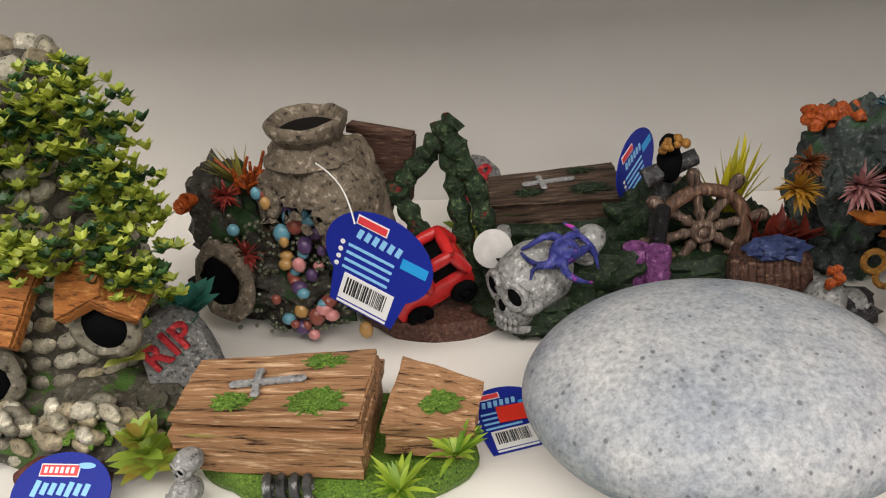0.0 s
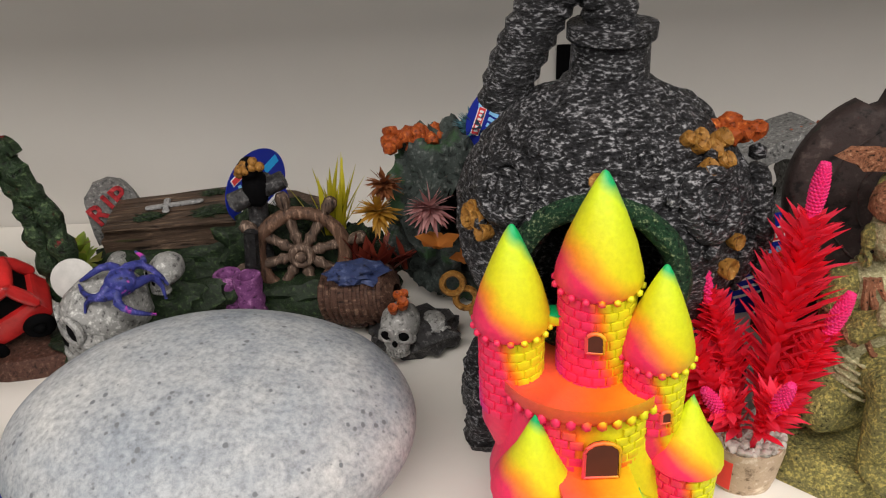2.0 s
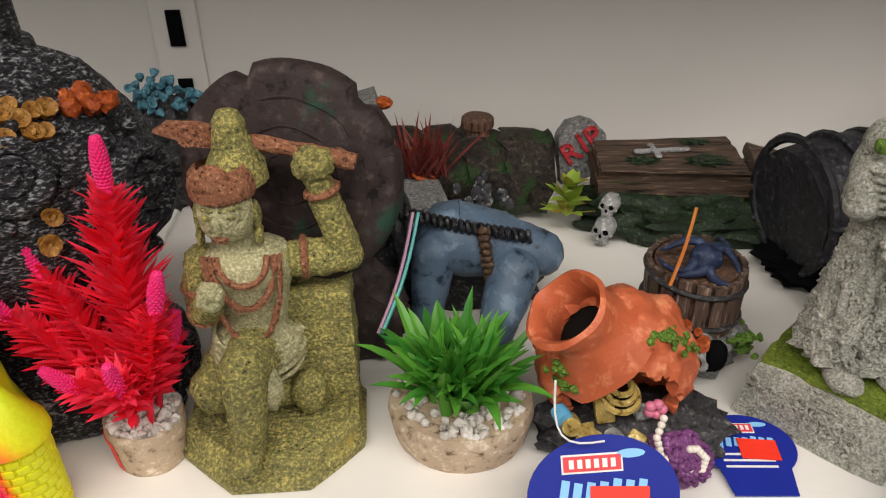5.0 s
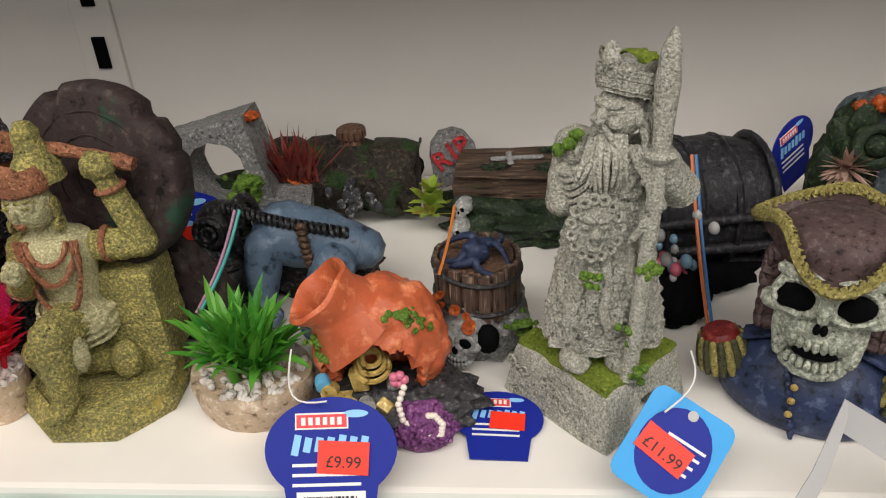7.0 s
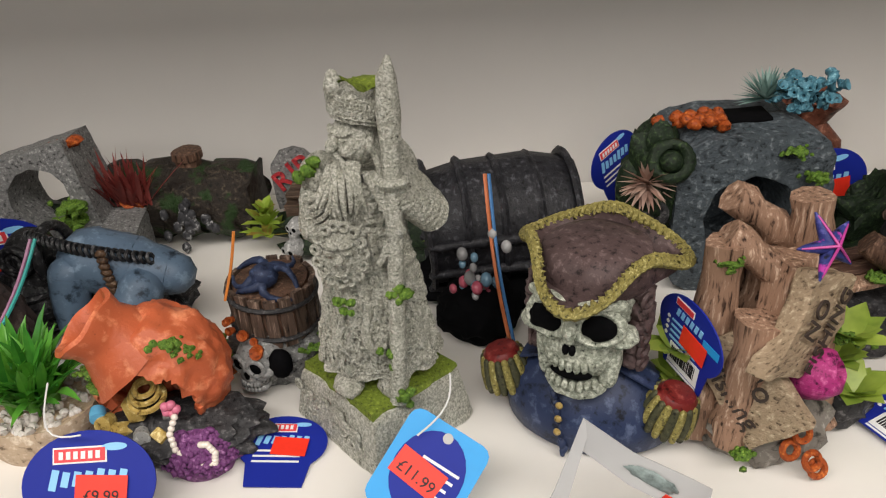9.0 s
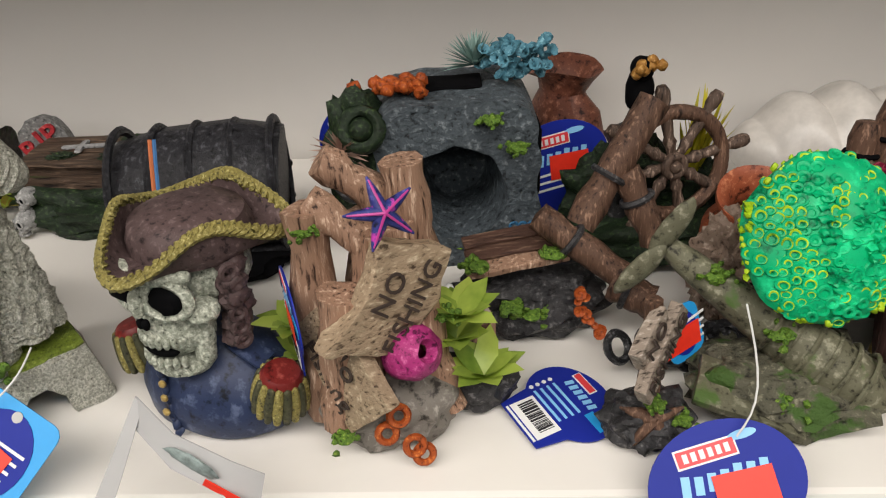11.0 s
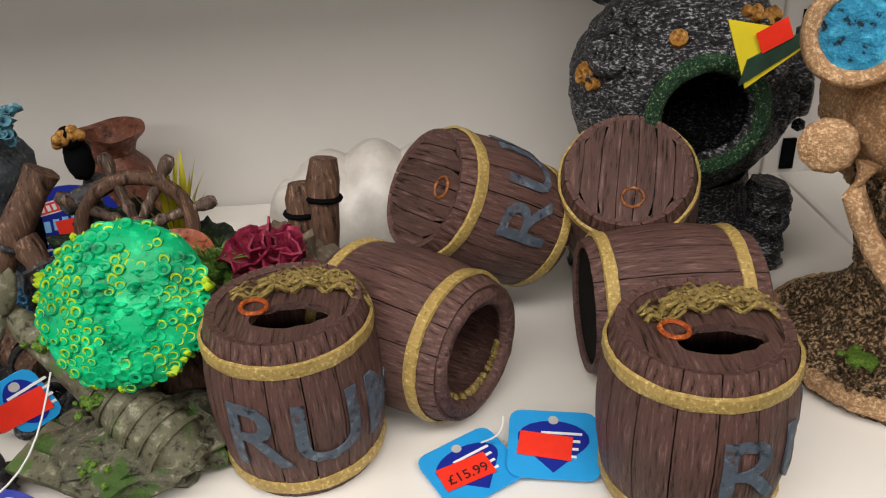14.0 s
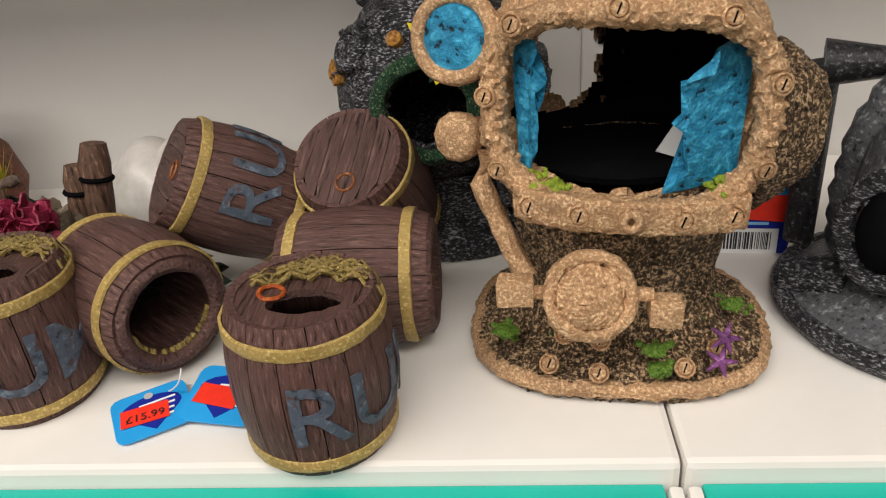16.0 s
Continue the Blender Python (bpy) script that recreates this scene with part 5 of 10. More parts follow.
def red_plant():
    rng = random.Random(21)
    th = thing("plastic_plant", 0.053, 0.060, H, 0, "bright red and pink feathery plastic plant in a gravel pot", "plant")
    pot(th, 0.019, 0.0185, 0.027, rng)
    red = leafy("red_leaf", (1.0, 0.015, 0.045), (1.0, 0.06, 0.13), 0.4)
    pink = leafy("pink_leaf", (0.98, 0.015, 0.20), (1.0, 0.05, 0.30), 0.5)
    stems = [((0.004, 0, 0.026), (0.010, 0.002, 0.152), 0.013), ((-0.004, 0.002, 0.026), (-0.030, 0.004, 0.112), 0.009), ((-0.007, 0.0, 0.026), (-0.046, -0.004, 0.092), 0.009), ((0.005, -0.006, 0.026), (0.023, -0.010, 0.098), 0.008), ((0.0, -0.008, 0.026), (0.002, -0.020, 0.062), 0.009), ((-0.008, 0.004, 0.026), (-0.034, 0.006, 0.066), 0.009), ((-0.004, -0.004, 0.026), (-0.022, -0.012, 0.055), 0.008), ((0.006, 0.004, 0.026), (0.020, 0.004, 0.068), 0.008)]
    for a, b, w in stems:
        a, b = Vector(a), Vector(b)
        bm = fresh()
        pts = [a.lerp(b, i / 7) + Vector((0, 0, 0.006)) * math.sin(math.pi * i / 7) for i in range(8)]
        tube(bm, pts, 0.0016, 6)
        st = part("stem", bm, red, th)
        bm = fresh()
        tipbm = fresh()
        d = (b - a).normalized()
        n = int((b - a).length / 0.0032)
        s = d.orthogonal().normalized()
        t = d.cross(s)
        for i in range(n):
            f = i / n
            if f < 0.14 or f > 0.90:
                continue
            p = a.lerp(b, f) + Vector((0, 0, 0.006)) * math.sin(math.pi * f)
            w2 = w * (0.9 + 0.6 * math.sin(math.pi * min(1, f * 1.25))) * (1 if f < 0.85 else 0.65)
            for k in range(8):
                an = 6.283 * (k + rng.random()) / 8
                way = (s * math.cos(an) + t * math.sin(an)) + d * rng.uniform(0.8, 1.5)
                leaf(bm, p, way, w2 * rng.uniform(1.1, 1.8), 0.0044, 0.05, 0.4, steps=3)
        part("leaves", bm, red, st, "red feathery leaves")
        # a bottlebrush of short blunt bristles round the end of the stem
        for i in range(15):
            p = b + d * (0.0014 * i - 0.005)
            fat = 0.0042 * math.sin(math.pi * (i + 4) / 21) ** 0.6
            for k in range(11):
                an = 6.283 * (k + 0.5 * (i % 2) + 0.2 * rng.random()) / 11
                way = (s * math.cos(an) + t * math.sin(an)) + d * (0.3 + 0.05 * i)
                limb(tipbm, p, p + way.normalized() * fat, 0.00055, 0.0004, 0, 0.0)
        limb(tipbm, b - d * 0.008, b + d * 0.0160, 0.0022, 0.0012, 0, 0.0)
        part("tip", tipbm, pink, st, "pink bottlebrush tip")
    sb = fresh()
    lathe(sb, [(0.0172, 0.003), (0.0193, 0.022)], 6, None, 0, 0, 40, 195, 235)
    thicken(sb, 0.0003)
    part("sticker", sb, M_STICKER, th, "red sticker on the pot", m=pose(0, 0, 0, 0, 0, 0))


def grass_plant():
    rng = random.Random(33)
    th = thing("plastic_grass", 0.205, 0.066, H, -8, "tuft of bright green plastic grass in a cream gravel pot", "plant")
    pot(th, 0.036, 0.030, 0.026, rng)
    mat = leafy("grass_leaf", (0.03, 0.20, 0.025), (0.14, 0.42, 0.05), 0.35)
    bm = fresh()
    for k in range(13):
        a, d = rng.uniform(0, 6.283), rng.uniform(0, 0.016)
        c = Vector((d * math.cos(a), d * math.sin(a) * 0.8, 0.024))
        for i in range(12):
            an = 6.283 * (i + rng.random()) / 12
            up = rng.uniform(1.1, 3.8)
            ln = rng.uniform(0.042, 0.070)
            leaf(bm, c, (math.cos(an) + c.x * 25, math.sin(an) + c.y * 25, up), ln, 0.0064, rng.uniform(0.15, 0.5), 0.5, steps=5)
    tagged(part("blades", bm, mat, th, "glossy green grass blades"), kind="stuff")
    for k in range(6):
        sb = fresh()
        a = k * 1.05
        tube(sb, [(0.012 * math.cos(a), 0.010 * math.sin(a), 0.022), (0.016 * math.cos(a), 0.013 * math.sin(a), 0.040)], [0.0032, 0.0024], 8)
        part("stalk", sb, mat, th)


red_plant()
grass_plant()


# ---- broken clay jar with treasure ----
def clay_jar():
    rng = random.Random(8)
    th = thing("broken_jar", 0.275, 0.066, H, 0, "broken orange clay jar spilling treasure over purple coral rock", "aquarium ornament")
    orange = resin("orange_clay", (0.20, 0.04, 0.015), (0.66, 0.15, 0.06), (0.86, 0.32, 0.16), 110, 0.7, 0.42, stops=(0.22, 0.36, 0.52, 0.74), brush=0.06)
    bm = fresh()
    hollow(bm, (0.005, 0.004, 0.044), (0.038, 0.031, 0.038), [((-0.10, -1, -0.38), 47), ((-0.60, -0.2, 0.75), 28)], 0.0055, 0.10, 5, jag=0.12)
    hammer(bm, 0.0005, 160)
    part("body", bm, orange, th)
    bm = fresh()
    q = Vector((-0.62, -0.12, 0.78)).to_track_quat("Z", "Y").to_matrix().to_4x4()
    lathe(bm, [(0.0290, -0.014), (0.0225, -0.004), (0.0192, 0.004), (0.0188, 0.010), (0.0206, 0.0150), (0.0212, 0.0180), (0.0190, 0.0195), (0.0160, 0.0165), (0.0150, 0.008), (0.0160, -0.004)], 40, Matrix.Translation((-0.0125, -0.002, 0.068)) @ q, 0, 0.0030, 60)
    part("neck", bm, orange, th)
    # Near-black lump fills the jar mouth as painted shade.
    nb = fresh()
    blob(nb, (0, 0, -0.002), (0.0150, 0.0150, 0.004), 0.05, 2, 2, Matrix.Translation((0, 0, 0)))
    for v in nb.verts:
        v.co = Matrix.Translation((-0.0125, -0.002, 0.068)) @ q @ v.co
    part("mouth", nb, M_GAP, th, "dark fill painted for the shade in the jar mouth")
    moss(th, [(-0.022, -0.012, 0.055), (-0.020, -0.015, 0.047), (0.020, -0.010, 0.072), (0.028, -0.008, 0.066)], M_MOSS, rng, 0.006)
    bm = fresh()
    blob(bm, (0.014, -0.010, 0.012), (0.046, 0.026, 0.016), 0.25, 3, 4)
    part("rock", bm, M_DARKSTONE, th)
    bm = fresh()
    for _ in range(240):
        a, b2 = rng.uniform(3.0, 6.4), rng.uniform(0.1, 1.3)
        blob(bm, (0.028 + 0.021 * math.cos(a) * math.cos(b2), -0.024 + 0.018 * math.sin(a) * math.cos(b2), 0.003 + 0.021 * math.sin(b2)), 0.0020, 0.1, 2, 1)
    blob(bm, (0.028, -0.024, 0.008), (0.020, 0.017, 0.016), 0.05, 2, 3)
    tagged(part("scale_coral", bm, M_PURPLE, th, "purple scaly coral"), kind="stuff")
    gold = resin("treasure_gold", (0.25, 0.14, 0.03), (0.6, 0.42, 0.12), (0.85, 0.72, 0.35), 260, 0.4, 0.3)
    silver = resin("treasure_silver", (0.1, 0.1, 0.1), (0.4, 0.4, 0.38), (0.8, 0.8, 0.76), 260, 0.6, 0.3)
    for i, (x, y, z, w, mat, lab) in enumerate(((-0.020, -0.022, 0.028, 0.009, gold, "gold coin stack"), (-0.012, -0.024, 0.024, 0.008, gold, ""), (0.0, -0.026, 0.022, 0.009, silver, ""), (0.010, -0.026, 0.020, 0.008, gold, ""), (-0.024, -0.020, 0.032, 0.008, plain("blue_gem", (0.12, 0.38, 0.6), 0.25), "pale blue gem"), (-0.004, -0.018, 0.034, 0.009, gold, ""), (0.014, -0.018, 0.030, 0.007, silver, ""))):
        bm = fresh()
        if i % 2:
            box(bm, (w * 1.4, w, w * 0.8), pose(x, y, z, 15 * i, 20 * i, 33 * i), cuts=1, amp=0.0006, bevel=0.001)
        else:
            lathe(bm, [(0.0001, -w * 0.5), (w * 0.5, -w * 0.45), (w * 0.55, 0), (w * 0.5, w * 0.45), (0.0001, w * 0.5)], 14, pose(x, y, z, 70, 25 * i, 0))
        part("treasure", bm, mat, th, lab)
    bm = fresh()
    for k in range(3):
        ring(bm, (0.003, -0.016, 0.040 + 0.003 * k), (0.1, -0.4, 1), 0.009 - 0.002 * k, 0.0016, 20, 6, amp=0.0004)
    part("crown", bm, gold, th, "small gold crown")
    bm = fresh()
    for k in range(5):
        blob(bm, (0.018 + 0.003 * math.cos(k * 1.26), -0.024, 0.038 + 0.003 * math.sin(k * 1.26)), 0.0026, 0.1, 2, 2)
    part("rose", bm, plain("pink_rose", (0.6, 0.16, 0.25), 0.4), th, "small pink rose")
    bm = fresh()
    pts = [(0.021, -0.028, 0.036), (0.018, -0.032, 0.028), (0.020, -0.035, 0.020), (0.027, -0.037, 0.014), (0.034, -0.038, 0.013), (0.040, -0.037, 0.012), (0.041, -0.036, 0.018), (0.037, -0.034, 0.022), (0.032, -0.034, 0.022)]
    for a, b in zip(pts, pts[1:]):
        for k in range(3):
            p = Vector(a).lerp(Vector(b), k / 3)
            blob(bm, p, 0.0019, 0.02, 2, 2)
    tagged(part("pearl_string", bm, plain("pearl", (0.78, 0.70, 0.62), 0.2), th, "string of cream pearls"), kind="stuff")


clay_jar()


# ---- pirate skull bust ----
def pirate():
    th = thing("pirate_bust", 0.513, 0.066, H, -25, "skull pirate bust with a brown tricorn hat and navy coat", "aquarium ornament")
    navy = resin("navy_coat", (0.008, 0.012, 0.028), (0.030, 0.045, 0.105), (0.085, 0.11, 0.19), 120, 0.3, 0.45)
    felt = resin("brown_felt", (0.035, 0.022, 0.022), (0.105, 0.068, 0.066), (0.17, 0.12, 0.115), 240, 0.35, 0.6)
    bone = resin("bone_white", (0.05, 0.055, 0.046), (0.46, 0.49, 0.39), (0.78, 0.80, 0.68), 480, 1.0, 0.6, stops=(0.32, 0.41, 0.48, 0.62), depth=0.0022, brush=0.12)
    trim = resin("gold_braid", (0.05, 0.05, 0.03), (0.33, 0.28, 0.08), (0.58, 0.52, 0.22), 600, 1.0, 0.5)
    bm = fresh()
    lathe(bm, [(0.0001, 0.0), (0.040, 0.0), (0.046, 0.006), (0.047, 0.018), (0.042, 0.030), (0.030, 0.040), (0.021, 0.045), (0.019, 0.052), (0.017, 0.052), (0.0001, 0.046)], 40, pose(0, 0.004, 0), 0, 0.0008, 60, squash=0.74)
    coat = part("coat", bm, navy, th, "navy blue coat")
    bm = fresh()
    for k in range(10):
        limb(bm, (-0.0125 + 0.001 * k, -0.0245 - 0.0005 * k, 0.048 - k * 0.0045), (-0.0125 + 0.001 * (k + 1), -0.025 - 0.0009 * k, 0.044 - k * 0.0045), 0.0013, 0.0013)
    part("lapel", bm, navy, coat)
    for k in range(3):
        bb = fresh()
        blob(bb, (-0.006, -0.0305 - 0.0012 * k, 0.034 - k * 0.008), (0.0021, 0.0016, 0.0021), 0.02, 2, 2)
        part("button", bb, M_GOLD, coat, "brass button")
    for sx in (-1, 1):
        bm = fresh()
        lathe(bm, [(0.0001, 0.0435), (0.0085, 0.0430), (0.0105, 0.0405), (0.0105, 0.0385)], 24, pose(sx * 0.038, -0.006, 0, 0, sx * 14, 0))
        ep = part("epaulette", bm, resin("dark_red_paint", (0.06, 0.005, 0.005), (0.19, 0.02, 0.018), (0.3, 0.06, 0.05), 160, 0.3, 0.4), th, "dark red epaulette with gold fringe")
        fb = fresh()
        gb = fresh()
        for k in range(18):
            a = 2 * math.pi * k / 18
            m = pose(sx * 0.038, -0.006, 0, 0, sx * 14, 0)
            p0, p1 = m @ Vector((0.0105 * math.cos(a), 0.0105 * math.sin(a), 0.039)), m @ Vector((0.0128 * math.cos(a), 0.0128 * math.sin(a), 0.021))
            limb(fb if k % 2 else gb, p0, p1, 0.0019, 0.0019, 0, 0.0002)
        tagged(part("fringe", fb, trim, ep, "gold fringe"), kind="stuff")
        tagged(part("fringe_shade", gb, resin("olive_fringe", (0.02, 0.02, 0.012), (0.07, 0.07, 0.035), (0.13, 0.12, 0.06), 400), ep, "dark olive fringe"), kind="stuff")
        sb = fresh()
        box(sb, (0.022, 0.012, 0.002), pose(sx * 0.026, -0.002, 0.0445, 0, sx * 22, 0), cuts=1, bevel=0.0006)
        part("shoulder_strap", sb, navy, coat)
    # skull
    c = Vector((-0.001, -0.002, 0.080))
    bm = fresh()
    blob(bm, c + Vector((0, 0.006, 0.005)), (0.0250, 0.0225, 0.0175), 0.04, 3, 4)
    blob(bm, c + Vector((0, -0.012, -0.014)), (0.0185, 0.0145, 0.016), 0.06, 4, 4)
    for s in (-1, 1):
        blob(bm, c + Vector((s * 0.0195, -0.014, -0.003)), (0.0078, 0.0075, 0.0052), 0.12, 5, 3)
        ring(bm, c + Vector((s * 0.0112, -0.0235, 0.006)), (s * 0.28, -1, 0.05), 0.0098, 0.0028, 26, 8, squash=0.90, amp=0.0006)
        limb(bm, c + Vector((s * 0.004, -0.0265, 0.0155)), c + Vector((s * 0.020, -0.019, 0.0165)), 0.0030, 0.0026, 0, 0.0006)
        limb(bm, c + Vector((s * 0.016, -0.012, -0.008)), c + Vector((s * 0.0145, -0.014, -0.030)), 0.0042, 0.004, 0, 0.0008)
    limb(bm, c + Vector((0, -0.0285, 0.008)), c + Vector((0, -0.0295, 0.000)), 0.003, 0.0024, 0, 0.0004)
    blob(bm, c + Vector((0, -0.013, -0.034)), (0.0155, 0.0135, 0.0062), 0.1, 4, 3)
    sk = part("skull", bm, bone, th, "bone-white skull")
    for row, z, n, wd in ((0, -0.0165, 9, 0.0038), (1, -0.0275, 8, 0.0036)):
        for i in range(n):
            a = (i - (n - 1) / 2) * 0.24
            tb = fresh()
            blob(tb, c + Vector((math.sin(a) * 0.0145, -0.0125 - math.cos(a) * 0.0150, z)), (wd * 0.46, 0.0019, 0.0033), 0.08, 3, 2)
            part("tooth", tb, bone, sk)
    # Sockets, nose and mouth are black lumps coloured as their shade.
    for s in (-1, 1):
        eb = fresh()
        blob(eb, c + Vector((s * 0.0112, -0.0235, 0.006)), (0.0086, 0.0048, 0.0072), 0.22, 2, 3)
        part("eye_socket_shade", eb, M_BLACK, sk, "black fill for the shade in the eye socket")
    nb = fresh()
    blob(nb, c + Vector((-0.0015, -0.0288, -0.006)), (0.0017, 0.0018, 0.0030), 0.05, 2, 2)
    blob(nb, c + Vector((0.0015, -0.0288, -0.006)), (0.0017, 0.0018, 0.0030), 0.05, 2, 2)
    part("nose_hole_shade", nb, M_BLACK, sk)
    mb = fresh()
    blob(mb, c + Vector((0, -0.0235, -0.0222)), (0.0098, 0.0042, 0.0032), 0.05, 2, 3)
    part("mouth", mb, M_BLACK, sk, "black fill for the shade in the open mouth")
    sk.matrix_local = Matrix.Translation(c + Vector((0, -0.001, 0.0005))) @ Matrix.Scale(1.08, 4) @ Matrix.Translation(-c)
    # curled wig
    for s in (-1, 1):
        hb = fresh()
        for k in range(6):
            blob(hb, c + Vector((s * (0.0255 + 0.0015 * math.sin(k)), 0.000 + 0.002 * math.cos(k * 2), 0.013 - 0.0075 * k)), (0.0062, 0.0085, 0.0062), 0.25, 4, 3)
            ring(hb, c + Vector((s * 0.0295, -0.004, 0.012 - 0.0075 * k)), (s, -0.4, 0), 0.0036, 0.0016, 16, 6)
        pieces("curl", hb, felt, th, "brown curled wig")
    # tricorn hat: crown, and a brim turned up on three sides
    bm = fresh()
    lathe(bm, [(0.0290, 0.097), (0.0285, 0.105), (0.0260, 0.1120), (0.016, 0.1160), (0.0001, 0.1168)], 36, pose(0, 0.004, 0), 0, 0.001, 60)
    hat = part("hat_crown", bm, felt, th, "brown felt hat crown")
    bm = fresh()
    edge = []
    n = 72
    inner, outer = [], []
    for i in range(n):
        a = 2 * math.pi * i / n
        k = 0.5 + 0.5 * math.cos(3 * (a + math.pi / 2))
        r = 0.0318 + 0.0145 * k ** 1.5
        z = 0.1000 + 0.0155 * (1 - k) ** 0.8
        inner.append(bm.verts.new((0.0285 * math.cos(a), 0.004 + 0.0285 * math.sin(a), 0.0965 + 0.001 * k)))
        mid = (r + 0.0285) / 2 + 0.002
        p = Vector((r * math.cos(a), 0.004 + r * math.sin(a), z))
        outer.append((bm.verts.new((mid * math.cos(a), 0.004 + mid * math.sin(a), 0.0965 + (z - 0.0965) * 0.35)), bm.verts.new(p)))
        edge.append(p)
    for i in range(n):
        j = (i + 1) % n
        bm.faces.new((inner[i], inner[j], outer[j][0], outer[i][0]))
        bm.faces.new((outer[i][0], outer[j][0], outer[j][1], outer[i][1]))
    thicken(bm, 0.0022)
    part("hat_brim", bm, felt, hat, "turned-up brim")
    bm = fresh()
    loop = []
    for i in range(n):
        loop.append(edge[i] + Vector((0, 0, 0.0012)))
    for k in range(2):
        pts = []
        for i in range(n * 4 + 1):
            q = i / 4
            p = loop[int(q) % n].lerp(loop[(int(q) + 1) % n], q - int(q))
            a = i * 0.85 + k * math.pi
            pts.append(p + Vector((0.0016 * math.cos(a), 0.0016 * math.sin(a), 0.0016 * math.sin(a))))
        tube(bm, pts, 0.0018, 5, cap=False)
    part("hat_braid", bm, trim, hat, "gold braid")


pirate()



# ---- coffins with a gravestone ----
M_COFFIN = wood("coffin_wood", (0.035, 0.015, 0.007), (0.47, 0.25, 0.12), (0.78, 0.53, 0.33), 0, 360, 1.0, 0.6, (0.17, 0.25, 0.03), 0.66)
# Coffin wood again, with the back-row shade put into its colour.
M_COFFINSHADED = wood("shaded_coffin_wood", (0.018, 0.010, 0.007), (0.095, 0.060, 0.040), (0.23, 0.155, 0.105), 0, 420, 1.0, 0.6, (0.03, 0.055, 0.01), 0.66)
M_SILVER = resin("dull_silver", (0.12, 0.12, 0.12), (0.36, 0.36, 0.36), (0.6, 0.6, 0.6), 300, 0.6, 0.4)


def wedge_board(bm, l, w0, w1, h, m, amp=0.0012, cuts=4):
    for v in box(bm, (l, 1, h), pose(0, 0, 0), cuts=cuts, bevel=0.0):
        t = v.co.x / l + 0.5
        v.co.y *= w0 + (w1 - w0) * t
        v.co = m @ v.co
        v.co += noise.noise_vector(v.co * 140) * amp


def coffin(place, label, woodmat, small=False, front=False):
    rng = random.Random(17)
    th = new("coffin_ornament")
    th.empty_display_size = 0.01
    th.matrix_world = place
    tagged(th, label, "aquarium ornament", "coffin ornaments")
    bm = fresh()
    lathe(bm, [(0.0001, 0), (0.075, 0), (0.078, 0.006), (0.072, 0.014), (0.0001, 0.018)], 40, pose(0.018, 0, 0), 0, 0.004, 30, squash=0.52)
    # Dark lump added to fill the shaded gap round back-row copies.
    if not front:
        blob(bm, (0.012, -0.014, 0.014), (0.082, 0.034, 0.024), 0.35, 3, 4)
    part("base", bm, M_SHADEDMOSS if not front else M_MOSS, th, "mossy green base")
    bm = fresh()
    wedge_board(bm, 0.098, 0.048, 0.060, 0.018, pose(-0.010, 0, 0.026, 0, 0, 0), 0.0012)
    part("box_lower", bm, woodmat, th)
    bm = fresh()
    wedge_board(bm, 0.104, 0.050, 0.064, 0.009, pose(-0.010, 0, 0.040, 0, -1, 0), 0.0016, 5)
    wedge_board(bm, 0.102, 0.040, 0.054, 0.008, pose(-0.010, 0, 0.048, 0, -1, 0), 0.0014, 5)
    lid = part("lid", bm, woodmat, th, "weathered plank lid")
    for k in range(5):
        gb = fresh()
        wedge_board(gb, 0.100, 0.0088, 0.0104, 0.0022, pose(-0.010, -0.0225 + k * 0.0112, 0.0525, 0, -1, -3 + k * 1.5), 0.0009, 4)
        part("plank", gb, woodmat, lid)
    bm = fresh()
    box(bm, (0.036, 0.0042, 0.0024), pose(-0.014, 0.002, 0.0555, 0, 0, 8), bevel=0.0008)
    box(bm, (0.0042, 0.018, 0.0024), pose(-0.0195, 0.001, 0.0556, 0, 0, 8), bevel=0.0008)
    for c in ((0.004, 0.0045), (-0.032, -0.0005), (-0.0205, 0.010), (-0.0182, -0.0075)):
        blob(bm, (c[0], c[1], 0.0555), (0.0028, 0.0028, 0.0014), 0.1, 2, 2)
    part("cross", bm, M_SILVER, lid, "dull silver cross")
    bm = fresh()
    wedge_board(bm, 0.046, 0.050, 0.036, 0.008, pose(0.074, 0.002, 0.041, 4, 12, -4), 0.0016, 4)
    wedge_board(bm, 0.042, 0.046, 0.032, 0.012, pose(0.072, 0.002, 0.028, 2, 10, -4), 0.0016, 4)
    part("broken_foot", bm, woodmat, th, "broken foot of the coffin")
    bm = fresh()
    gx, gy = (-0.072, 0.030) if front else (-0.062, 0.028)
    prof = [(-0.021, 0), (-0.020, 0.026), (-0.016, 0.038), (-0.008, 0.045), (0.003, 0.046), (0.012, 0.041), (0.018, 0.030), (0.020, 0.012), (0.021, 0)]
    f = [bm.verts.new((x, -0.006, z)) for x, z in prof]
    b = [bm.verts.new((x, 0.006, z)) for x, z in prof]
    bm.faces.new(f)
    bm.faces.new(b[::-1])
    for i in range(len(f)):
        bm.faces.new((f[i], b[i], b[(i + 1) % len(f)], f[(i + 1) % len(f)]))
    bmesh.ops.subdivide_edges(bm, edges=list(bm.edges), cuts=2, use_grid_fill=True)
    roughen(bm.verts, 0.0012, 110)
    mg = pose(gx, gy, 0.034 if front else 0.022, -12, -10, 14)
    stone = part("gravestone", bm, M_STONE, th, "grey gravestone with red letters", m=mg)
    for k, (ch, lx, lz) in enumerate((("R", -0.011, 0.022), ("I", -0.001, 0.027), ("P", 0.008, 0.030))):
        lt = letters(ch, 0.022, 0.0012, 0.02)
        for v in lt.verts:
            v.co = pose(lx, -0.0075, lz, 0, -22, 0) @ v.co
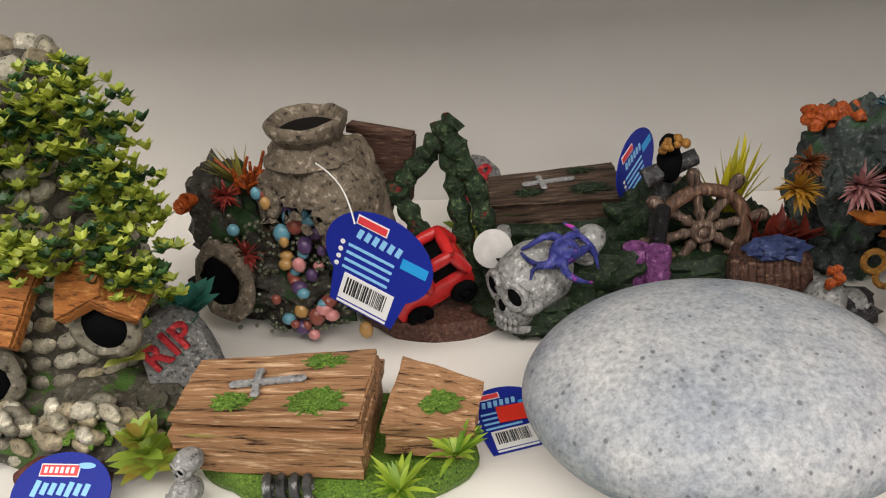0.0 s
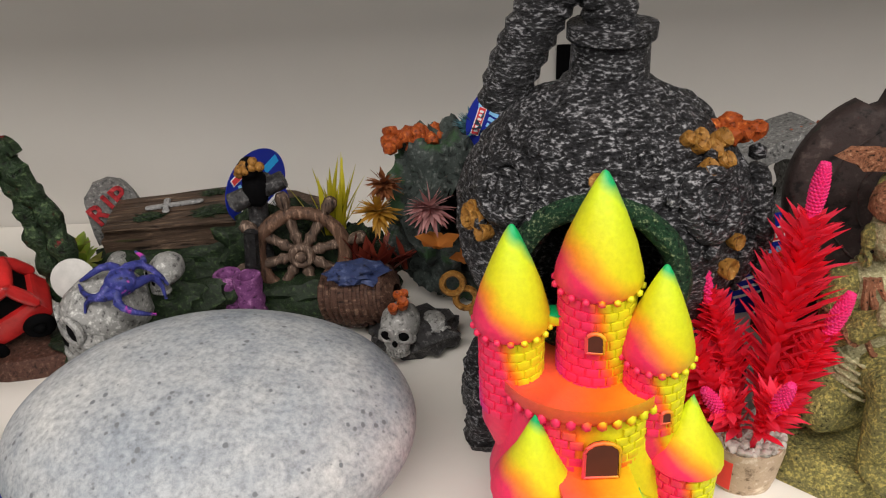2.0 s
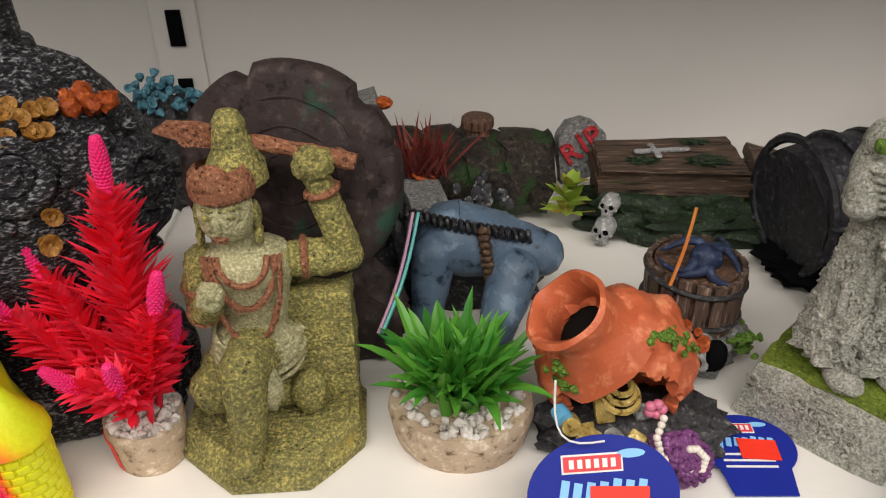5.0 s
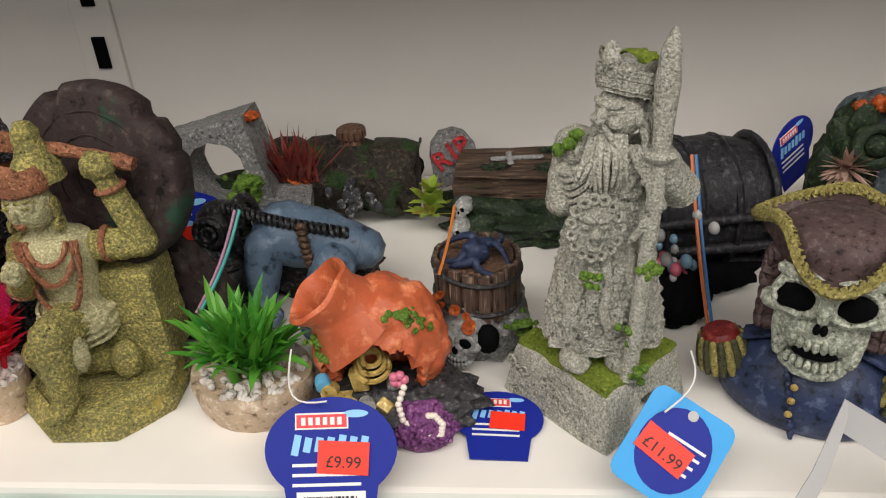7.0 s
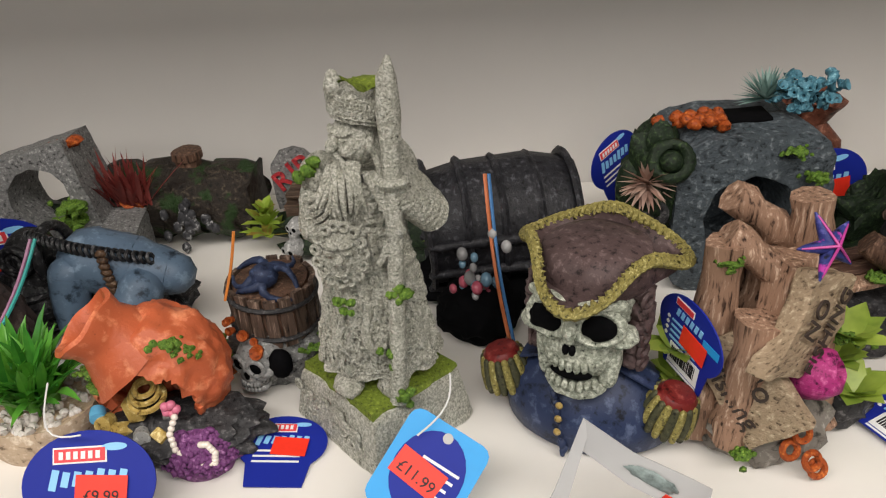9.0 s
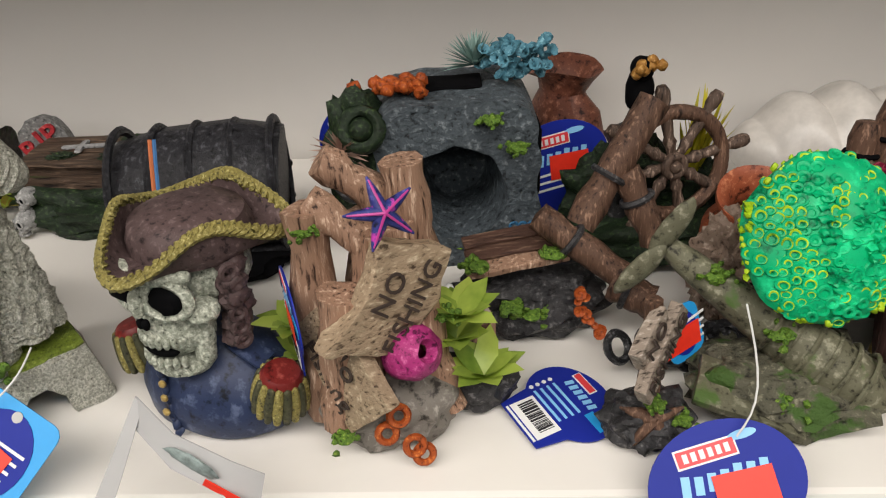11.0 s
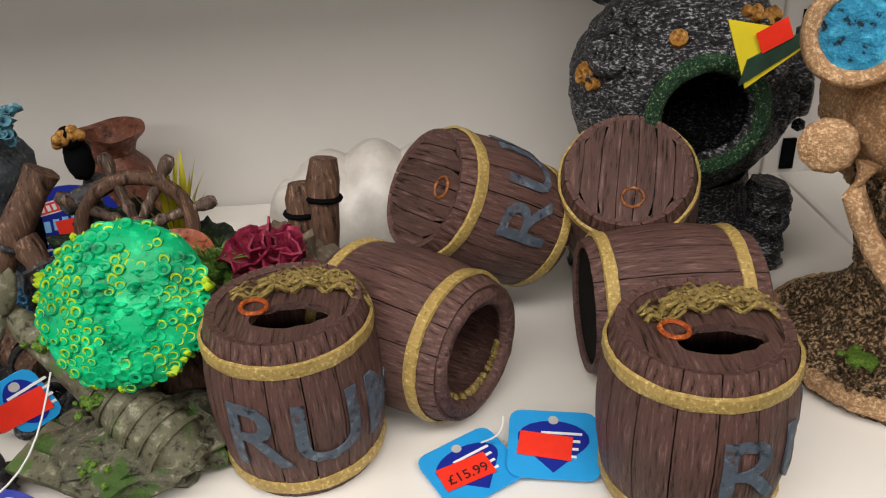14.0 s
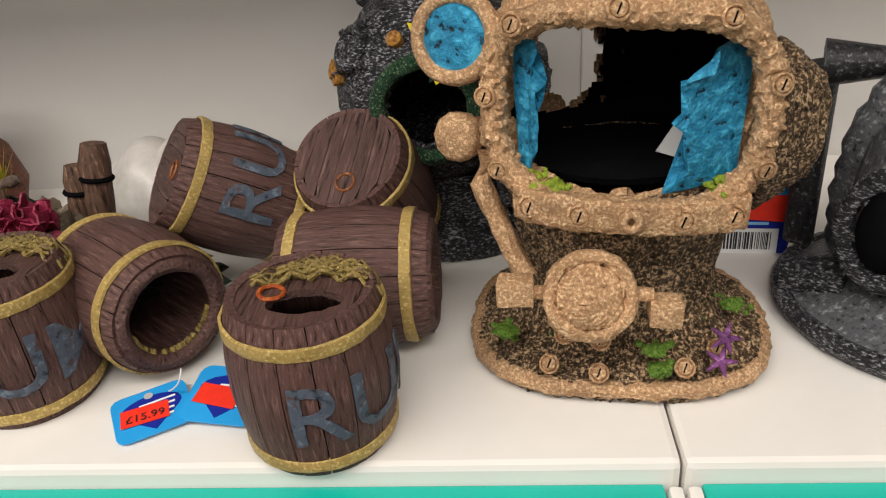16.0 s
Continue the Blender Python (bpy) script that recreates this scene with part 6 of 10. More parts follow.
        part("letter", lt, resin("red_letter", (0.25, 0.01, 0.015), (0.52, 0.03, 0.04), (0.65, 0.1, 0.1), 300), stone, "raised red letter", False)
    for mx, my, mz, ma, mb in ((-0.030, -0.012, 0.0536, 0.009, 0.006), (0.016, -0.012, 0.0540, 0.013, 0.009), (0.014, 0.020, 0.0535, 0.011, 0.006), (0.074, -0.002, 0.0445, 0.012, 0.008), (0.088, -0.012, 0.033, 0.009, 0.007)):
        bm = fresh()
        for v in blob(bm, (mx, my, mz), (ma, mb, 0.0018), 0.7, 3.5, 4):
            v.co += noise.noise_vector(v.co * 700) * 0.0009
        part("moss_patch", bm, M_MOSS if front else M_SHADEDMOSS, th)
    for c, r in (((-0.052, -0.030, 0.030), 0.0085), ((-0.055, -0.036, 0.014), 0.0095)):
        skull(th, c, r, -30, (M_SKULL, M_BLACK))
    green = leafy("spiky_leaf", (0.10, 0.24, 0.02), (0.42, 0.55, 0.06), 0.4)
    for c, n, l in (((0.058, -0.036, 0.016), 26, 0.026), ((0.086, -0.024, 0.028), 22, 0.024)):
        bm = fresh()
        rosette(bm, c, n, l, 0.0034, rng, 1.2, 0.25, 0.3)
        part("spiky_plant", bm, green, th, "yellow-green spiky plant")
    red = leafy("red_green_leaf", (0.35, 0.10, 0.03), (0.32, 0.45, 0.06), 0.4)
    for k in range(3):
        bm = fresh()
        rosette(bm, (-0.080, -0.022, 0.016 + 0.010 * k), 10, 0.026 - 0.004 * k, 0.0085, rng, 0.6 + 0.5 * k, 0.2, 0.2)
        pieces("succulent_leaf", bm, red, th, "green and rusty red leaf")
    if front:
        bm = fresh()
        for k in range(2):
            rosette(bm, (-0.074, 0.050, 0.064 + 0.006 * k), 9, 0.026 - 0.005 * k, 0.013, rng, 0.7 + 0.6 * k, 0.1, 0.25)
        pieces("teal_leaf", bm, leafy("teal_leaf", (0.01, 0.08, 0.07), (0.05, 0.22, 0.17), 0.4), th, "dark teal rosette plant")
        bm = fresh()
        rosette(bm, (-0.101, 0.022, 0.056), 9, 0.019, 0.010, rng, 0.8, 0.1, 0.25)
        pieces("lime_leaf", bm, leafy("lime_leaf", (0.35, 0.45, 0.04), (0.68, 0.72, 0.18), 0.4), th, "lime yellow rosette plant")
        bm = fresh()
        for k in range(4):
            ring(bm, (-0.010 + 0.007 * k, -0.036, 0.017), (1, 0.2, 0), 0.0058, 0.0024, 16, 6)
        part("striped_worm", bm, resin("black_white_stripe", (0.02, 0.02, 0.02), (0.08, 0.08, 0.08), (0.5, 0.5, 0.5), 120), th, "black and white striped worm")
    return th


coffin(pose(-0.425, 0.048, H, 0, 0, 1), "brown coffin ornament with red-lettered gravestone and mossy base", M_COFFIN, front=True)
coffin(pose(-0.276, 0.285, H, 0, 0, 6), "brown coffin ornament at the back panel, coloured dark for shade", M_COFFINSHADED)
coffin(pose(0.374, 0.280, H, 0, 0, -4), "coffin ornament behind the clay jar, coloured dark for shade", M_COFFINSHADED)


# ---- ship's wheel with a parrot ----
M_SPOKE = wood("grey_brown_wood", (0.012, 0.007, 0.005), (0.115, 0.075, 0.055), (0.36, 0.26, 0.20), 2)


def wheel_parrot(place, label, hub=0.060, size=1.0):
    rng = random.Random(23)
    th = new("ship_wheel_ornament")
    th.empty_display_size = 0.01
    th.matrix_world = place
    tagged(th, label, "aquarium ornament", "ship wheel ornaments")
    bm = fresh()
    blob(bm, (0, 0.004, 0.012), (0.066, 0.034, 0.020), 0.3, 3, 4)
    blob(bm, (-0.016, 0.020, 0.030), (0.040, 0.016, 0.040), 0.4, 3, 4)
    blob(bm, (0.034, 0.018, 0.024), (0.036, 0.016, 0.028), 0.4, 3, 4)
    pieces("base_rock", bm, M_SHADEDMOSS, th, "dark mossy base")
    c, nrm = Vector((0.006, -0.006, hub)), Vector((0.1, -1, 0.12))
    bm = fresh()
    ring(bm, c, nrm, 0.0285 * size, 0.0048, 40, 8, amp=0.0008)
    part("rim", bm, M_BROWNZ, th, "worn wooden wheel rim")
    q = nrm.normalized().to_track_quat("Z", "Y").to_matrix()
    for k in range(8):
        a = 2 * math.pi * k / 8 + 0.2
        d = q @ Vector((math.cos(a), math.sin(a), 0))
        bm = fresh()
        pts = [c + d * r * size for r in (0.004, 0.010, 0.013, 0.016, 0.022, 0.028, 0.033, 0.036, 0.041, 0.044)]
        tube(bm, pts, [0.0028, 0.0032, 0.0044, 0.0030, 0.0036, 0.0040, 0.0030, 0.0044, 0.0046, 0.003], 8)
        part("spoke", bm, M_SPOKE, th)
    bm = fresh()
    ring(bm, c - nrm.normalized() * 0 + Vector((0, -0.003, 0)), nrm, 0.006, 0.003, 20, 8)
    blob(bm, c + Vector((0, -0.005, 0)), 0.004, 0.05, 2, 2)
    part("hub", bm, M_SPOKE, th)
    bm = fresh()
    tube(bm, [(-0.024, 0.004, 0.01), (-0.022, 0.004, 0.05), (-0.020, 0.004, 0.085), (-0.014, 0.004, 0.100)], [0.008, 0.007, 0.0065, 0.006], 9)
    tube(bm, [(-0.034, -0.004, 0.085), (0.0, 0.002, 0.098)], [0.007, 0.006], 9)
    roughen(bm.verts, 0.0014, 120)
    part("post", bm, M_DARKSTONE, th)
    bm = fresh()
    blob(bm, (-0.018, -0.002, 0.108), (0.0085, 0.008, 0.014), 0.12, 3, 3)
    blob(bm, (-0.019, -0.006, 0.123), (0.007, 0.0075, 0.007), 0.1, 3, 3)
    for v in bm.verts:
        v.co.z += hub - 0.060
    pr = part("parrot", bm, M_BLACK, th, "black parrot with an orange head")
    bm = fresh()
    for k in range(9):
        blob(bm, (-0.019 + rng.gauss(0, 0.004), -0.010 + rng.gauss(0, 0.002), 0.065 + hub + rng.gauss(0, 0.003)), 0.0032, 0.3, 3, 2)
    pieces("head_feather", bm, M_AMBER, pr, "orange head feather")
    bm = fresh()
    for k in range(26):
        leaf(bm, (0.026 + rng.gauss(0, 0.004), 0.012, 0.05), (rng.gauss(0.1, 0.25), rng.gauss(0, 0.2), 1), rng.uniform(0.035, 0.06), 0.004, 0.05, 0.3, steps=3)
    part("yellow_plant", bm, leafy("yellow_leaf", (0.32, 0.30, 0.02), (0.62, 0.55, 0.03), 0.5), th, "yellow feathery plant")
    return th


w1 = wheel_parrot(pose(-0.193, 0.226, H, 0, 0, 0), "brown ship wheel ornament with a black parrot perched on it", 0.047)
w2 = wheel_parrot(pose(0.762, 0.205, H, 0, 0, 8), "brown ship wheel ornament with parrot, beside a clay pot", 0.066, 1.15)
for base, lab in (((-0.040, -0.026, 0.0), ""), ((-0.026, -0.030, 0.0), "")):
    bm = fresh()
    x, y, z = base
    lathe(bm, [(0.008, 0.012), (0.0095, 0.018), (0.008, 0.022), (0.0095, 0.028), (0.008, 0.032), (0.0095, 0.040), (0.0085, 0.046), (0.006, 0.046), (0.004, 0.036)], 16, pose(x, y, 0), 0, 0.0008, 120)
    part("purple_tube_coral", bm, M_PURPLE, w1, "purple tube coral")
bm = fresh()
for k in range(2):
    tube(bm, [(-0.028, -0.020, 0.012), (-0.022, -0.016, 0.07)], [0.006, 0.005], 8)
roughen(bm.verts, 0.001, 120)
part("driftwood", bm, M_DARKSTONE, w1)


def woven_basket(parent, c):
    bm = fresh()
    lathe(bm, [(0.006, -0.026), (0.016, -0.022), (0.020, 0), (0.016, 0.022), (0.006, 0.026)], 24, pose(*c, 80, 20, 70), 0, 0.001, 120)
    bk = part("woven_basket", bm, M_BROWN, parent, "brown woven basket")
    for k in range(9):
        rb = fresh()
        z = -0.02 + k * 0.005
        r = 0.0205 - abs(z) * 0.17
        lathe(rb, [(r, z - 0.0016), (r + 0.0016, z), (r, z + 0.0016)], 24, pose(*c, 80, 20, 70), 0, 0.0004, 300)
        part("band", rb, M_BROWN, bk)
    sb = fresh()
    blob(sb, Vector(c) + Vector((0, -0.006, 0.020)), (0.018, 0.012, 0.006), 0.5, 4, 3)
    part("blue_cloth", sb, resin("blue_cloth", (0.01, 0.015, 0.05), (0.04, 0.06, 0.16), (0.1, 0.13, 0.26), 200), parent, "dark blue octopus lump")


woven_basket(w1, (0.045, -0.032, 0.030))
bm = fresh()
barnacles(bm, (0.024, -0.062, 0.020), 5, 0.006, random.Random(2), 0.0035, (0, -1, 0.4))
pieces("polyp", bm, M_ORANGE, w1, "orange polyps")
bm = fresh()
for k in range(30):
    r9 = random.Random(k)
    leaf(bm, (0.055 + r9.gauss(0, 0.008), -0.004, 0.03), (r9.gauss(0.2, 0.5), r9.gauss(-0.3, 0.3), 1), 0.035, 0.006, 0.1, 0.3, steps=3)
part("red_fern", bm, leafy("red_fern_leaf", (0.12, 0.015, 0.012), (0.28, 0.05, 0.03), 0.5), w1, "dark red fern")


# ---- skulls ----
def starfish(bm, c, r, normal, mat=0, amp=0.35, arms=5, rot=0.0):
    q = Vector(normal).normalized().to_track_quat("Z", "Y").to_matrix()
    for k in range(arms):
        a = 2 * math.pi * k / arms + rot
        pts = [Vector(c) + q @ Vector((math.cos(a) * r * t, math.sin(a) * r * t, r * 0.12 * (1 - t))) for t in (0, 0.35, 0.7, 1.0)]
        tube(bm, pts, [r * 0.24, r * 0.19, r * 0.12, r * 0.03], 8, mat)


def octopus(parent, c, r, normal, mat, label, arms=6, rot=0.0):
    """A lumpy head with arms that curl down over what it sits on."""
    c, q = Vector(c), Vector(normal).normalized().to_track_quat("Z", "Y").to_matrix()
    bm = fresh()
    blob(bm, c + q @ Vector((0, 0, r * 0.16)), (r * 0.38, r * 0.34, r * 0.34), 0.15, 3, 3)
    body = part("octopus", bm, mat, parent, label)
    for k in range(arms):
        a = 2 * math.pi * k / arms + rot
        bm = fresh()
        pts = []
        for i in range(9):
            t = i / 8
            b = a + 0.55 * math.sin(t * 4.2 + k * 1.9)
            pts.append(c + q @ Vector((math.cos(b) * r * t, math.sin(b) * r * t, r * (0.14 + 0.12 * math.sin(t * 3) - 0.42 * t * t))))
        tube(bm, pts, [r * w for w in (0.17, 0.15, 0.14, 0.125, 0.11, 0.095, 0.08, 0.06, 0.03)], 8)
        roughen(bm.verts, r * 0.02, 300)
        part("arm", bm, mat, body)


M_STAR = resin("blue_purple_star", (0.012, 0.014, 0.07), (0.045, 0.055, 0.27), (0.14, 0.13, 0.46), 200, 0.6, 0.45, (0.50, 0.05, 0.38), 120, 0.60)


def octopus_skull():
    th = thing("octopus_skull", -0.300, 0.178, H, 0, "grey skull ornament with a blue octopus on mossy rock", "aquarium ornament")
    bm = fresh()
    blob(bm, (0.004, 0.004, 0.014), (0.048, 0.030, 0.018), 0.3, 3, 4)
    blob(bm, (0.022, 0.020, 0.026), (0.050, 0.020, 0.030), 0.35, 3, 4)
    part("base", bm, M_SHADEDMOSS, th, "dark mossy rock")
    skull(th, (0.0, -0.006, 0.042), 0.028, -48, (M_SKULL, M_BLACK))
    octopus(th, (0.018, -0.016, 0.064), 0.025, (0.25, -0.55, 0.8), M_STAR, "blue and pink octopus", 7, 0.3)
    skull(th, (0.036, 0.008, 0.060), 0.012, -30, (M_SKULL, M_BLACK), "small_skull")
    return th


octopus_skull()


def skull_heap(x, y, rz, s=1.0):
    rng = random.Random(6)
    th = thing("skull_heap", x, y, H, rz, "small heap of grey skulls with orange coral", "aquarium ornament")
    bm = fresh()
    blob(bm, (0.004, 0.006, 0.010), (0.028 * s, 0.020 * s, 0.014), 0.35, 3, 3)
    part("base", bm, M_DARKSTONE, th)
    skull(th, (-0.004, -0.006, 0.026), 0.015 * s, -12, (M_SKULL, M_BLACK))
    skull(th, (0.016, 0.004, 0.016), 0.011 * s, 25, (M_SKULL, M_BLACK))
    bm = fresh()
    barnacles(bm, (-0.004, -0.010, 0.045), 6, 0.006, rng, 0.0032, (0, -0.5, 1))
    pieces("polyp", bm, M_ORANGE, th, "orange polyps")


skull_heap(-0.117, 0.172, 0)


# ---- stone jug wreck with shells, red car ----
def jug_wreck():
    rng = random.Random(9)
    th = thing("jug_ornament", -0.462, 0.205, H, 0, "grey stone jug ornament covered in shells and coral", "aquarium ornament")
    grey = resin("jug_stone", (0.035, 0.028, 0.020), (0.20, 0.16, 0.115), (0.40, 0.34, 0.26), 200, 1.0, 0.6, depth=0.003)
    bm = fresh()
    hollow(bm, (0.022, -0.006, 0.076), (0.046, 0.042, 0.062), [((-0.30, -1, -0.30), 38), ((0, 0, 1), 18)], 0.005, 0.12, 5, jag=0.5)
    part("belly", bm, grey, th, "cracked grey jug")
    bm = fresh()
    lathe(bm, [(0.031, 0.116), (0.0225, 0.122), (0.0205, 0.127), (0.0225, 0.131), (0.0262, 0.135), (0.0268, 0.140), (0.0240, 0.1425), (0.0205, 0.138), (0.0165, 0.130), (0.013, 0.118)], 40, pose(0.020, -0.010, 0.007, 0, 0, 0), 0, 0.0020, 90)
    part("mouth_rim", bm, grey, th, "broken jug rim")
    # Near-black disc paints the shade inside the jug mouth.
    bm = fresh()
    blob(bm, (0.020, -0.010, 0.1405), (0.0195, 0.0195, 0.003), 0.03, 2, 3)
    part("mouth_shade_fill", bm, M_GAP, th)
    bm = fresh()
    box(bm, (0.042, 0.008, 0.050), pose(0.060, 0.022, 0.100, 0, 8, -10), cuts=3, amp=0.0016, bevel=0.001)
    box(bm, (0.046, 0.010, 0.006), pose(0.060, 0.022, 0.124, 0, 8, -10), cuts=2, amp=0.001, bevel=0.001)
    part("wooden_board", bm, M_BROWN, th, "dark wooden board")
    bm = fresh()
    blob(bm, (-0.002, -0.004, 0.034), (0.068, 0.040, 0.042), 0.35, 3, 5)
    blob(bm, (-0.052, 0.0, 0.075), (0.026, 0.022, 0.040), 0.35, 3, 4)
    part("rock", bm, resin("mossy_dark_rock", (0.012, 0.012, 0.010), (0.05, 0.045, 0.035), (0.13, 0.12, 0.10), 260, 1.0, 0.6, (0.02, 0.05, 0.015), 40, 0.55), th, "dark mossy rock")
    bm = fresh()
    ring(bm, (-0.046, -0.040, 0.045), (-0.3, -1, 0.1), 0.018, 0.006, 26, 8, squash=1.3, amp=0.003)
    part("cave_arch", bm, grey, th, "broken grey arch")
    # Black lump paints the shade inside the arch.
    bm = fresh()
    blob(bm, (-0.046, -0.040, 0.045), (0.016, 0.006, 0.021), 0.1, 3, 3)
    part("cave_shade_fill", bm, M_BLACK, th)
    cols = [plain("shell_%s" % n, c, 0.3) for n, c in (("blue", (0.12, 0.3, 0.38)), ("pink", (0.6, 0.25, 0.24)), ("violet", (0.09, 0.05, 0.13)), ("ochre", (0.42, 0.24, 0.08)), ("rust", (0.25, 0.07, 0.05)))]
    for k in range(46):
        u = k / 45
        x = 0.0 + rng.gauss(0, 0.016) + 0.010 * u
        z = 0.105 - 0.095 * u
        y = -0.030 - 0.022 * u + rng.gauss(0, 0.003)
        sb = fresh()
        r = rng.uniform(0.0032, 0.006)
        blob(sb, (x, y, z), (r, r * 0.8, r * rng.uniform(0.8, 1.4)), 0.05, 2, 2)
        part("shell", sb, rng.choice(cols), th)
    bm = fresh()
    for _ in range(300):
        u = rng.random()
        blob(bm, (0.006 + rng.gauss(0, 0.022), -0.030 - 0.020 * u, 0.09 - 0.08 * u), 0.0017, 0.1, 2, 1)
    tagged(part("bead_crust", bm, resin("glitter_beads", (0.03, 0.035, 0.02), (0.12, 0.13, 0.08), (0.5, 0.5, 0.42), 300, 0.5, 0.3), th, "tiny glittering beads"), kind="stuff")
    for c, r in (((0.052, -0.030, 0.070), 0.018), ((0.046, -0.034, 0.052), 0.012), ((-0.028, -0.036, 0.064), 0.014), ((-0.04, -0.02, 0.100), 0.012)):
        bm = fresh()
        for _ in range(60):
            d = Vector((rng.gauss(0, 1), rng.gauss(-0.4, 0.6), rng.gauss(0, 1))).normalized()
            leaf(bm, c, d, r * rng.uniform(0.7, 1.1), 0.0026, 0.0, 0.2, steps=2)
        part("red_coral", bm, M_REDCORAL, th, "dark red bushy coral")
    bm = fresh()
    for _ in range(18):
        a = Vector((-0.024 + rng.gauss(0, 0.004), -0.012, 0.098))
        b = a + Vector((rng.gauss(0, 0.012), rng.gauss(-0.004, 0.006), rng.uniform(0.012, 0.03)))
        tube(bm, arc_points(a, b, (rng.gauss(0, 0.003), 0, 0), 4), [0.0016, 0.0016, 0.0013, 0.001], 6)
    tagged(part("orange_coral", bm, M_ORANGE, th, "branching orange coral"), kind="stuff")
    bm = fresh()
    for _ in range(16):
        leaf(bm, (-0.032, -0.008, 0.10), (rng.gauss(-0.3, 0.4), rng.gauss(0, 0.3), 1), 0.034, 0.003, 0.05, 0.3, steps=3)
    part("fern", bm, leafy("olive_leaf", (0.12, 0.14, 0.03), (0.4, 0.36, 0.08), 0.5), th, "olive fern")
    bm = fresh()
    barnacles(bm, (-0.070, -0.020, 0.095), 3, 0.006, rng, 0.005, (-0.3, -1, 0.4))
    pieces("polyp", bm, M_ORANGE, th, "orange polyps")


def red_wreck():
    rng = random.Random(10)
    th = thing("red_wreck", -0.368, 0.190, H, 0, "crashed red toy car ornament under green mossy beams", "aquarium ornament")
    bm = fresh()
    lathe(bm, [(0.0001, 0), (0.052, 0), (0.054, 0.005), (0.048, 0.012), (0.0001, 0.016)], 36, None, 0, 0.003, 40, squash=0.66)
    part("base", bm, resin("red_earth", (0.03, 0.012, 0.008), (0.11, 0.05, 0.035), (0.2, 0.11, 0.08), 400, 1.0), th, "reddish earth base")
    bm = fresh()
    q = pose(-0.004, -0.010, 0.034, 20, -24, 18)
    box(bm, (0.058, 0.030, 0.018), q, cuts=3, amp=0.0015, bevel=0.003)
    body = part("car_body", bm, M_RED, th, "glossy red car body")
    bm = fresh()
    for a, b in (((0.000, -0.014, 0.008), (0.004, -0.012, 0.026)), ((0.028, -0.014, 0.008), (0.024, -0.012, 0.026)), ((0.000, 0.014, 0.008), (0.004, 0.012, 0.026)), ((0.028, 0.014, 0.008), (0.024, 0.012, 0.026)), ((0.004, -0.012, 0.026), (0.024, -0.012, 0.026)), ((0.004, 0.012, 0.026), (0.024, 0.012, 0.026)), ((0.004, -0.012, 0.026), (0.004, 0.012, 0.026)), ((0.024, -0.012, 0.026), (0.024, 0.012, 0.026))):
        limb(bm, q @ Vector(a), q @ Vector(b), 0.0034, 0.0034, 0, 0.0005)
    part("cab_frame", bm, M_RED, body)
    # Black box paints the shade inside the cab.
    bm = fresh()
    box(bm, (0.022, 0.024, 0.014), q @ pose(0.014, 0, 0.014))
    part("cab_inside_shade", bm, M_BLACK, body)
    for x, y in ((-0.016, -0.017), (0.018, -0.017)):
        wb = fresh()
        ring(wb, q @ Vector((x, y, -0.008)), q.to_3x3() @ Vector((0, -1, 0)), 0.0062, 0.0034, 20, 8)
        blob(wb, q @ Vector((x, y - 0.001, -0.008)), 0.004, 0.1, 2, 2)
        part("wheel", wb, M_BLACK, body, "black wheel")
    bm = fresh()
    lathe(bm, [(0.0001, 0.0), (0.013, 0.0), (0.0135, 0.001), (0.0001, 0.002)], 28, pose(0.040, 0.004, 0.050, 70, 0, 15))
    part("round_tag", bm, plain("grey_card", (0.50, 0.49, 0.47), 0.5), th, "plain round card disc")
    vine = resin("vine_green", (0.006, 0.010, 0.006), (0.022, 0.045, 0.018), (0.12, 0.18, 0.08), 260, 1.0, 0.5, (0.15, 0.012, 0.014), 70, 0.60, depth=0.003, brush=0.2)
    for pts in ([(0.018, 0.012, 0.012), (0.010, 0.018, 0.065), (0.004, 0.022, 0.118)], [(-0.036, 0.016, 0.080), (-0.010, 0.020, 0.104), (0.010, 0.020, 0.126)], [(0.002, 0.020, 0.126), (0.022, 0.016, 0.085), (0.034, 0.010, 0.028)], [(-0.030, 0.014, 0.084), (-0.014, 0.006, 0.050), (-0.004, 0.0, 0.022)]):
        bm = fresh()
        fine = []
        for a, b in zip(pts, pts[1:]):
            fine += [Vector(a).lerp(Vector(b), k / 5) for k in range(5)]
        fine.append(Vector(pts[-1]))
        fine = [Vector((v.x + 0.008, v.y, v.z * 1.08)) for v in fine]
        fine = [a.lerp(b, k / 3) for a, b in zip(fine, fine[1:]) for k in range(3)] + [fine[-1]]
        tube(bm, fine, [0.0068 + 0.0012 * math.sin(i * 1.3) for i in range(len(fine))], 12)
        roughen(bm.verts, 0.0030, 170)
        part("beam", bm, vine, th, "dark beam wound with green and red vine")


jug_wreck()
red_wreck()
classic_tag(tag_at(-0.388, 0.120, H + 0.088, -8, 22, -14), "navy oval product tag hanging from the stone jug", 1.12, "back")
string((-0.425, 0.150, H + 0.136), (-0.398, 0.118, H + 0.112), (0.004, 0, 0.004))
classic_tag(tag_at(-0.318, 0.085, H + 0.004, -84, 0, 20), "navy product tag lying beside the coffin, with red sticker", 0.8, "back", "blank")
classic_tag(tag_at(-0.226, 0.280, H + 0.070, -6, -18, 58), "navy product tag leaning at the back panel", 1.0, "back")


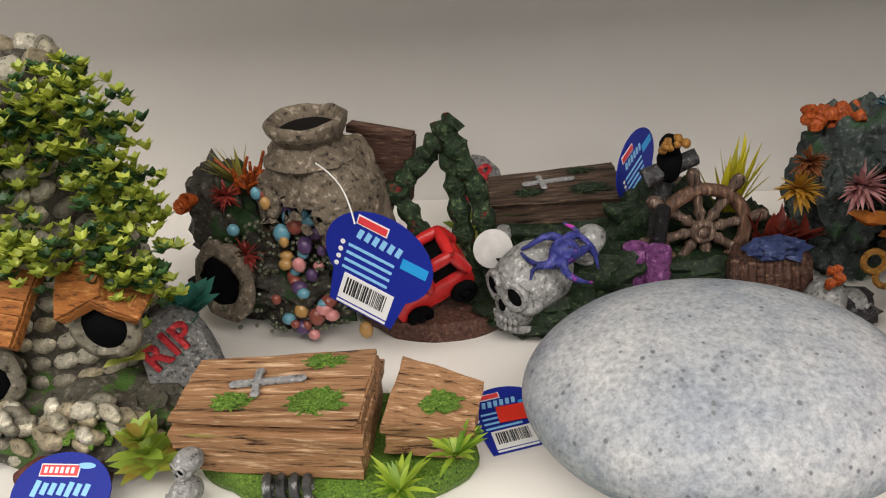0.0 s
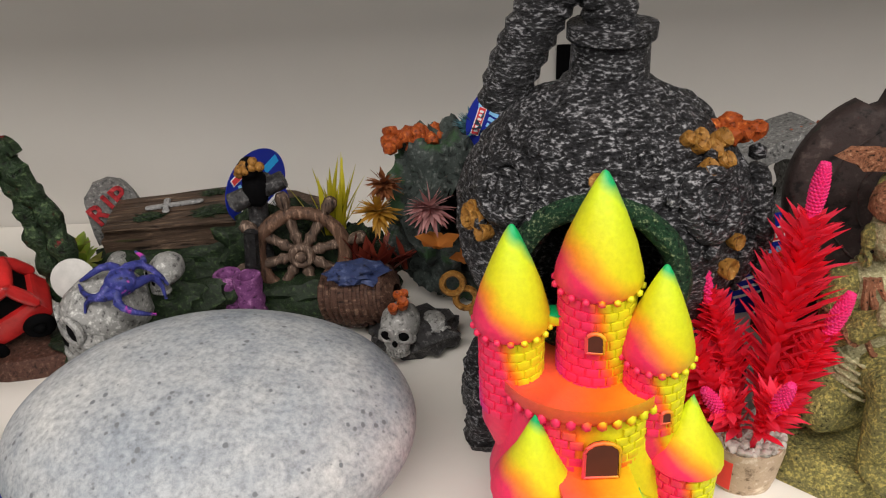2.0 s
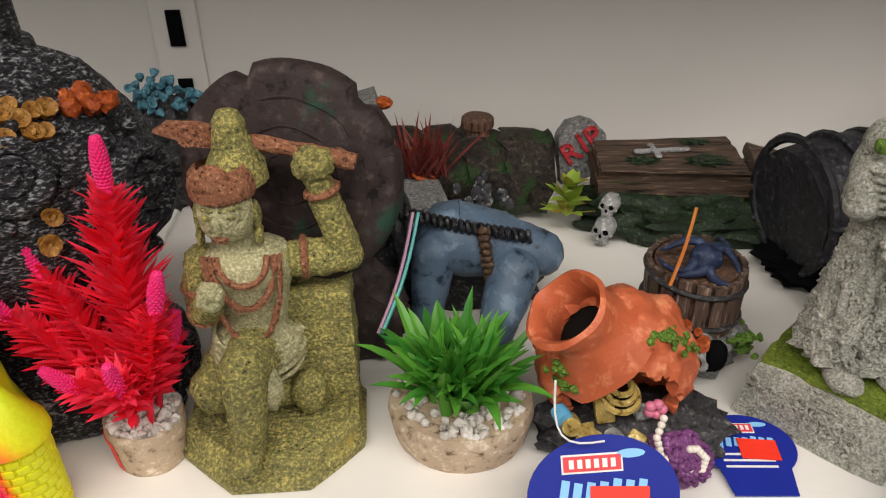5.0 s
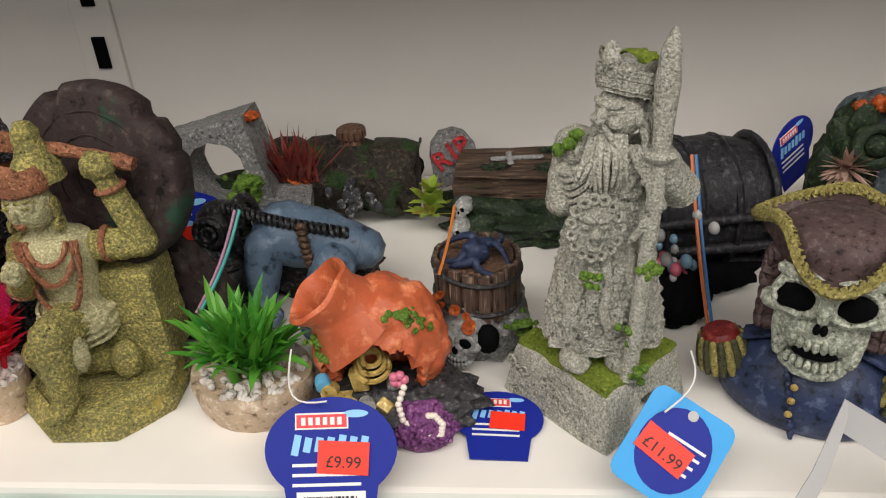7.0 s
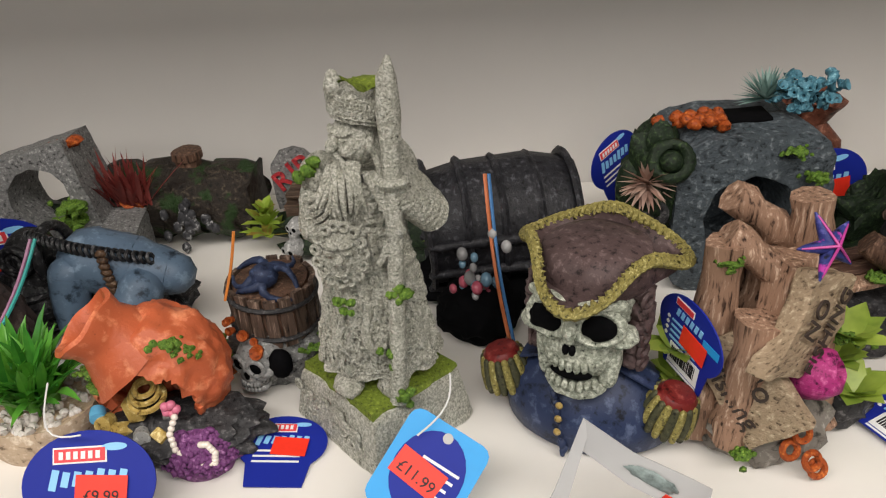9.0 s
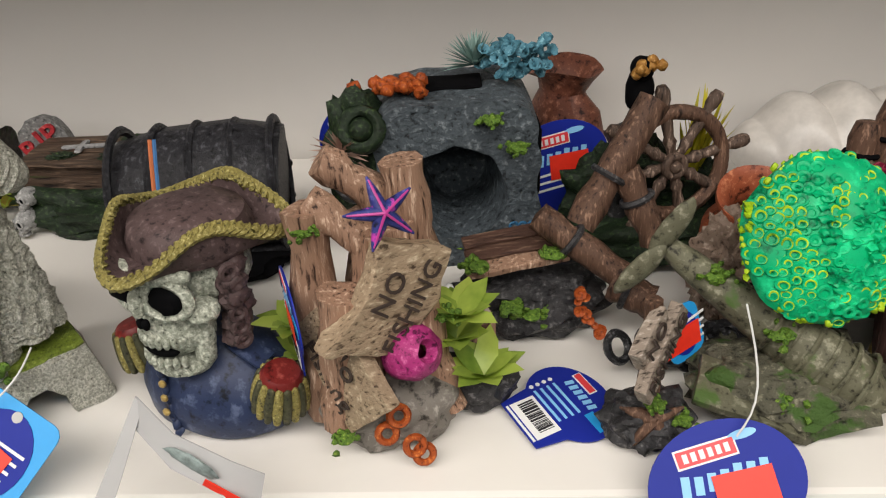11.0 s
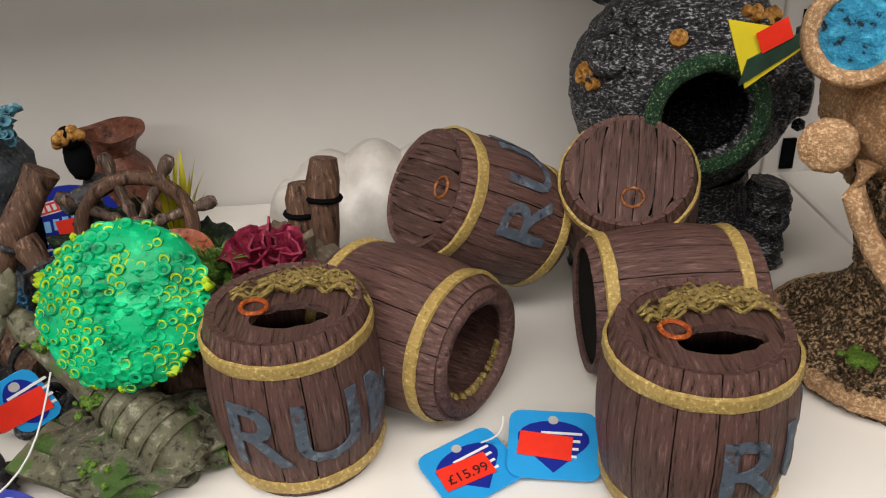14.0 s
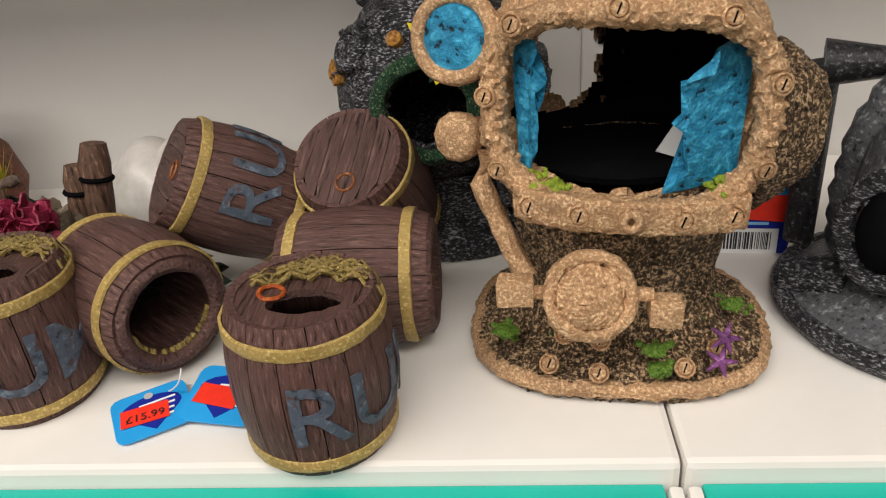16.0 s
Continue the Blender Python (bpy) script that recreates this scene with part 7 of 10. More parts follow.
# ---- rocks with coral ----
def coral_rock(x, y, rz, label, s=1.0, anemone=True):
    rng = random.Random(12)
    th = thing("coral_rock", x, y, H, rz, label, "aquarium ornament")
    bm = fresh()
    hollow(bm, (0, 0.004, 0.062 * s), (0.040 * s, 0.034 * s, 0.062 * s), [((0.1, -1, 0.2), 17), ((0.5, -1, -0.5), 16)], 0.006, 0.28, 5, 3.5)
    part("rock", bm, resin("green_grey_rock", (0.012, 0.018, 0.016), (0.05, 0.065, 0.06), (0.14, 0.16, 0.15), 260, 1.0, 0.6, (0.03, 0.07, 0.03), 40, 0.58), th, "dark green-grey rock")
    bm = fresh()
    for _ in range(26):
        blob(bm, (-0.024 * s + rng.gauss(0, 0.009), -0.006 + rng.gauss(0, 0.006), 0.119 * s + rng.gauss(0, 0.003)), 0.0046, 0.5, 4, 2)
    tagged(part("orange_top", bm, M_ORANGE, th, "ruffled orange coral"), kind="stuff")
    bm = fresh()
    for _ in range(60):
        leaf(bm, (0.020 * s, 0.0, 0.120 * s), Vector((rng.gauss(0, 1), rng.gauss(0, 1), rng.gauss(0.5, 0.6))), 0.018, 0.004, 0, 0.2, steps=2)
    part("blue_coral", bm, M_BLUECORAL, th, "pale blue-green bushy coral")
    if anemone:
        for c, cols, r in (((-0.012, -0.040, 0.088), ((0.30, 0.10, 0.10), (0.62, 0.34, 0.34)), 0.019), ((-0.045, -0.030, 0.082), ((0.32, 0.16, 0.02), (0.55, 0.30, 0.04)), 0.016), ((-0.040, -0.024, 0.098), ((0.16, 0.05, 0.02), (0.35, 0.13, 0.05)), 0.013)):
            bm = fresh()
            for _ in range(70):
                d = Vector((rng.gauss(0, 1), rng.gauss(-0.9, 0.5), rng.gauss(0.2, 0.8)))
                leaf(bm, c, d, r * rng.uniform(0.8, 1.15), 0.0036, 0.0, 0.3, steps=2)
            tagged(part("anemone", bm, leafy("anemone_%d" % int(c[2] * 1000), *cols, 0.5), th, "spiky anemone flower"), kind="stuff")
        bm = fresh()
        fl = leafy("orange_petal", (0.30, 0.09, 0.015), (0.55, 0.20, 0.04), 0.45)
        for c in ((0.012, -0.052, 0.055), (0.030, -0.046, 0.062), (-0.008, -0.052, 0.066), (0.020, -0.05, 0.074), (0.036, -0.044, 0.048)):
            rosette(bm, c, 5, 0.017, 0.014, rng, 0.5, 0.1, 0.3)
        pieces("petal", bm, fl, th, "orange flower petal")
        bm = fresh()
        for c in ((0.008, -0.054, 0.030), (0.018, -0.056, 0.022), (0.0, -0.052, 0.040)):
            ring(bm, c, (0, -1, 0.3), 0.0065, 0.0022, 18, 6)
        pieces("ring_coral", bm, M_AMBER, th, "amber ring coral")


coral_rock(-0.088, 0.238, 0, "dark rock ornament with orange flowers and pink anemone", 1.0)
classic_tag(tag_at(-0.058, 0.235, H + 0.128, -10, -68, 8), "navy product tag hanging on the coral rock", 0.72, "front")


# ---- overgrown stone cottage ----
def cottage():
    rng = random.Random(14)
    th = thing("stone_cottage", -0.578, 0.112, H, -8, "stone cottage ornament with orange roofs and leafy climbing plant", "aquarium ornament")
    pebbles = [resin("pebble_%d" % k, tuple(c * 0.3 for c in col), col, tuple(min(1, c * 1.6) for c in col), 220, 0.6) for k, col in enumerate(((0.34, 0.29, 0.19), (0.46, 0.42, 0.31), (0.22, 0.20, 0.15), (0.56, 0.52, 0.41)))]
    dark = resin("mortar", (0.02, 0.02, 0.016), (0.075, 0.068, 0.05), (0.17, 0.155, 0.12), 260, 1.0, patch=(0.05, 0.10, 0.02), patch_at=0.56)
    bm = fresh()
    lathe(bm, [(0.056, 0.0), (0.054, 0.03), (0.048, 0.08), (0.043, 0.13), (0.038, 0.17), (0.033, 0.2), (0.033, 0.214), (0.026, 0.214), (0.020, 0.18)], 36, None, 0, 0.004, 40)
    part("tower", bm, dark, th)
    mesh = {}
    for k in range(4):
        b2 = fresh()
        blob(b2, (0, 0, 0), (0.0075, 0.004, 0.0058), 0.2, 2.5, 2, seed=k * 3.1)
        mesh[k] = mesh_from("pebble", b2, pebbles[k])
    for row in range(17):
        z = 0.008 + row * 0.0122
        r = 0.055 - 0.022 * (z / 0.21)
        n = int(2 * math.pi * r / 0.0135)
        for i in range(n):
            a = 360 * (i + 0.5 * (row % 2) + rng.uniform(-0.1, 0.1)) / n
            if not 150 < a % 360 < 395 and (a % 360) > 40:
                continue
            part("pebble", mesh[rng.randrange(4)], None, th, m=pose(r * math.cos(radians(a)), r * math.sin(radians(a)), z, rng.uniform(-15, 15), rng.uniform(-25, 25), a + 90))
    for i in range(12):
        a = 30 * i
        part("pebble", mesh[i % 4], None, th, m=Matrix.Translation((0.031 * math.cos(radians(a)), 0.031 * math.sin(radians(a)), 0.216)) @ pose(0, 0, 0, 0, 0, a + 90) @ Matrix.Scale(1.2, 4))
    roofm = wood("orange_roof", (0.14, 0.045, 0.012), (0.42, 0.15, 0.035), (0.60, 0.29, 0.09), 0, 420, 1.0)
    for m, l, w in ((pose(-0.006, -0.060, 0.105, 38, 8, 4), 0.064, 0.042), (pose(0.054, -0.046, 0.110, 26, -24, 18), 0.030, 0.030), (pose(0.074, -0.040, 0.106, 26, 36, 18), 0.026, 0.030)):
        rb = fresh()
        box(rb, (l, w, 0.006), m, cuts=4, amp=0.0016, bevel=0.001)
        rf = part("roof", rb, roofm, th, "orange-brown shingled roof")
        for k in range(5):
            pb = fresh()
            box(pb, (l * 0.98, w / 5.4, 0.0022), m @ pose(0, -w / 2 + (k + 0.5) * w / 5, 0.0038, 6, 0, 0), cuts=3, amp=0.0009)
            part("shingle", pb, roofm, rf)
    for c, rx2, rz2 in (((-0.020, -0.064, 0.058), 0.021, 0.021), ((0.062, -0.048, 0.088), 0.015, 0.015)):
        bm = fresh()
        ring(bm, c, (0.15, -1, 0.1), rx2, 0.0055, 28, 8, amp=0.002)
        part("window_arch", bm, pebbles[2], th, "stone window arch")
        # Black lump fills the window with painted shade.
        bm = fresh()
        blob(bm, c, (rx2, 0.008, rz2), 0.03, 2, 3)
        part("window_shade_fill", bm, M_BLACK, th)
    bm = fresh()
    blob(bm, (0.018, -0.044, 0.020), (0.075, 0.040, 0.024), 0.25, 3, 4)
    part("rock_base", bm, dark, th)
    for k in range(110):
        a = rng.uniform(0, 1)
        part("pebble", mesh[rng.randrange(4)], None, th, m=pose(-0.045 + 0.12 * a, -0.066 - 0.016 * math.sin(a * 3.1) + rng.uniform(-0.004, 0.012), rng.uniform(0.004, 0.050), rng.uniform(-30, 30), rng.uniform(-30, 30), rng.uniform(-30, 30)))
    moss(th, [(0.045, -0.070, 0.036), (0.052, -0.066, 0.030), (-0.03, -0.082, 0.012)], M_MOSS, rng, 0.008)
    light = leafy("ivy_leaf", (0.11, 0.20, 0.02), (0.56, 0.62, 0.10), 0.45)
    darkl = leafy("dark_ivy_leaf", (0.012, 0.045, 0.02), (0.07, 0.16, 0.05), 0.4)
    for (cx, cy, cz), sp, n in (((0.020, -0.050, 0.170), (0.022, 0.014, 0.020), 34), ((0.088, -0.034, 0.196), (0.012, 0.010, 0.014), 26), ((0.070, -0.028, 0.214), (0.014, 0.010, 0.010), 22), ((0.096, -0.034, 0.150), (0.010, 0.010, 0.022), 26), ((0.092, -0.036, 0.112), (0.010, 0.008, 0.014), 16), ((0.050, -0.030, 0.185), (0.016, 0.012, 0.016), 26), ((-0.010, -0.056, 0.160), (0.022, 0.010, 0.018), 26), ((0.036, -0.052, 0.135), (0.020, 0.012, 0.016), 28), ((0.070, -0.040, 0.130), (0.014, 0.010, 0.020), 22), ((0.066, -0.026, 0.160), (0.012, 0.010, 0.020), 18), ((-0.036, -0.054, 0.150), (0.014, 0.008, 0.020), 18), ((0.062, -0.034, 0.200), (0.016, 0.010, 0.016), 30), ((0.030, -0.046, 0.196), (0.018, 0.010, 0.012), 26), ((0.082, -0.036, 0.165), (0.012, 0.010, 0.024), 30), ((0.074, -0.044, 0.112), (0.012, 0.008, 0.018), 22), ((0.004, -0.056, 0.128), (0.026, 0.008, 0.012), 24)):
        bl, bd = fresh(), fresh()
        for _ in range(int(n * 2.3)):
            c = (cx + rng.gauss(0, sp[0] * 0.6), cy + rng.gauss(0, sp[1] * 0.6), cz + rng.gauss(0, sp[2] * 0.6))
            rosette(bl if rng.random() < 0.66 else bd, c, 7, 0.0068, 0.0036, rng, 1.0, 0.05, 0.25, 1.0, 3)
        tagged(part("foliage", bl, light, th, "yellow-green leaf clusters"), kind="stuff")
        tagged(part("dark_foliage", bd, darkl, th, "dark green leaf clusters"), kind="stuff")


cottage()
bm = fresh()
tube(bm, [(-0.028, 0, 0.012), (-0.014, 0, 0.015), (0.0, 0, 0.015), (0.012, 0, 0.013), (0.017, 0, 0.012), (0.022, 0, 0.012)], [0.004, 0.010, 0.0115, 0.0085, 0.006, 0.0075], 14)
roughen(bm.verts, 0.001, 100)
pf = solid("clay_jug", bm, resin("red_brown_clay", (0.05, 0.015, 0.012), (0.15, 0.05, 0.04), (0.24, 0.1, 0.08), 200, 0.5), -0.553, 0.022, H, 8, "red-brown clay jug lying in front of the cottage", "ornament")
classic_tag(tag_at(-0.545, 0.004, H + 0.018, -60, 0, 0), "navy product tag with white and red title", 0.9, "front")



# ---- middle of the shelf, back row ----
def stone_ruin():
    rng = random.Random(31)
    th = thing("stone_ruin", 0.140, 0.272, H, 0, "grey concrete-like ruin ornament, tilted block with a round hole", "aquarium ornament")

    def holed(name, m, s, depth, hole):
        bm = fresh()
        n = 32
        inner, outer = [], []
        for i in range(n):
            a = 2 * math.pi * i / n + math.pi / 4
            c, d = math.cos(a), math.sin(a)
            k = s / max(abs(c), abs(d))
            outer.append((c * k, d * k))
            inner.append((c * hole, d * hole))
        rows = []
        for y in (-depth / 2, depth / 2):
            rows.append(([bm.verts.new(m @ Vector((x, y, z))) for x, z in outer], [bm.verts.new(m @ Vector((x, y, z))) for x, z in inner]))
        for i in range(n):
            j = (i + 1) % n
            (o0, i0), (o1, i1) = rows
            bm.faces.new((o0[i], o0[j], i0[j], i0[i]))
            bm.faces.new((o1[j], o1[i], i1[i], i1[j]))
            bm.faces.new((o0[j], o0[i], o1[i], o1[j]))
            bm.faces.new((i0[i], i0[j], i1[j], i1[i]))
        bmesh.ops.subdivide_edges(bm, edges=list(bm.edges), cuts=2, use_grid_fill=True)
        roughen(bm.verts, 0.0011, 130)
        return part(name, bm, M_STONE, th, "pitted grey block")

    holed("block", pose(-0.006, -0.006, 0.064, -8, -14, 6), 0.034, 0.050, 0.022)
    holed("block", pose(0.040, -0.024, 0.022, 0, 3, 10), 0.022, 0.050, 0.012)
    bm = fresh()
    blob(bm, (-0.004, 0.010, 0.020), (0.052, 0.028, 0.026), 0.3, 3, 4)
    part("rock", bm, M_SHADEDMOSS, th, "dark mossy rock")
    bm = fresh()
    for k in range(7):
        blob(bm, (-0.012 + k * 0.006, -0.010, 0.103 - 0.0015 * (6 - k)), (0.006, 0.007, 0.004), 0.4, 4, 2)
    tagged(part("orange_coral", bm, M_ORANGE, th, "orange coral"), kind="stuff")
    moss(th, [(0.018, -0.034, 0.048), (0.022, -0.036, 0.062), (-0.030, -0.030, 0.030)], M_MOSS, rng, 0.010)
    bm = fresh()
    for _ in range(70):
        leaf(bm, (0.048 + rng.gauss(0, 0.008), -0.004, 0.045), (rng.gauss(0, 0.45), rng.gauss(-0.1, 0.3), 1), rng.uniform(0.025, 0.055), 0.0036, 0.05, 0.3, steps=3)
    part("red_fern", bm, leafy("dark_red_fern", (0.14, 0.02, 0.02), (0.30, 0.06, 0.05), 0.5), th, "dark red fern")


def dark_log():
    rng = random.Random(32)
    th = thing("hollow_log", 0.225, 0.300, H, 0, "dark mossy log ornament with orange polyps and a stub", "aquarium ornament")
    bm = fresh()
    tube(bm, [(-0.056 + 0.112 * k / 24, 0, 0.034 + 0.002 * math.sin(k)) for k in range(25)], [0.030 + 0.0022 * math.sin(k * 1.1) for k in range(25)], 28)
    roughen(bm.verts, 0.0055, 75)
    part("log", bm, resin("mossy_log", (0.008, 0.007, 0.006), (0.032, 0.024, 0.018), (0.11, 0.085, 0.06), 240, 1.0, 0.55, (0.018, 0.042, 0.010), 45, 0.53, depth=0.003), th)
    bm = fresh()
    lathe(bm, [(0.011, 0.056), (0.010, 0.069), (0.012, 0.070), (0.012, 0.076), (0.0001, 0.077)], 18, pose(0.004, 0, 0), 0, 0.0008, 100)
    part("stub", bm, M_BROWNZ, th)
    for k in range(12):
        bm = fresh()
        barnacles(bm, (-0.040 + rng.gauss(0, 0.009), -0.027, 0.052 + rng.gauss(0, 0.008)), 1, 0.0001, rng, 0.0062, (rng.gauss(0, 0.3), -1, rng.gauss(0.4, 0.3)))
        part("polyp", bm, M_ORANGE, th, "orange tube polyp")
    bm = fresh()
    for k in range(22):
        blob(bm, (0.004 + rng.gauss(0, 0.008), -0.032, 0.030 + rng.gauss(0, 0.009)), (0.0035, 0.0025, 0.005), 0.2, 3, 2)
    pieces("mussel", bm, resin("black_white_mussel", (0.01, 0.01, 0.012), (0.05, 0.05, 0.055), (0.4, 0.4, 0.4), 200), th, "black and white mussels")


def diver(bm):
    limb(bm, (0.014, 0.0, 0.062), (0.044, 0.004, 0.056), 0.024, 0.021, 0, 0.001)
    limb(bm, (0.040, 0.004, 0.055), (0.070, 0.004, 0.050), 0.021, 0.016, 0, 0.001)
    limb(bm, (0.004, -0.016, 0.060), (0.000, -0.024, 0.020), 0.014, 0.010, 0, 0.0008)
    limb(bm, (0.054, -0.014, 0.048), (0.046, -0.034, 0.026), 0.016, 0.013, 0, 0.0008)
    limb(bm, (0.046, -0.034, 0.022), (0.040, -0.036, 0.006), 0.012, 0.010, 0, 0.0008)
    blob(bm, (0.002, -0.030, 0.008), (0.012, 0.014, 0.008), 0.1, 3, 3)
    blob(bm, (-0.040, 0.010, 0.062), (0.018, 0.018, 0.018), 0.06, 3, 4, mat=1)
    blob(bm, (-0.044, 0.000, 0.026), (0.026, 0.024, 0.028), 0.15, 4, 4, mat=1)
    blob(bm, (0.024, 0.016, 0.030), (0.050, 0.016, 0.036), 0.3, 3, 4, mat=1)
    ring(bm, (-0.040, -0.009, 0.064), (0, -1, 0.1), 0.010, 0.003, 24, 8, 1)
    ring(bm, (-0.040, -0.011, 0.064), (0, -1, 0.1), 0.005, 0.0018, 20, 6, 1)
    ring(bm, (-0.018, 0.006, 0.064), (1, 0, 0.1), 0.020, 0.004, 26, 8, 1)
    blob(bm, (-0.046, 0.004, 0.026), (0.034, 0.028, 0.027), 0.15, 4, 4, mat=1)
    for k in range(3):
        ring(bm, (-0.046, 0.004, 0.012 + 0.012 * k), (0, 0.1, 1), 0.033 - 0.003 * k, 0.0028, 30, 6, 1)
    for k in range(22):
        t = k / 21
        ring(bm, (-0.024 + 0.086 * t, -0.006 - 0.010 * math.sin(3.1 * t), 0.084 - 0.016 * t * t), (1, 0, 0.3), 0.0034, 0.0016, 10, 5, 1)
    for k in range(10):
        t = k / 9
        blob(bm, (0.034 + 0.006 * t, -0.018 - 0.003 * math.sin(3.1 * t), 0.078 - 0.040 * t), (0.0042, 0.003, 0.003), 0.2, 4, 2, mat=2)


stone_ruin()
dark_log()
M_DIVER = resin("blue_grey_suit", (0.04, 0.065, 0.10), (0.12, 0.18, 0.26), (0.20, 0.28, 0.37), 70, 0.3, 0.45)
M_GUN = resin("gunmetal", (0.006, 0.006, 0.007), (0.022, 0.022, 0.024), (0.16, 0.16, 0.165), 300, 0.8, 0.35)
M_BRONZED = resin("dark_bronze", (0.02, 0.012, 0.008), (0.10, 0.055, 0.03), (0.22, 0.14, 0.09), 300, 0.8, 0.4)
one_mesh("diver_figure", pose(0.192, 0.168, H, 0, 0, -6) @ Matrix.Scale(0.92, 4), [M_DIVER, M_GUN, M_BRONZED], "diver figure in a blue-grey suit with a black helmet, bent over", diver, "figure")
classic_tag(tag_at(0.116, 0.205, H + 0.036, -6, -6, 10), "navy product tag with white title, leaning behind the statue", 1.35, "front", "blank")
string((0.186, 0.145, H + 0.086), (0.166, 0.10, H + 0.040), (0.002, 0, -0.002), "teal and pink elastic tie on the diver figure", 0.0011, plain("teal_elastic", (0.05, 0.42, 0.38), 0.4))
string((0.183, 0.145, H + 0.086), (0.164, 0.10, H + 0.040), (0.002, 0, -0.002), "pink elastic tie on the diver figure", 0.0011, plain("pink_elastic", (0.45, 0.22, 0.35), 0.4))


def barrel_hut():
    rng = random.Random(41)
    th = thing("barrel_hut", 0.333, 0.122, H, 0, "brown barrel hut ornament on a skull rock, blue octopus on top", "aquarium ornament")
    bm = fresh()
    blob(bm, (0.0, 0.0, 0.020), (0.031, 0.026, 0.030), 0.22, 3, 4)
    part("rock", bm, M_STONE, th)
    hut = fresh()
    lathe(hut, [(0.022, 0.036), (0.0245, 0.050), (0.022, 0.066), (0.0001, 0.067)], 24, None, 0, 0.0006, 100)
    core = part("barrel_core", hut, M_BROWNZ, th)
    for k in range(18):
        a = 20 * k
        sb = fresh()
        box(sb, (0.0068, 0.003, 0.032), pose(0.0245 * math.cos(radians(a)), 0.0245 * math.sin(radians(a)), 0.051 + rng.uniform(-0.002, 0.001), 0, 0, a + 90), cuts=2, amp=0.0008)
        part("stave", sb, M_SPOKE, core)
    for z in (0.040, 0.060):
        bm = fresh()
        ring(bm, (0, 0, z), (0.1, 0, 1), 0.026, 0.0018, 30, 6)
        part("hoop", bm, M_DARKSTONE, core)
    octopus(th, (0.0, -0.008, 0.071), 0.022, (0, -0.5, 0.9), resin("dull_blue_octopus", (0.008, 0.012, 0.03), (0.03, 0.045, 0.10), (0.08, 0.11, 0.2), 200), "dull blue octopus", 6)
    skull(th, (-0.006, -0.020, 0.028), 0.017, -25, (M_SKULL, M_BLACK))
    # Black lump stands in for the shade of a small cave.
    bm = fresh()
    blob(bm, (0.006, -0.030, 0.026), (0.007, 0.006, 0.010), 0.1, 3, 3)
    part("cave_shade_fill", bm, M_BLACK, th)
    bm = fresh()
    barnacles(bm, (-0.008, -0.032, 0.042), 5, 0.006, rng, 0.0034, (0, -0.8, 0.6))
    barnacles(bm, (-0.024, -0.022, 0.050), 3, 0.004, rng, 0.003, (-0.4, -0.8, 0.3))
    barnacles(bm, (-0.026, -0.024, 0.020), 4, 0.005, rng, 0.003, (-0.4, -0.8, 0.3))
    pieces("polyp", bm, M_ORANGE, th, "orange polyps")
    moss(th, [(0.026, -0.016, 0.028), (0.028, -0.012, 0.018), (-0.030, -0.008, 0.024)], M_MOSS, rng, 0.006)


barrel_hut()
string((0.322, 0.11, H + 0.105), (0.312, 0.10, H + 0.066), (0.001, 0, 0), "orange elastic tie on the hut ornament", 0.0009, plain("orange_elastic", (0.6, 0.2, 0.04), 0.4))


def black_cask():
    rng = random.Random(42)
    th = thing("treasure_cask", 0.470, 0.212, H, 8, "black riveted treasure chest ornament with beads, tied with elastic", "aquarium ornament")
    th.matrix_world = th.matrix_world @ Matrix.Diagonal((0.76, 1.0, 0.97, 1.0))
    mat = resin("black_iron", (0.006, 0.006, 0.008), (0.022, 0.022, 0.026), (0.075, 0.075, 0.085), 220, 0.9, 0.5)
    bm = fresh()
    tube(bm, [(-0.066, 0, 0.050), (-0.03, 0, 0.054), (0.03, 0, 0.056), (0.066, 0, 0.052)], [0.040, 0.043, 0.044, 0.041], 14)
    roughen(bm.verts, 0.0015, 60)
    part("body", bm, mat, th)
    for x in (-0.064, -0.032, 0.0, 0.032, 0.064):
        bm = fresh()
        ring(bm, (x, 0, 0.054), (1, 0, 0.03), 0.0435, 0.0034, 28, 6, amp=0.0006)
        part("iron_band", bm, mat, th)
    for k in range(7):
        a = radians(-100 + 30 * k) - math.pi / 2
        bm = fresh()
        limb(bm, (-0.066, 0.044 * math.cos(a), 0.053 + 0.044 * math.sin(a)), (0.066, 0.0455 * math.cos(a), 0.055 + 0.0455 * math.sin(a)), 0.0028, 0.0028, 0, 0.0004)
        part("iron_strap", bm, mat, th)
    bm = fresh()
    blob(bm, (0, -0.006, 0.012), (0.076, 0.044, 0.016), 0.25, 3, 4)
    blob(bm, (-0.030, -0.055, 0.018), (0.036, 0.026, 0.022), 0.2, 3, 4)
    part("rock", bm, M_BLACK, th, "glossy black rock")
    cols = [plain("bead_%s" % n, c, 0.2) for n, c in (("rose", (0.42, 0.09, 0.13)), ("blue", (0.12, 0.22, 0.30)), ("grey", (0.22, 0.22, 0.22)), ("pearl", (0.4, 0.4, 0.4)))]
    for k in range(22):
        sb = fresh()
        r = rng.uniform(0.0028, 0.0052)
        blob(sb, (-0.034 + rng.gauss(0, 0.012), -0.062 + rng.gauss(0, 0.008), 0.040 + rng.gauss(0, 0.003) + (0.012 * (k % 4) if k > 11 else 0)), r, 0.02, 2, 2)
        part("bead", sb, cols[k % 4], th)


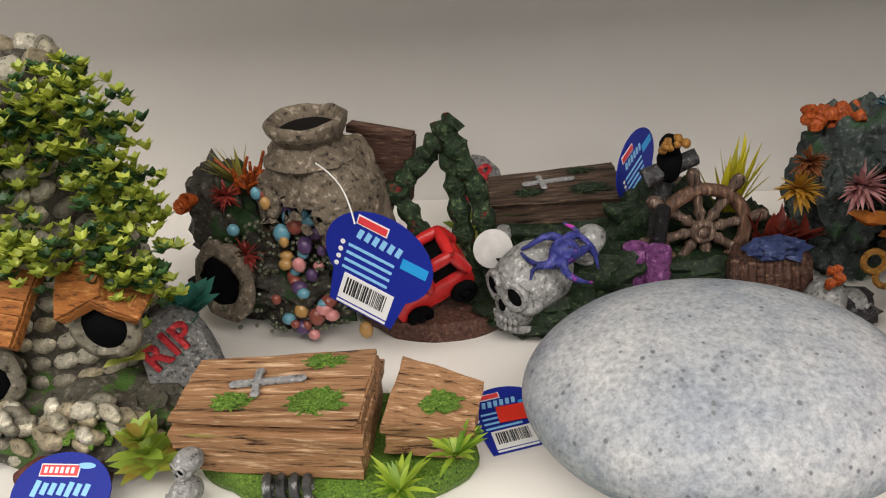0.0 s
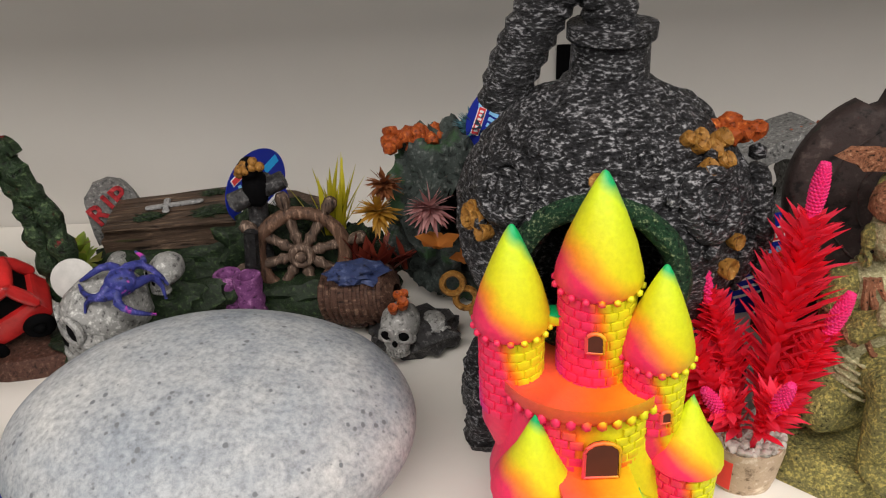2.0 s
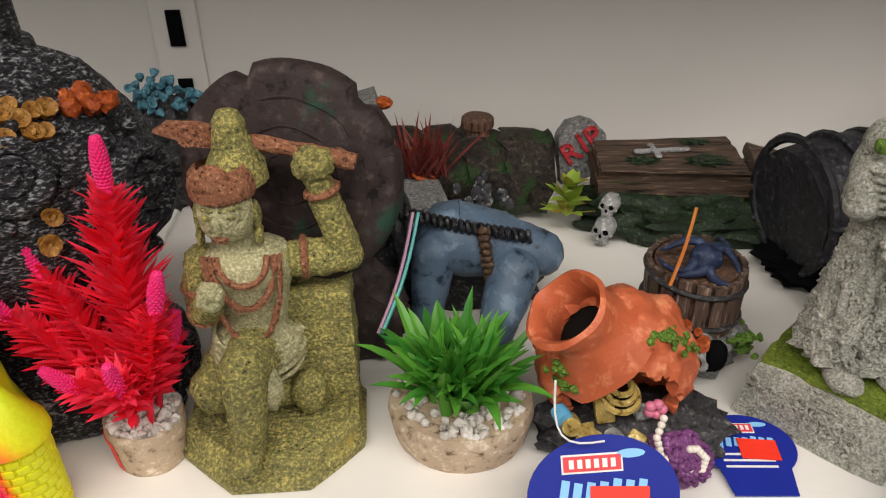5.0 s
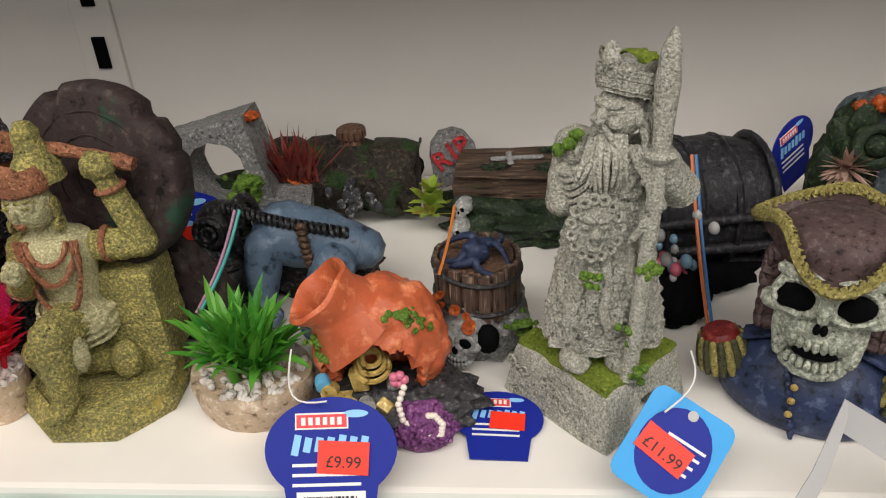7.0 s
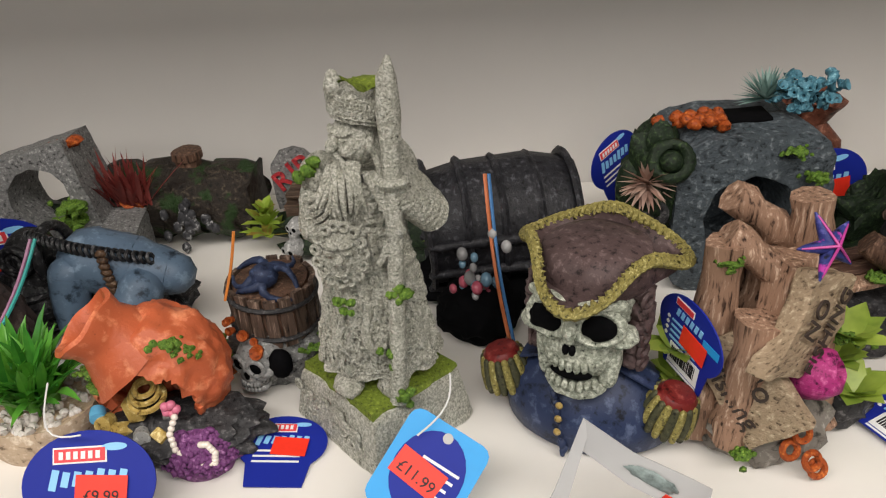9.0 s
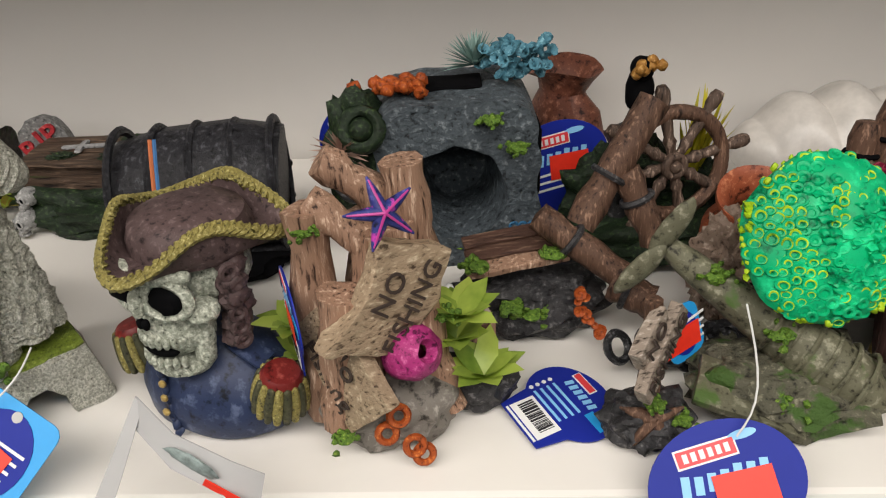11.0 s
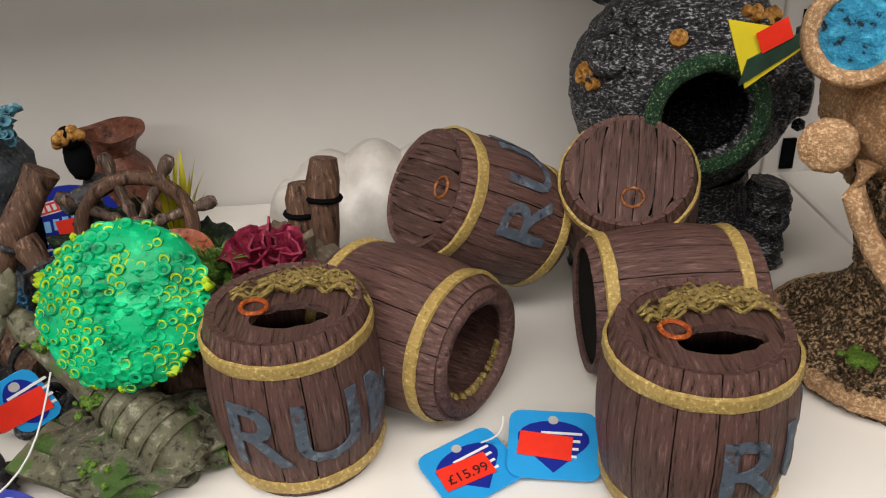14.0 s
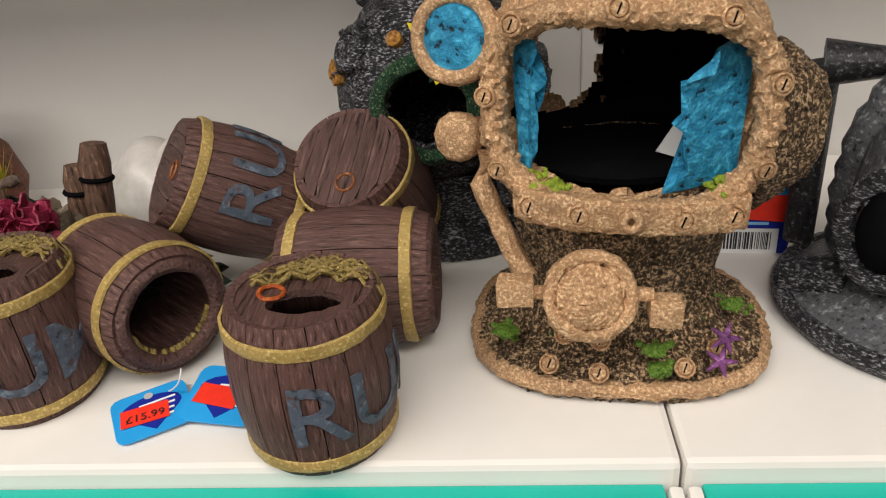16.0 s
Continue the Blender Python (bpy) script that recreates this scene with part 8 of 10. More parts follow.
black_cask()
string((0.462, 0.165, H + 0.108), (0.474, 0.125, H + 0.012), (-0.002, -0.006, 0), "orange and blue elastic tie round the black cask", 0.0012, plain("orange_tie", (0.55, 0.16, 0.06), 0.4))
string((0.4645, 0.165, H + 0.108), (0.4765, 0.125, H + 0.012), (-0.002, -0.006, 0), "blue elastic tie round the black cask", 0.0011, plain("blue_tie", (0.06, 0.18, 0.4), 0.4))


def sky_tag(place, label, price="blank", w=0.046, h=0.046, arrow=True):
    th = new("swing_tag")
    th.empty_display_size = 0.01
    th.matrix_world = place
    tagged(th, label, "tag", "sky blue swing tags")
    bm = fresh()
    r = 0.006
    pts = []
    for cx, cz, a0 in ((w / 2 - r, -h / 2 + r, -90), (w / 2 - r, h / 2 - r, 0), (-w / 2 + r, h / 2 - r, 90), (-w / 2 + r, -h / 2 + r, 180)):
        pts += [(cx + r * math.cos(radians(a0 + t)), cz + r * math.sin(radians(a0 + t))) for t in (0, 30, 60, 90)]
    card_outline(bm, pts)
    part("card", bm, M_SKY, th, "sky blue card", False)
    bm = fresh()
    if arrow:
        hp = [(0, -h * 0.42)] + [(w * 0.40 * math.cos(radians(a)) ** 1, h * 0.08 + h * 0.26 * math.sin(radians(a))) for a in range(-30, 211, 20)]
    else:
        hp = oval(w * 0.4, h * 0.42, 24)
    card_outline(bm, hp, 0.0003)
    for v in bm.verts:
        v.co.y -= 0.0006
    part("navy_print", bm, M_TAGBLUE, th, "navy printed shape", False)
    for k in range(4):
        bar(th, "text_line", 0.004, 0.006 - 0.0045 * k, 0.020 - 0.002 * k, 0.0014, M_WHITE, 0.0009)
    st = bar(th, "price_sticker", -0.004, -0.002, 0.026, 0.014, M_STICKER, 0.0013, 6, "red price sticker")
    if price != "blank":
        lt = letters(price, 0.0078, 0.0001)
        for v in lt.verts:
            v.co = pose(-0.004, -0.0017, -0.004, 0, 6, 0) @ v.co
        part("price", lt, M_INK, st, "black printed price", False)
    hb = fresh()
    card_outline(hb, oval(0.0026, 0.0026, 14, 0, h / 2 - 0.006), 0.0003)
    for v in hb.verts:
        v.co.y -= 0.0008
    part("hole", hb, plain("tag_hole", (0.45, 0.45, 0.44), 0.6), th, "", False)
    return th


sky_tag(tag_at(0.428, 0.004, H + 0.027, -42, 36, 4), "sky blue swing tag with red price sticker below the general", "£11.99", 0.044, 0.05, False)
string((0.440, 0.038, H + 0.060), (0.424, 0.012, H + 0.044), (0.006, -0.004, 0.002))
jt = classic_tag(tag_at(0.2625, 0.004, H + 0.026, -38, 0, 3), "navy oval product tag with red price sticker below the jar", 1.06, "front", "£9.99")
bar(jt, "barcode_label", 0.0, -0.0285, 0.034, 0.0165, M_WHITE, 0.0008)
rng = random.Random(77)
x = -0.013
while x < 0.013:
    w = rng.choice((0.0004, 0.0007, 0.001))
    bar(jt, "barcode_line", x, -0.0275, w, 0.010, M_INK, 0.0012)
    x += w + rng.choice((0.0004, 0.0007))
string((0.243, 0.030, H + 0.068), (0.262, 0.012, H + 0.050), (-0.008, -0.006, -0.008))
classic_tag(tag_at(0.345, 0.050, H + 0.004, -84, 30, 30), "navy product tag lying behind the general's plinth", 0.8, "front", "blank")
bm = fresh()
card_outline(bm, [(-0.016, -0.02), (0.012, -0.024), (0.016, 0.012), (0.004, 0.022), (-0.012, 0.018)])
solid("white_tag", bm, M_WHITE, 0.104, -0.034, H - 0.004, 4, "white paper swing tag at the shelf edge", "tag", rx=-60, smooth=False)


def strip_holder():
    """A folded strip of clear plastic with a paper insert."""
    mat, tree, bsdf = nodes_of("clear_strip")
    bsdf.inputs["Base Color"].default_value = (0.62, 0.62, 0.62, 1)
    bsdf.inputs["Roughness"].default_value = 0.25
    bsdf.inputs["Transmission Weight"].default_value = 0.35
    th = thing("card_holder", 0.505, 0.002, H + 0.044, 0, "clear plastic swing card with a faint picture, bent over", "card holder")
    bm = fresh()
    a = [(-0.004, 0.004, 0.014), (0.016, -0.012, 0.008), (0.040, -0.018, -0.002), (0.052, -0.016, -0.012)]
    b = [(-0.005, -0.002, 0.000), (0.014, -0.018, -0.006), (0.036, -0.024, -0.016), (0.048, -0.022, -0.028)]
    va, vb = [bm.verts.new(p) for p in a], [bm.verts.new(p) for p in b]
    for i in range(3):
        bm.faces.new((va[i], vb[i], vb[i + 1], va[i + 1]))
    thicken(bm, 0.0006)
    part("card", bm, mat, th, "clear plastic sheet")
    bm = fresh()
    c = [(-0.004, 0.004, 0.014), (-0.018, -0.012, -0.014), (-0.032, -0.022, -0.040)]
    d = [(-0.001, 0.002, 0.010), (-0.012, -0.014, -0.018), (-0.024, -0.024, -0.044)]
    va, vb = [bm.verts.new(p) for p in c], [bm.verts.new(p) for p in d]
    for i in range(2):
        bm.faces.new((va[i], vb[i], vb[i + 1], va[i + 1]))
    thicken(bm, 0.0006)
    part("folded_arm", bm, mat, th, "folded plastic arm")
    bm = fresh()
    blob(bm, (0.024, -0.0185, -0.002), (0.012, 0.0012, 0.004), 0.3, 4, 3, pose(0, 0, 0, 0, 24, -18))
    part("picture", bm, plain("faded_picture", (0.22, 0.27, 0.26), 0.6, 0, 0.5, 200), th, "faded printed picture")
    bm = fresh()
    box(bm, (0.018, 0.0006, 0.004), pose(0.036, -0.0235, -0.014, 0, 30, -12))
    part("red_print", bm, M_STICKER, th, "red printed edge", False)


strip_holder()


# ---- no-fishing stump ----
def engraved(parent, body, size, m, mat, name="word"):
    lt = letters(body, size, 0.0005)
    for v in lt.verts:
        v.co = m @ v.co
    part(name, lt, mat, parent, "dark painted word", False)


M_CHAR = plain("charred_letter", (0.035, 0.022, 0.016), 0.7)


def fishing_stump():
    rng = random.Random(51)
    th = thing("fishing_stump", 0.599, 0.060, H, 10, "tan driftwood stump ornament with a no fishing board", "aquarium ornament")
    bm = fresh()
    blob(bm, (0.002, -0.010, 0.016), (0.034, 0.028, 0.024), 0.2, 3, 4)
    part("rock", bm, resin("pale_rock", (0.07, 0.06, 0.05), (0.24, 0.215, 0.185), (0.40, 0.37, 0.33), 120, 0.8), th, "pale grey rock")
    planks = [((-0.030, -0.004, 0.006), (-0.026, 0.002, 0.118), 0.010), ((-0.026, 0.004, 0.120), (0.012, -0.006, 0.092), 0.0085), ((-0.018, 0.016, 0.134), (0.016, 0.014, 0.108), 0.008), ((0.022, 0.006, 0.080), (0.018, 0.008, 0.134), 0.010), ((0.026, -0.010, 0.010), (0.020, -0.012, 0.085), 0.0085), ((-0.020, -0.020, 0.014), (-0.014, -0.018, 0.085), 0.012), ((0.004, 0.012, 0.01), (0.004, 0.014, 0.105), 0.016), ((0.020, -0.006, 0.060), (0.032, -0.018, 0.010), 0.007)]
    for a, b, r in planks:
        bm = fresh()
        tube(bm, [Vector(a).lerp(Vector(b), k / 6) for k in range(7)], [r * (1 + 0.12 * math.sin(k * 2.1)) for k in range(7)], 9)
        for v in bm.verts:
            v.co += noise.noise_vector(v.co * 90) * 0.0022
        part("driftwood", bm, M_TANWOOD, th)
    pale = wood("pale_board", (0.16, 0.10, 0.06), (0.46, 0.34, 0.22), (0.62, 0.50, 0.35), 0, 420, 0.9)
    slab = fresh()
    box(slab, (0.026, 0.014, 0.080), pose(0.004, -0.008, 0.070, -4, 7, 24), cuts=6, amp=0.0036, freq=90, bevel=0.0015)
    part("trunk_slab", slab, M_TANWOOD, th, "tall split driftwood slab")
    top = fresh()
    m = pose(0.008, -0.022, 0.080, -8, 0, 26) @ pose(0, 0, 0, 0, -48, 0)
    for v in box(top, (0.054, 0.011, 0.034), None, cuts=6, bevel=0.0012):
        q = v.co + Vector((-0.35 * v.co.z, 0, 0.25 * abs(v.co.x)))
        v.co = m @ q + noise.noise_vector(q * 130) * 0.0022
    tb = part("upper_board", top, pale, th, "pale driftwood board lettered no fishing")
    engraved(tb, "NO", 0.0135, m @ pose(0.003, -0.0076, 0.0095), M_CHAR)
    engraved(tb, "FISHING", 0.0125, m @ pose(0.002, -0.0076, -0.0045), M_CHAR)
    sign = fresh()
    m = pose(-0.018, -0.024, 0.050, -8, 0, -48) @ pose(0, 0, 0, 0, 44, 0)
    box(sign, (0.056, 0.007, 0.036), m, cuts=4, amp=0.0020, bevel=0.001)
    brd = part("sign_board", sign, pale, th, "pale wooden board lettered no fishing")
    engraved(brd, "No", 0.0165, m @ pose(-0.002, -0.0050, 0.0065), M_CHAR)
    engraved(brd, "Fishing", 0.0135, m @ pose(0.0, -0.0050, -0.0085), M_CHAR)
    bm = fresh()
    starfish(bm, (0.006, -0.024, 0.126), 0.016, (0.2, -0.9, 0.45), rot=0.5)
    sf = part("starfish", bm, M_STAR, th, "blue and pink starfish")
    q = Vector((0.2, -0.9, 0.45)).normalized().to_track_quat("Z", "Y").to_matrix()
    for k in range(5):
        a = 2 * math.pi * k / 5 + 0.5
        bm = fresh()
        tube(bm, [Vector((0.006, -0.024, 0.126)) + q @ Vector((math.cos(a) * 0.0152 * t, math.sin(a) * 0.0152 * t, 0.0068 * (1 - t) + 0.0006)) for t in (0, 0.35, 0.7, 0.95)], [0.0007, 0.0006, 0.0006, 0.0004], 6)
        part("pink_ridge", bm, plain("hot_pink_paint", (0.50, 0.05, 0.28), 0.45), sf, "hot pink ridge")
    bm = fresh()
    lathe(bm, [(0.006, -0.006), (0.0125, 0.002), (0.0135, 0.010), (0.0105, 0.018), (0.0055, 0.021), (0.003, 0.016)], 24, pose(0.008, -0.022, 0.052, 62, 0, 40), 0, 0.0008, 200)
    part("pink_sponge", bm, resin("magenta_sponge", (0.16, 0.01, 0.08), (0.5, 0.04, 0.22), (0.68, 0.14, 0.36), 300), th, "magenta sponge")
    for c in ((0.004, -0.040, 0.030), (-0.002, -0.042, 0.022), (0.010, -0.044, 0.014), (0.014, -0.044, 0.008)):
        bm = fresh()
        ring(bm, c, (0.1, -1, 0.5), 0.0042, 0.0018, 16, 6)
        part("polyp", bm, M_ORANGE, th, "orange ring polyp")
    moss(th, [(0.030, -0.016, 0.066), (-0.028, -0.006, 0.112), (-0.022, -0.034, 0.016)], M_MOSS, rng, 0.005)
    lime = leafy("lime_plant_leaf", (0.10, 0.20, 0.02), (0.46, 0.58, 0.10), 0.35)
    for c, n, l in (((0.038, -0.012, 0.060), 13, 0.024), ((0.036, -0.010, 0.046), 11, 0.022), ((0.048, -0.016, 0.026), 13, 0.024), ((-0.040, 0.012, 0.050), 12, 0.022), ((-0.038, 0.012, 0.030), 10, 0.018)):
        bm = fresh()
        rosette(bm, c, n, l, 0.0125, rng, 0.7, 0.1, 0.2)
        part("lime_plant", bm, lime, th, "lime green leafy plant")
    bm = fresh()
    blob(bm, (0.048, -0.002, 0.012), (0.020, 0.018, 0.016), 0.3, 3, 3)
    part("side_rock", bm, M_DARKSTONE, th)


fishing_stump()
classic_tag(tag_at(0.560, 0.052, H + 0.068, 0, 6, -68), "navy product tag hanging edge-on beside the stump", 0.8, "back", "blank")


# ---- grey cave ruin ----
def cave_ruin():
    rng = random.Random(55)
    th = thing("cave_ruin", 0.634, 0.228, H, 3, "blue-grey cave ruin ornament with corals on its roof", "aquarium ornament")
    mat = resin("blue_grey_rock", (0.025, 0.032, 0.038), (0.085, 0.105, 0.12), (0.21, 0.24, 0.26), 220, 1.0, 0.6, depth=0.003)
    bm = fresh()
    n = 48
    prof = []
    for i in range(n):
        a = 2 * math.pi * i / n
        c, d = math.cos(a), math.sin(a)
        k = 1 / (abs(c) ** 6 + abs(d) ** 6) ** (1 / 6)
        prof.append((0.051 * c * k, 0.056 + 0.056 * d * k, 0.031 * c, 0.054 + 0.033 * d))
    rows = [[], [], [], []]
    for x, z, xi, zi in prof:
        rows[0].append(bm.verts.new((x, -0.036, z)))
        rows[1].append(bm.verts.new((xi, -0.038, zi)))
        rows[2].append(bm.verts.new((x, 0.036, z)))
        rows[3].append(bm.verts.new((xi * 0.7, 0.032, zi * 0.9)))
    for i in range(n):
        j = (i + 1) % n
        bm.faces.new((rows[0][i], rows[0][j], rows[1][j], rows[1][i]))
        bm.faces.new((rows[0][j], rows[0][i], rows[2][i], rows[2][j]))
        bm.faces.new((rows[1][i], rows[1][j], rows[3][j], rows[3][i]))
    bm.faces.new(rows[2])
    bm.faces.new(rows[3][::-1])
    bmesh.ops.subdivide_edges(bm, edges=list(bm.edges), cuts=2, use_grid_fill=True)
    roughen(bm.verts, 0.003, 70)
    part("cave", bm, mat, th, "rough blue-grey cave")
    # Black boxes on side and roof paint the shade of two openings.
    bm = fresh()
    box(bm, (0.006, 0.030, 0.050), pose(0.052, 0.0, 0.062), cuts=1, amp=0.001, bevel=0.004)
    part("side_hole_shade", bm, M_BLACK, th, "dark box for the shade of a side opening")
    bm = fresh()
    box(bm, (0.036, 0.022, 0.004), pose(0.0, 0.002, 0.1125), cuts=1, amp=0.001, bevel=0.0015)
    part("roof_hole_shade", bm, M_BLACK, th, "dark box for the shade of a roof opening")
    bm = fresh()
    blob(bm, (-0.060, -0.014, 0.070), (0.022, 0.022, 0.048), 0.3, 3, 4)
    part("mossy_lump", bm, M_SHADEDMOSS, th, "dark mossy lump")
    for cc, nrm, r in (((-0.056, -0.036, 0.100), (-0.2, -1, 0.4), 0.011), ((-0.066, -0.032, 0.062), (-0.5, -1, 0.1), 0.009)):
        bm = fresh()
        ring(bm, cc, nrm, r, 0.004, 20, 8, amp=0.001)
        blob(bm, cc, r * 0.7, 0.1, 2, 2)
        part("cup_coral", bm, M_SHADEDMOSS if r > 0.01 else M_DARKSTONE, th, "dark cup coral")
    bm = fresh()
    for _ in range(60):
        leaf(bm, (-0.070, -0.034, 0.085), Vector((rng.gauss(-0.5, 0.8), rng.gauss(-0.7, 0.5), rng.gauss(0.2, 0.8))), 0.020, 0.0035, 0, 0.3, steps=2)
    part("cream_anemone", bm, leafy("cream_anemone", (0.32, 0.16, 0.12), (0.58, 0.42, 0.34), 0.5), th, "cream and pink anemone")
    bm = fresh()
    for _ in range(22):
        blob(bm, (-0.032 + rng.gauss(0, 0.009), -0.012 + rng.gauss(0, 0.004), 0.116 + rng.uniform(0, 0.004)), (0.0045, 0.0045, 0.004), 0.4, 4, 2)
    tagged(part("orange_coral", bm, M_ORANGE, th, "orange sponge coral"), kind="stuff")
    for cx, cz, n2, mat2, sz in ((0.044, 0.128, 60, M_BLUECORAL, 0.016), (0.028, 0.130, 30, M_BLUECORAL, 0.012)):
        bm = fresh()
        for _ in range(n2):
            p = (cx + sz * rng.uniform(-1, 1), sz * 0.8 * rng.uniform(-1, 1), cz - 0.004 + sz * 0.6 * rng.uniform(-1, 1))
            lathe(bm, [(0.001, 0), (0.0022, 0.003), (0.004, 0.006), (0.003, 0.0058), (0.001, 0.003)], 7, Matrix.Translation(p) @ pose(0, 0, 0, rng.uniform(-60, 60), rng.uniform(-60, 60), 0))
        tagged(part("turquoise_coral", bm, mat2, th, "turquoise cup coral"), kind="stuff")
    bm = fresh()
    for _ in range(60):
        leaf(bm, (0.014, 0.0, 0.124), Vector((rng.gauss(0, 0.8), rng.gauss(0, 0.6), rng.gauss(0.8, 0.5))), 0.022, 0.003, 0, 0.3, steps=2)
    part("pale_bush_coral", bm, leafy("pale_green_coral", (0.08, 0.18, 0.16), (0.30, 0.44, 0.40), 0.5), th, "pale green bushy coral")
    for row in range(5):
        for k in range(4):
            bm = fresh()
            ring(bm, (0.034 + 0.0056 * k + 0.002 * (row % 2), -0.0445, 0.008 + 0.0062 * row), (0.1, -1, 0.2), 0.0026, 0.0010, 12, 5)
            part("blue_polyp", bm, resin("bright_blue_polyp", (0.005, 0.03, 0.07), (0.03, 0.13, 0.26), (0.1, 0.3, 0.45), 300) if row == 0 and k == 0 else bpy.data.materials["bright_blue_polyp"], th, "blue ring polyp")
    moss(th, [(0.0, -0.030, 0.014), (0.012, -0.030, 0.012), (0.022, -0.042, 0.104), (0.036, -0.042, 0.086)], M_MOSS, rng, 0.006)


cave_ruin()
classic_tag(tag_at(0.703, 0.240, H + 0.052, -8, -8, 14), "navy product tag with white title hanging behind the wreck", 1.15, "front", "blank")
classic_tag(tag_at(0.560, 0.266, H + 0.068, -8, -16, 40), "navy product tag hanging behind the cave ruin", 0.85, "front")
classic_tag(tag_at(0.692, 0.056, H + 0.004, -86, 75, 14), "navy product tag with barcode lying on the shelf", 0.86, "back")
classic_tag(tag_at(0.752, -0.004, H + 0.012, -48, -14, 2), "navy oval product tag with red sticker over the shelf edge", 1.12, "front", "blank")
string((0.772, 0.060, H + 0.060), (0.756, 0.006, H + 0.030), (0.006, -0.006, -0.006))


# ---- chest dock, small sign ----
def chest_dock():
    rng = random.Random(61)
    th = thing("chest_dock", 0.664, 0.128, H, 4, "small wooden chest and plank boat ornament on dark rock", "aquarium ornament")
    bm = fresh()
    blob(bm, (0.012, 0.004, 0.014), (0.042, 0.026, 0.022), 0.3, 3, 4)
    part("rock", bm, M_DARKSTONE, th)
    bm = fresh()
    box(bm, (0.022, 0.016, 0.018), pose(-0.022, -0.016, 0.010, 0, 0, 8), cuts=2, amp=0.0008, bevel=0.0008)
    ch = part("chest", bm, M_BROWN, th, "brown treasure chest")
    for x in (-0.010, 0.0, 0.010):
        bm = fresh()
        box(bm, (0.0028, 0.0175, 0.0195), pose(-0.022 + x, -0.016, 0.010, 0, 0, 8), bevel=0.0006)
        part("chest_rib", bm, M_TANWOOD, ch)
    bm = fresh()
    box(bm, (0.020, 0.012, 0.003), pose(-0.022, -0.016, 0.0205, 0, 0, 8), bevel=0.0006)
    part("chest_goods", bm, plain("pale_goods", (0.4, 0.33, 0.28), 0.4, 0, 0.4, 200), ch, "pale goods in the chest")
    bm = fresh()
    limb(bm, (-0.036, -0.014, 0.016), (-0.034, -0.012, 0.036), 0.0032, 0.0028)
    part("white_flag", bm, M_WHITE, th, "white peg")
    for k in range(3):
        bm = fresh()
        box(bm, (0.058, 0.010, 0.004), pose(0.004, -0.006 + 0.010 * k, 0.046 + 0.003 * k, 10, -6, 4), cuts=3, amp=0.0014, bevel=0.0008)
        part("deck_plank", bm, M_TANWOOD if k == 0 else M_BROWN, th)
    moss(th, [(0.0, -0.020, 0.026), (0.010, -0.022, 0.022), (-0.018, -0.010, 0.048), (0.024, -0.008, 0.052)], M_MOSS, rng, 0.006)
    bm = fresh()
    for k in range(9):
        barnacles(bm, (0.034 + 0.0015 * k, -0.024 - 0.0005 * k, 0.036 - 0.003 * k), 2, 0.003, rng, 0.003, (0, -1, 0.5))
    pieces("polyp", bm, M_ORANGE, th, "orange polyps")


chest_dock()


def small_sign():
    th = thing("fishing_sign", 0.724, 0.038, H, 10, "small wooden no fishing sign on a mossy rock", "aquarium ornament")
    rng = random.Random(62)
    bm = fresh()
    blob(bm, (0.002, 0, 0.010), (0.021, 0.018, 0.014), 0.3, 3, 4)
    part("rock", bm, M_DARKSTONE, th)
    bm = fresh()
    tube(bm, [(0.002, 0.004, 0.010), (0.004, 0.005, 0.04), (0.002, 0.006, 0.075)], [0.006, 0.005, 0.0045], 8)
    starfish(bm, (0.0, -0.010, 0.020), 0.016, (0, -0.9, 0.5), rot=0.2)
    roughen(bm.verts, 0.001, 160)
    part("post", bm, M_BROWNZ, th)
    board = wood("grey_board", (0.07, 0.045, 0.03), (0.42, 0.34, 0.27), (0.64, 0.56, 0.48), 0, 420, 0.9)
    for z, w, txt, s, off in ((0.066, 0.026, "NO", 0.0115, -0.006), (0.058, 0.046, "FISHING", 0.0110, 0.006)):
        m = pose(off * 0.5, -0.004, z - 0.004, -6, 0, 42) @ pose(0, 0, 0, 0, -34, 0)
        bm = fresh()
        box(bm, (w, 0.006, 0.0125), m, cuts=4, amp=0.0018, bevel=0.0008)
        b = part("board", bm, board, th, "greyed sign board")
        engraved(b, txt, s, m @ pose(0, -0.0042, 0), M_CHAR)
    moss(th, [(0.014, -0.012, 0.018), (0.0, -0.012, 0.030)], M_MOSS, rng, 0.004)


small_sign()
sky_tag(tag_at(0.748, 0.070, H + 0.036, -8, -16, 30), "round sky blue ornament tag behind the small sign", "blank", 0.022, 0.032, False)


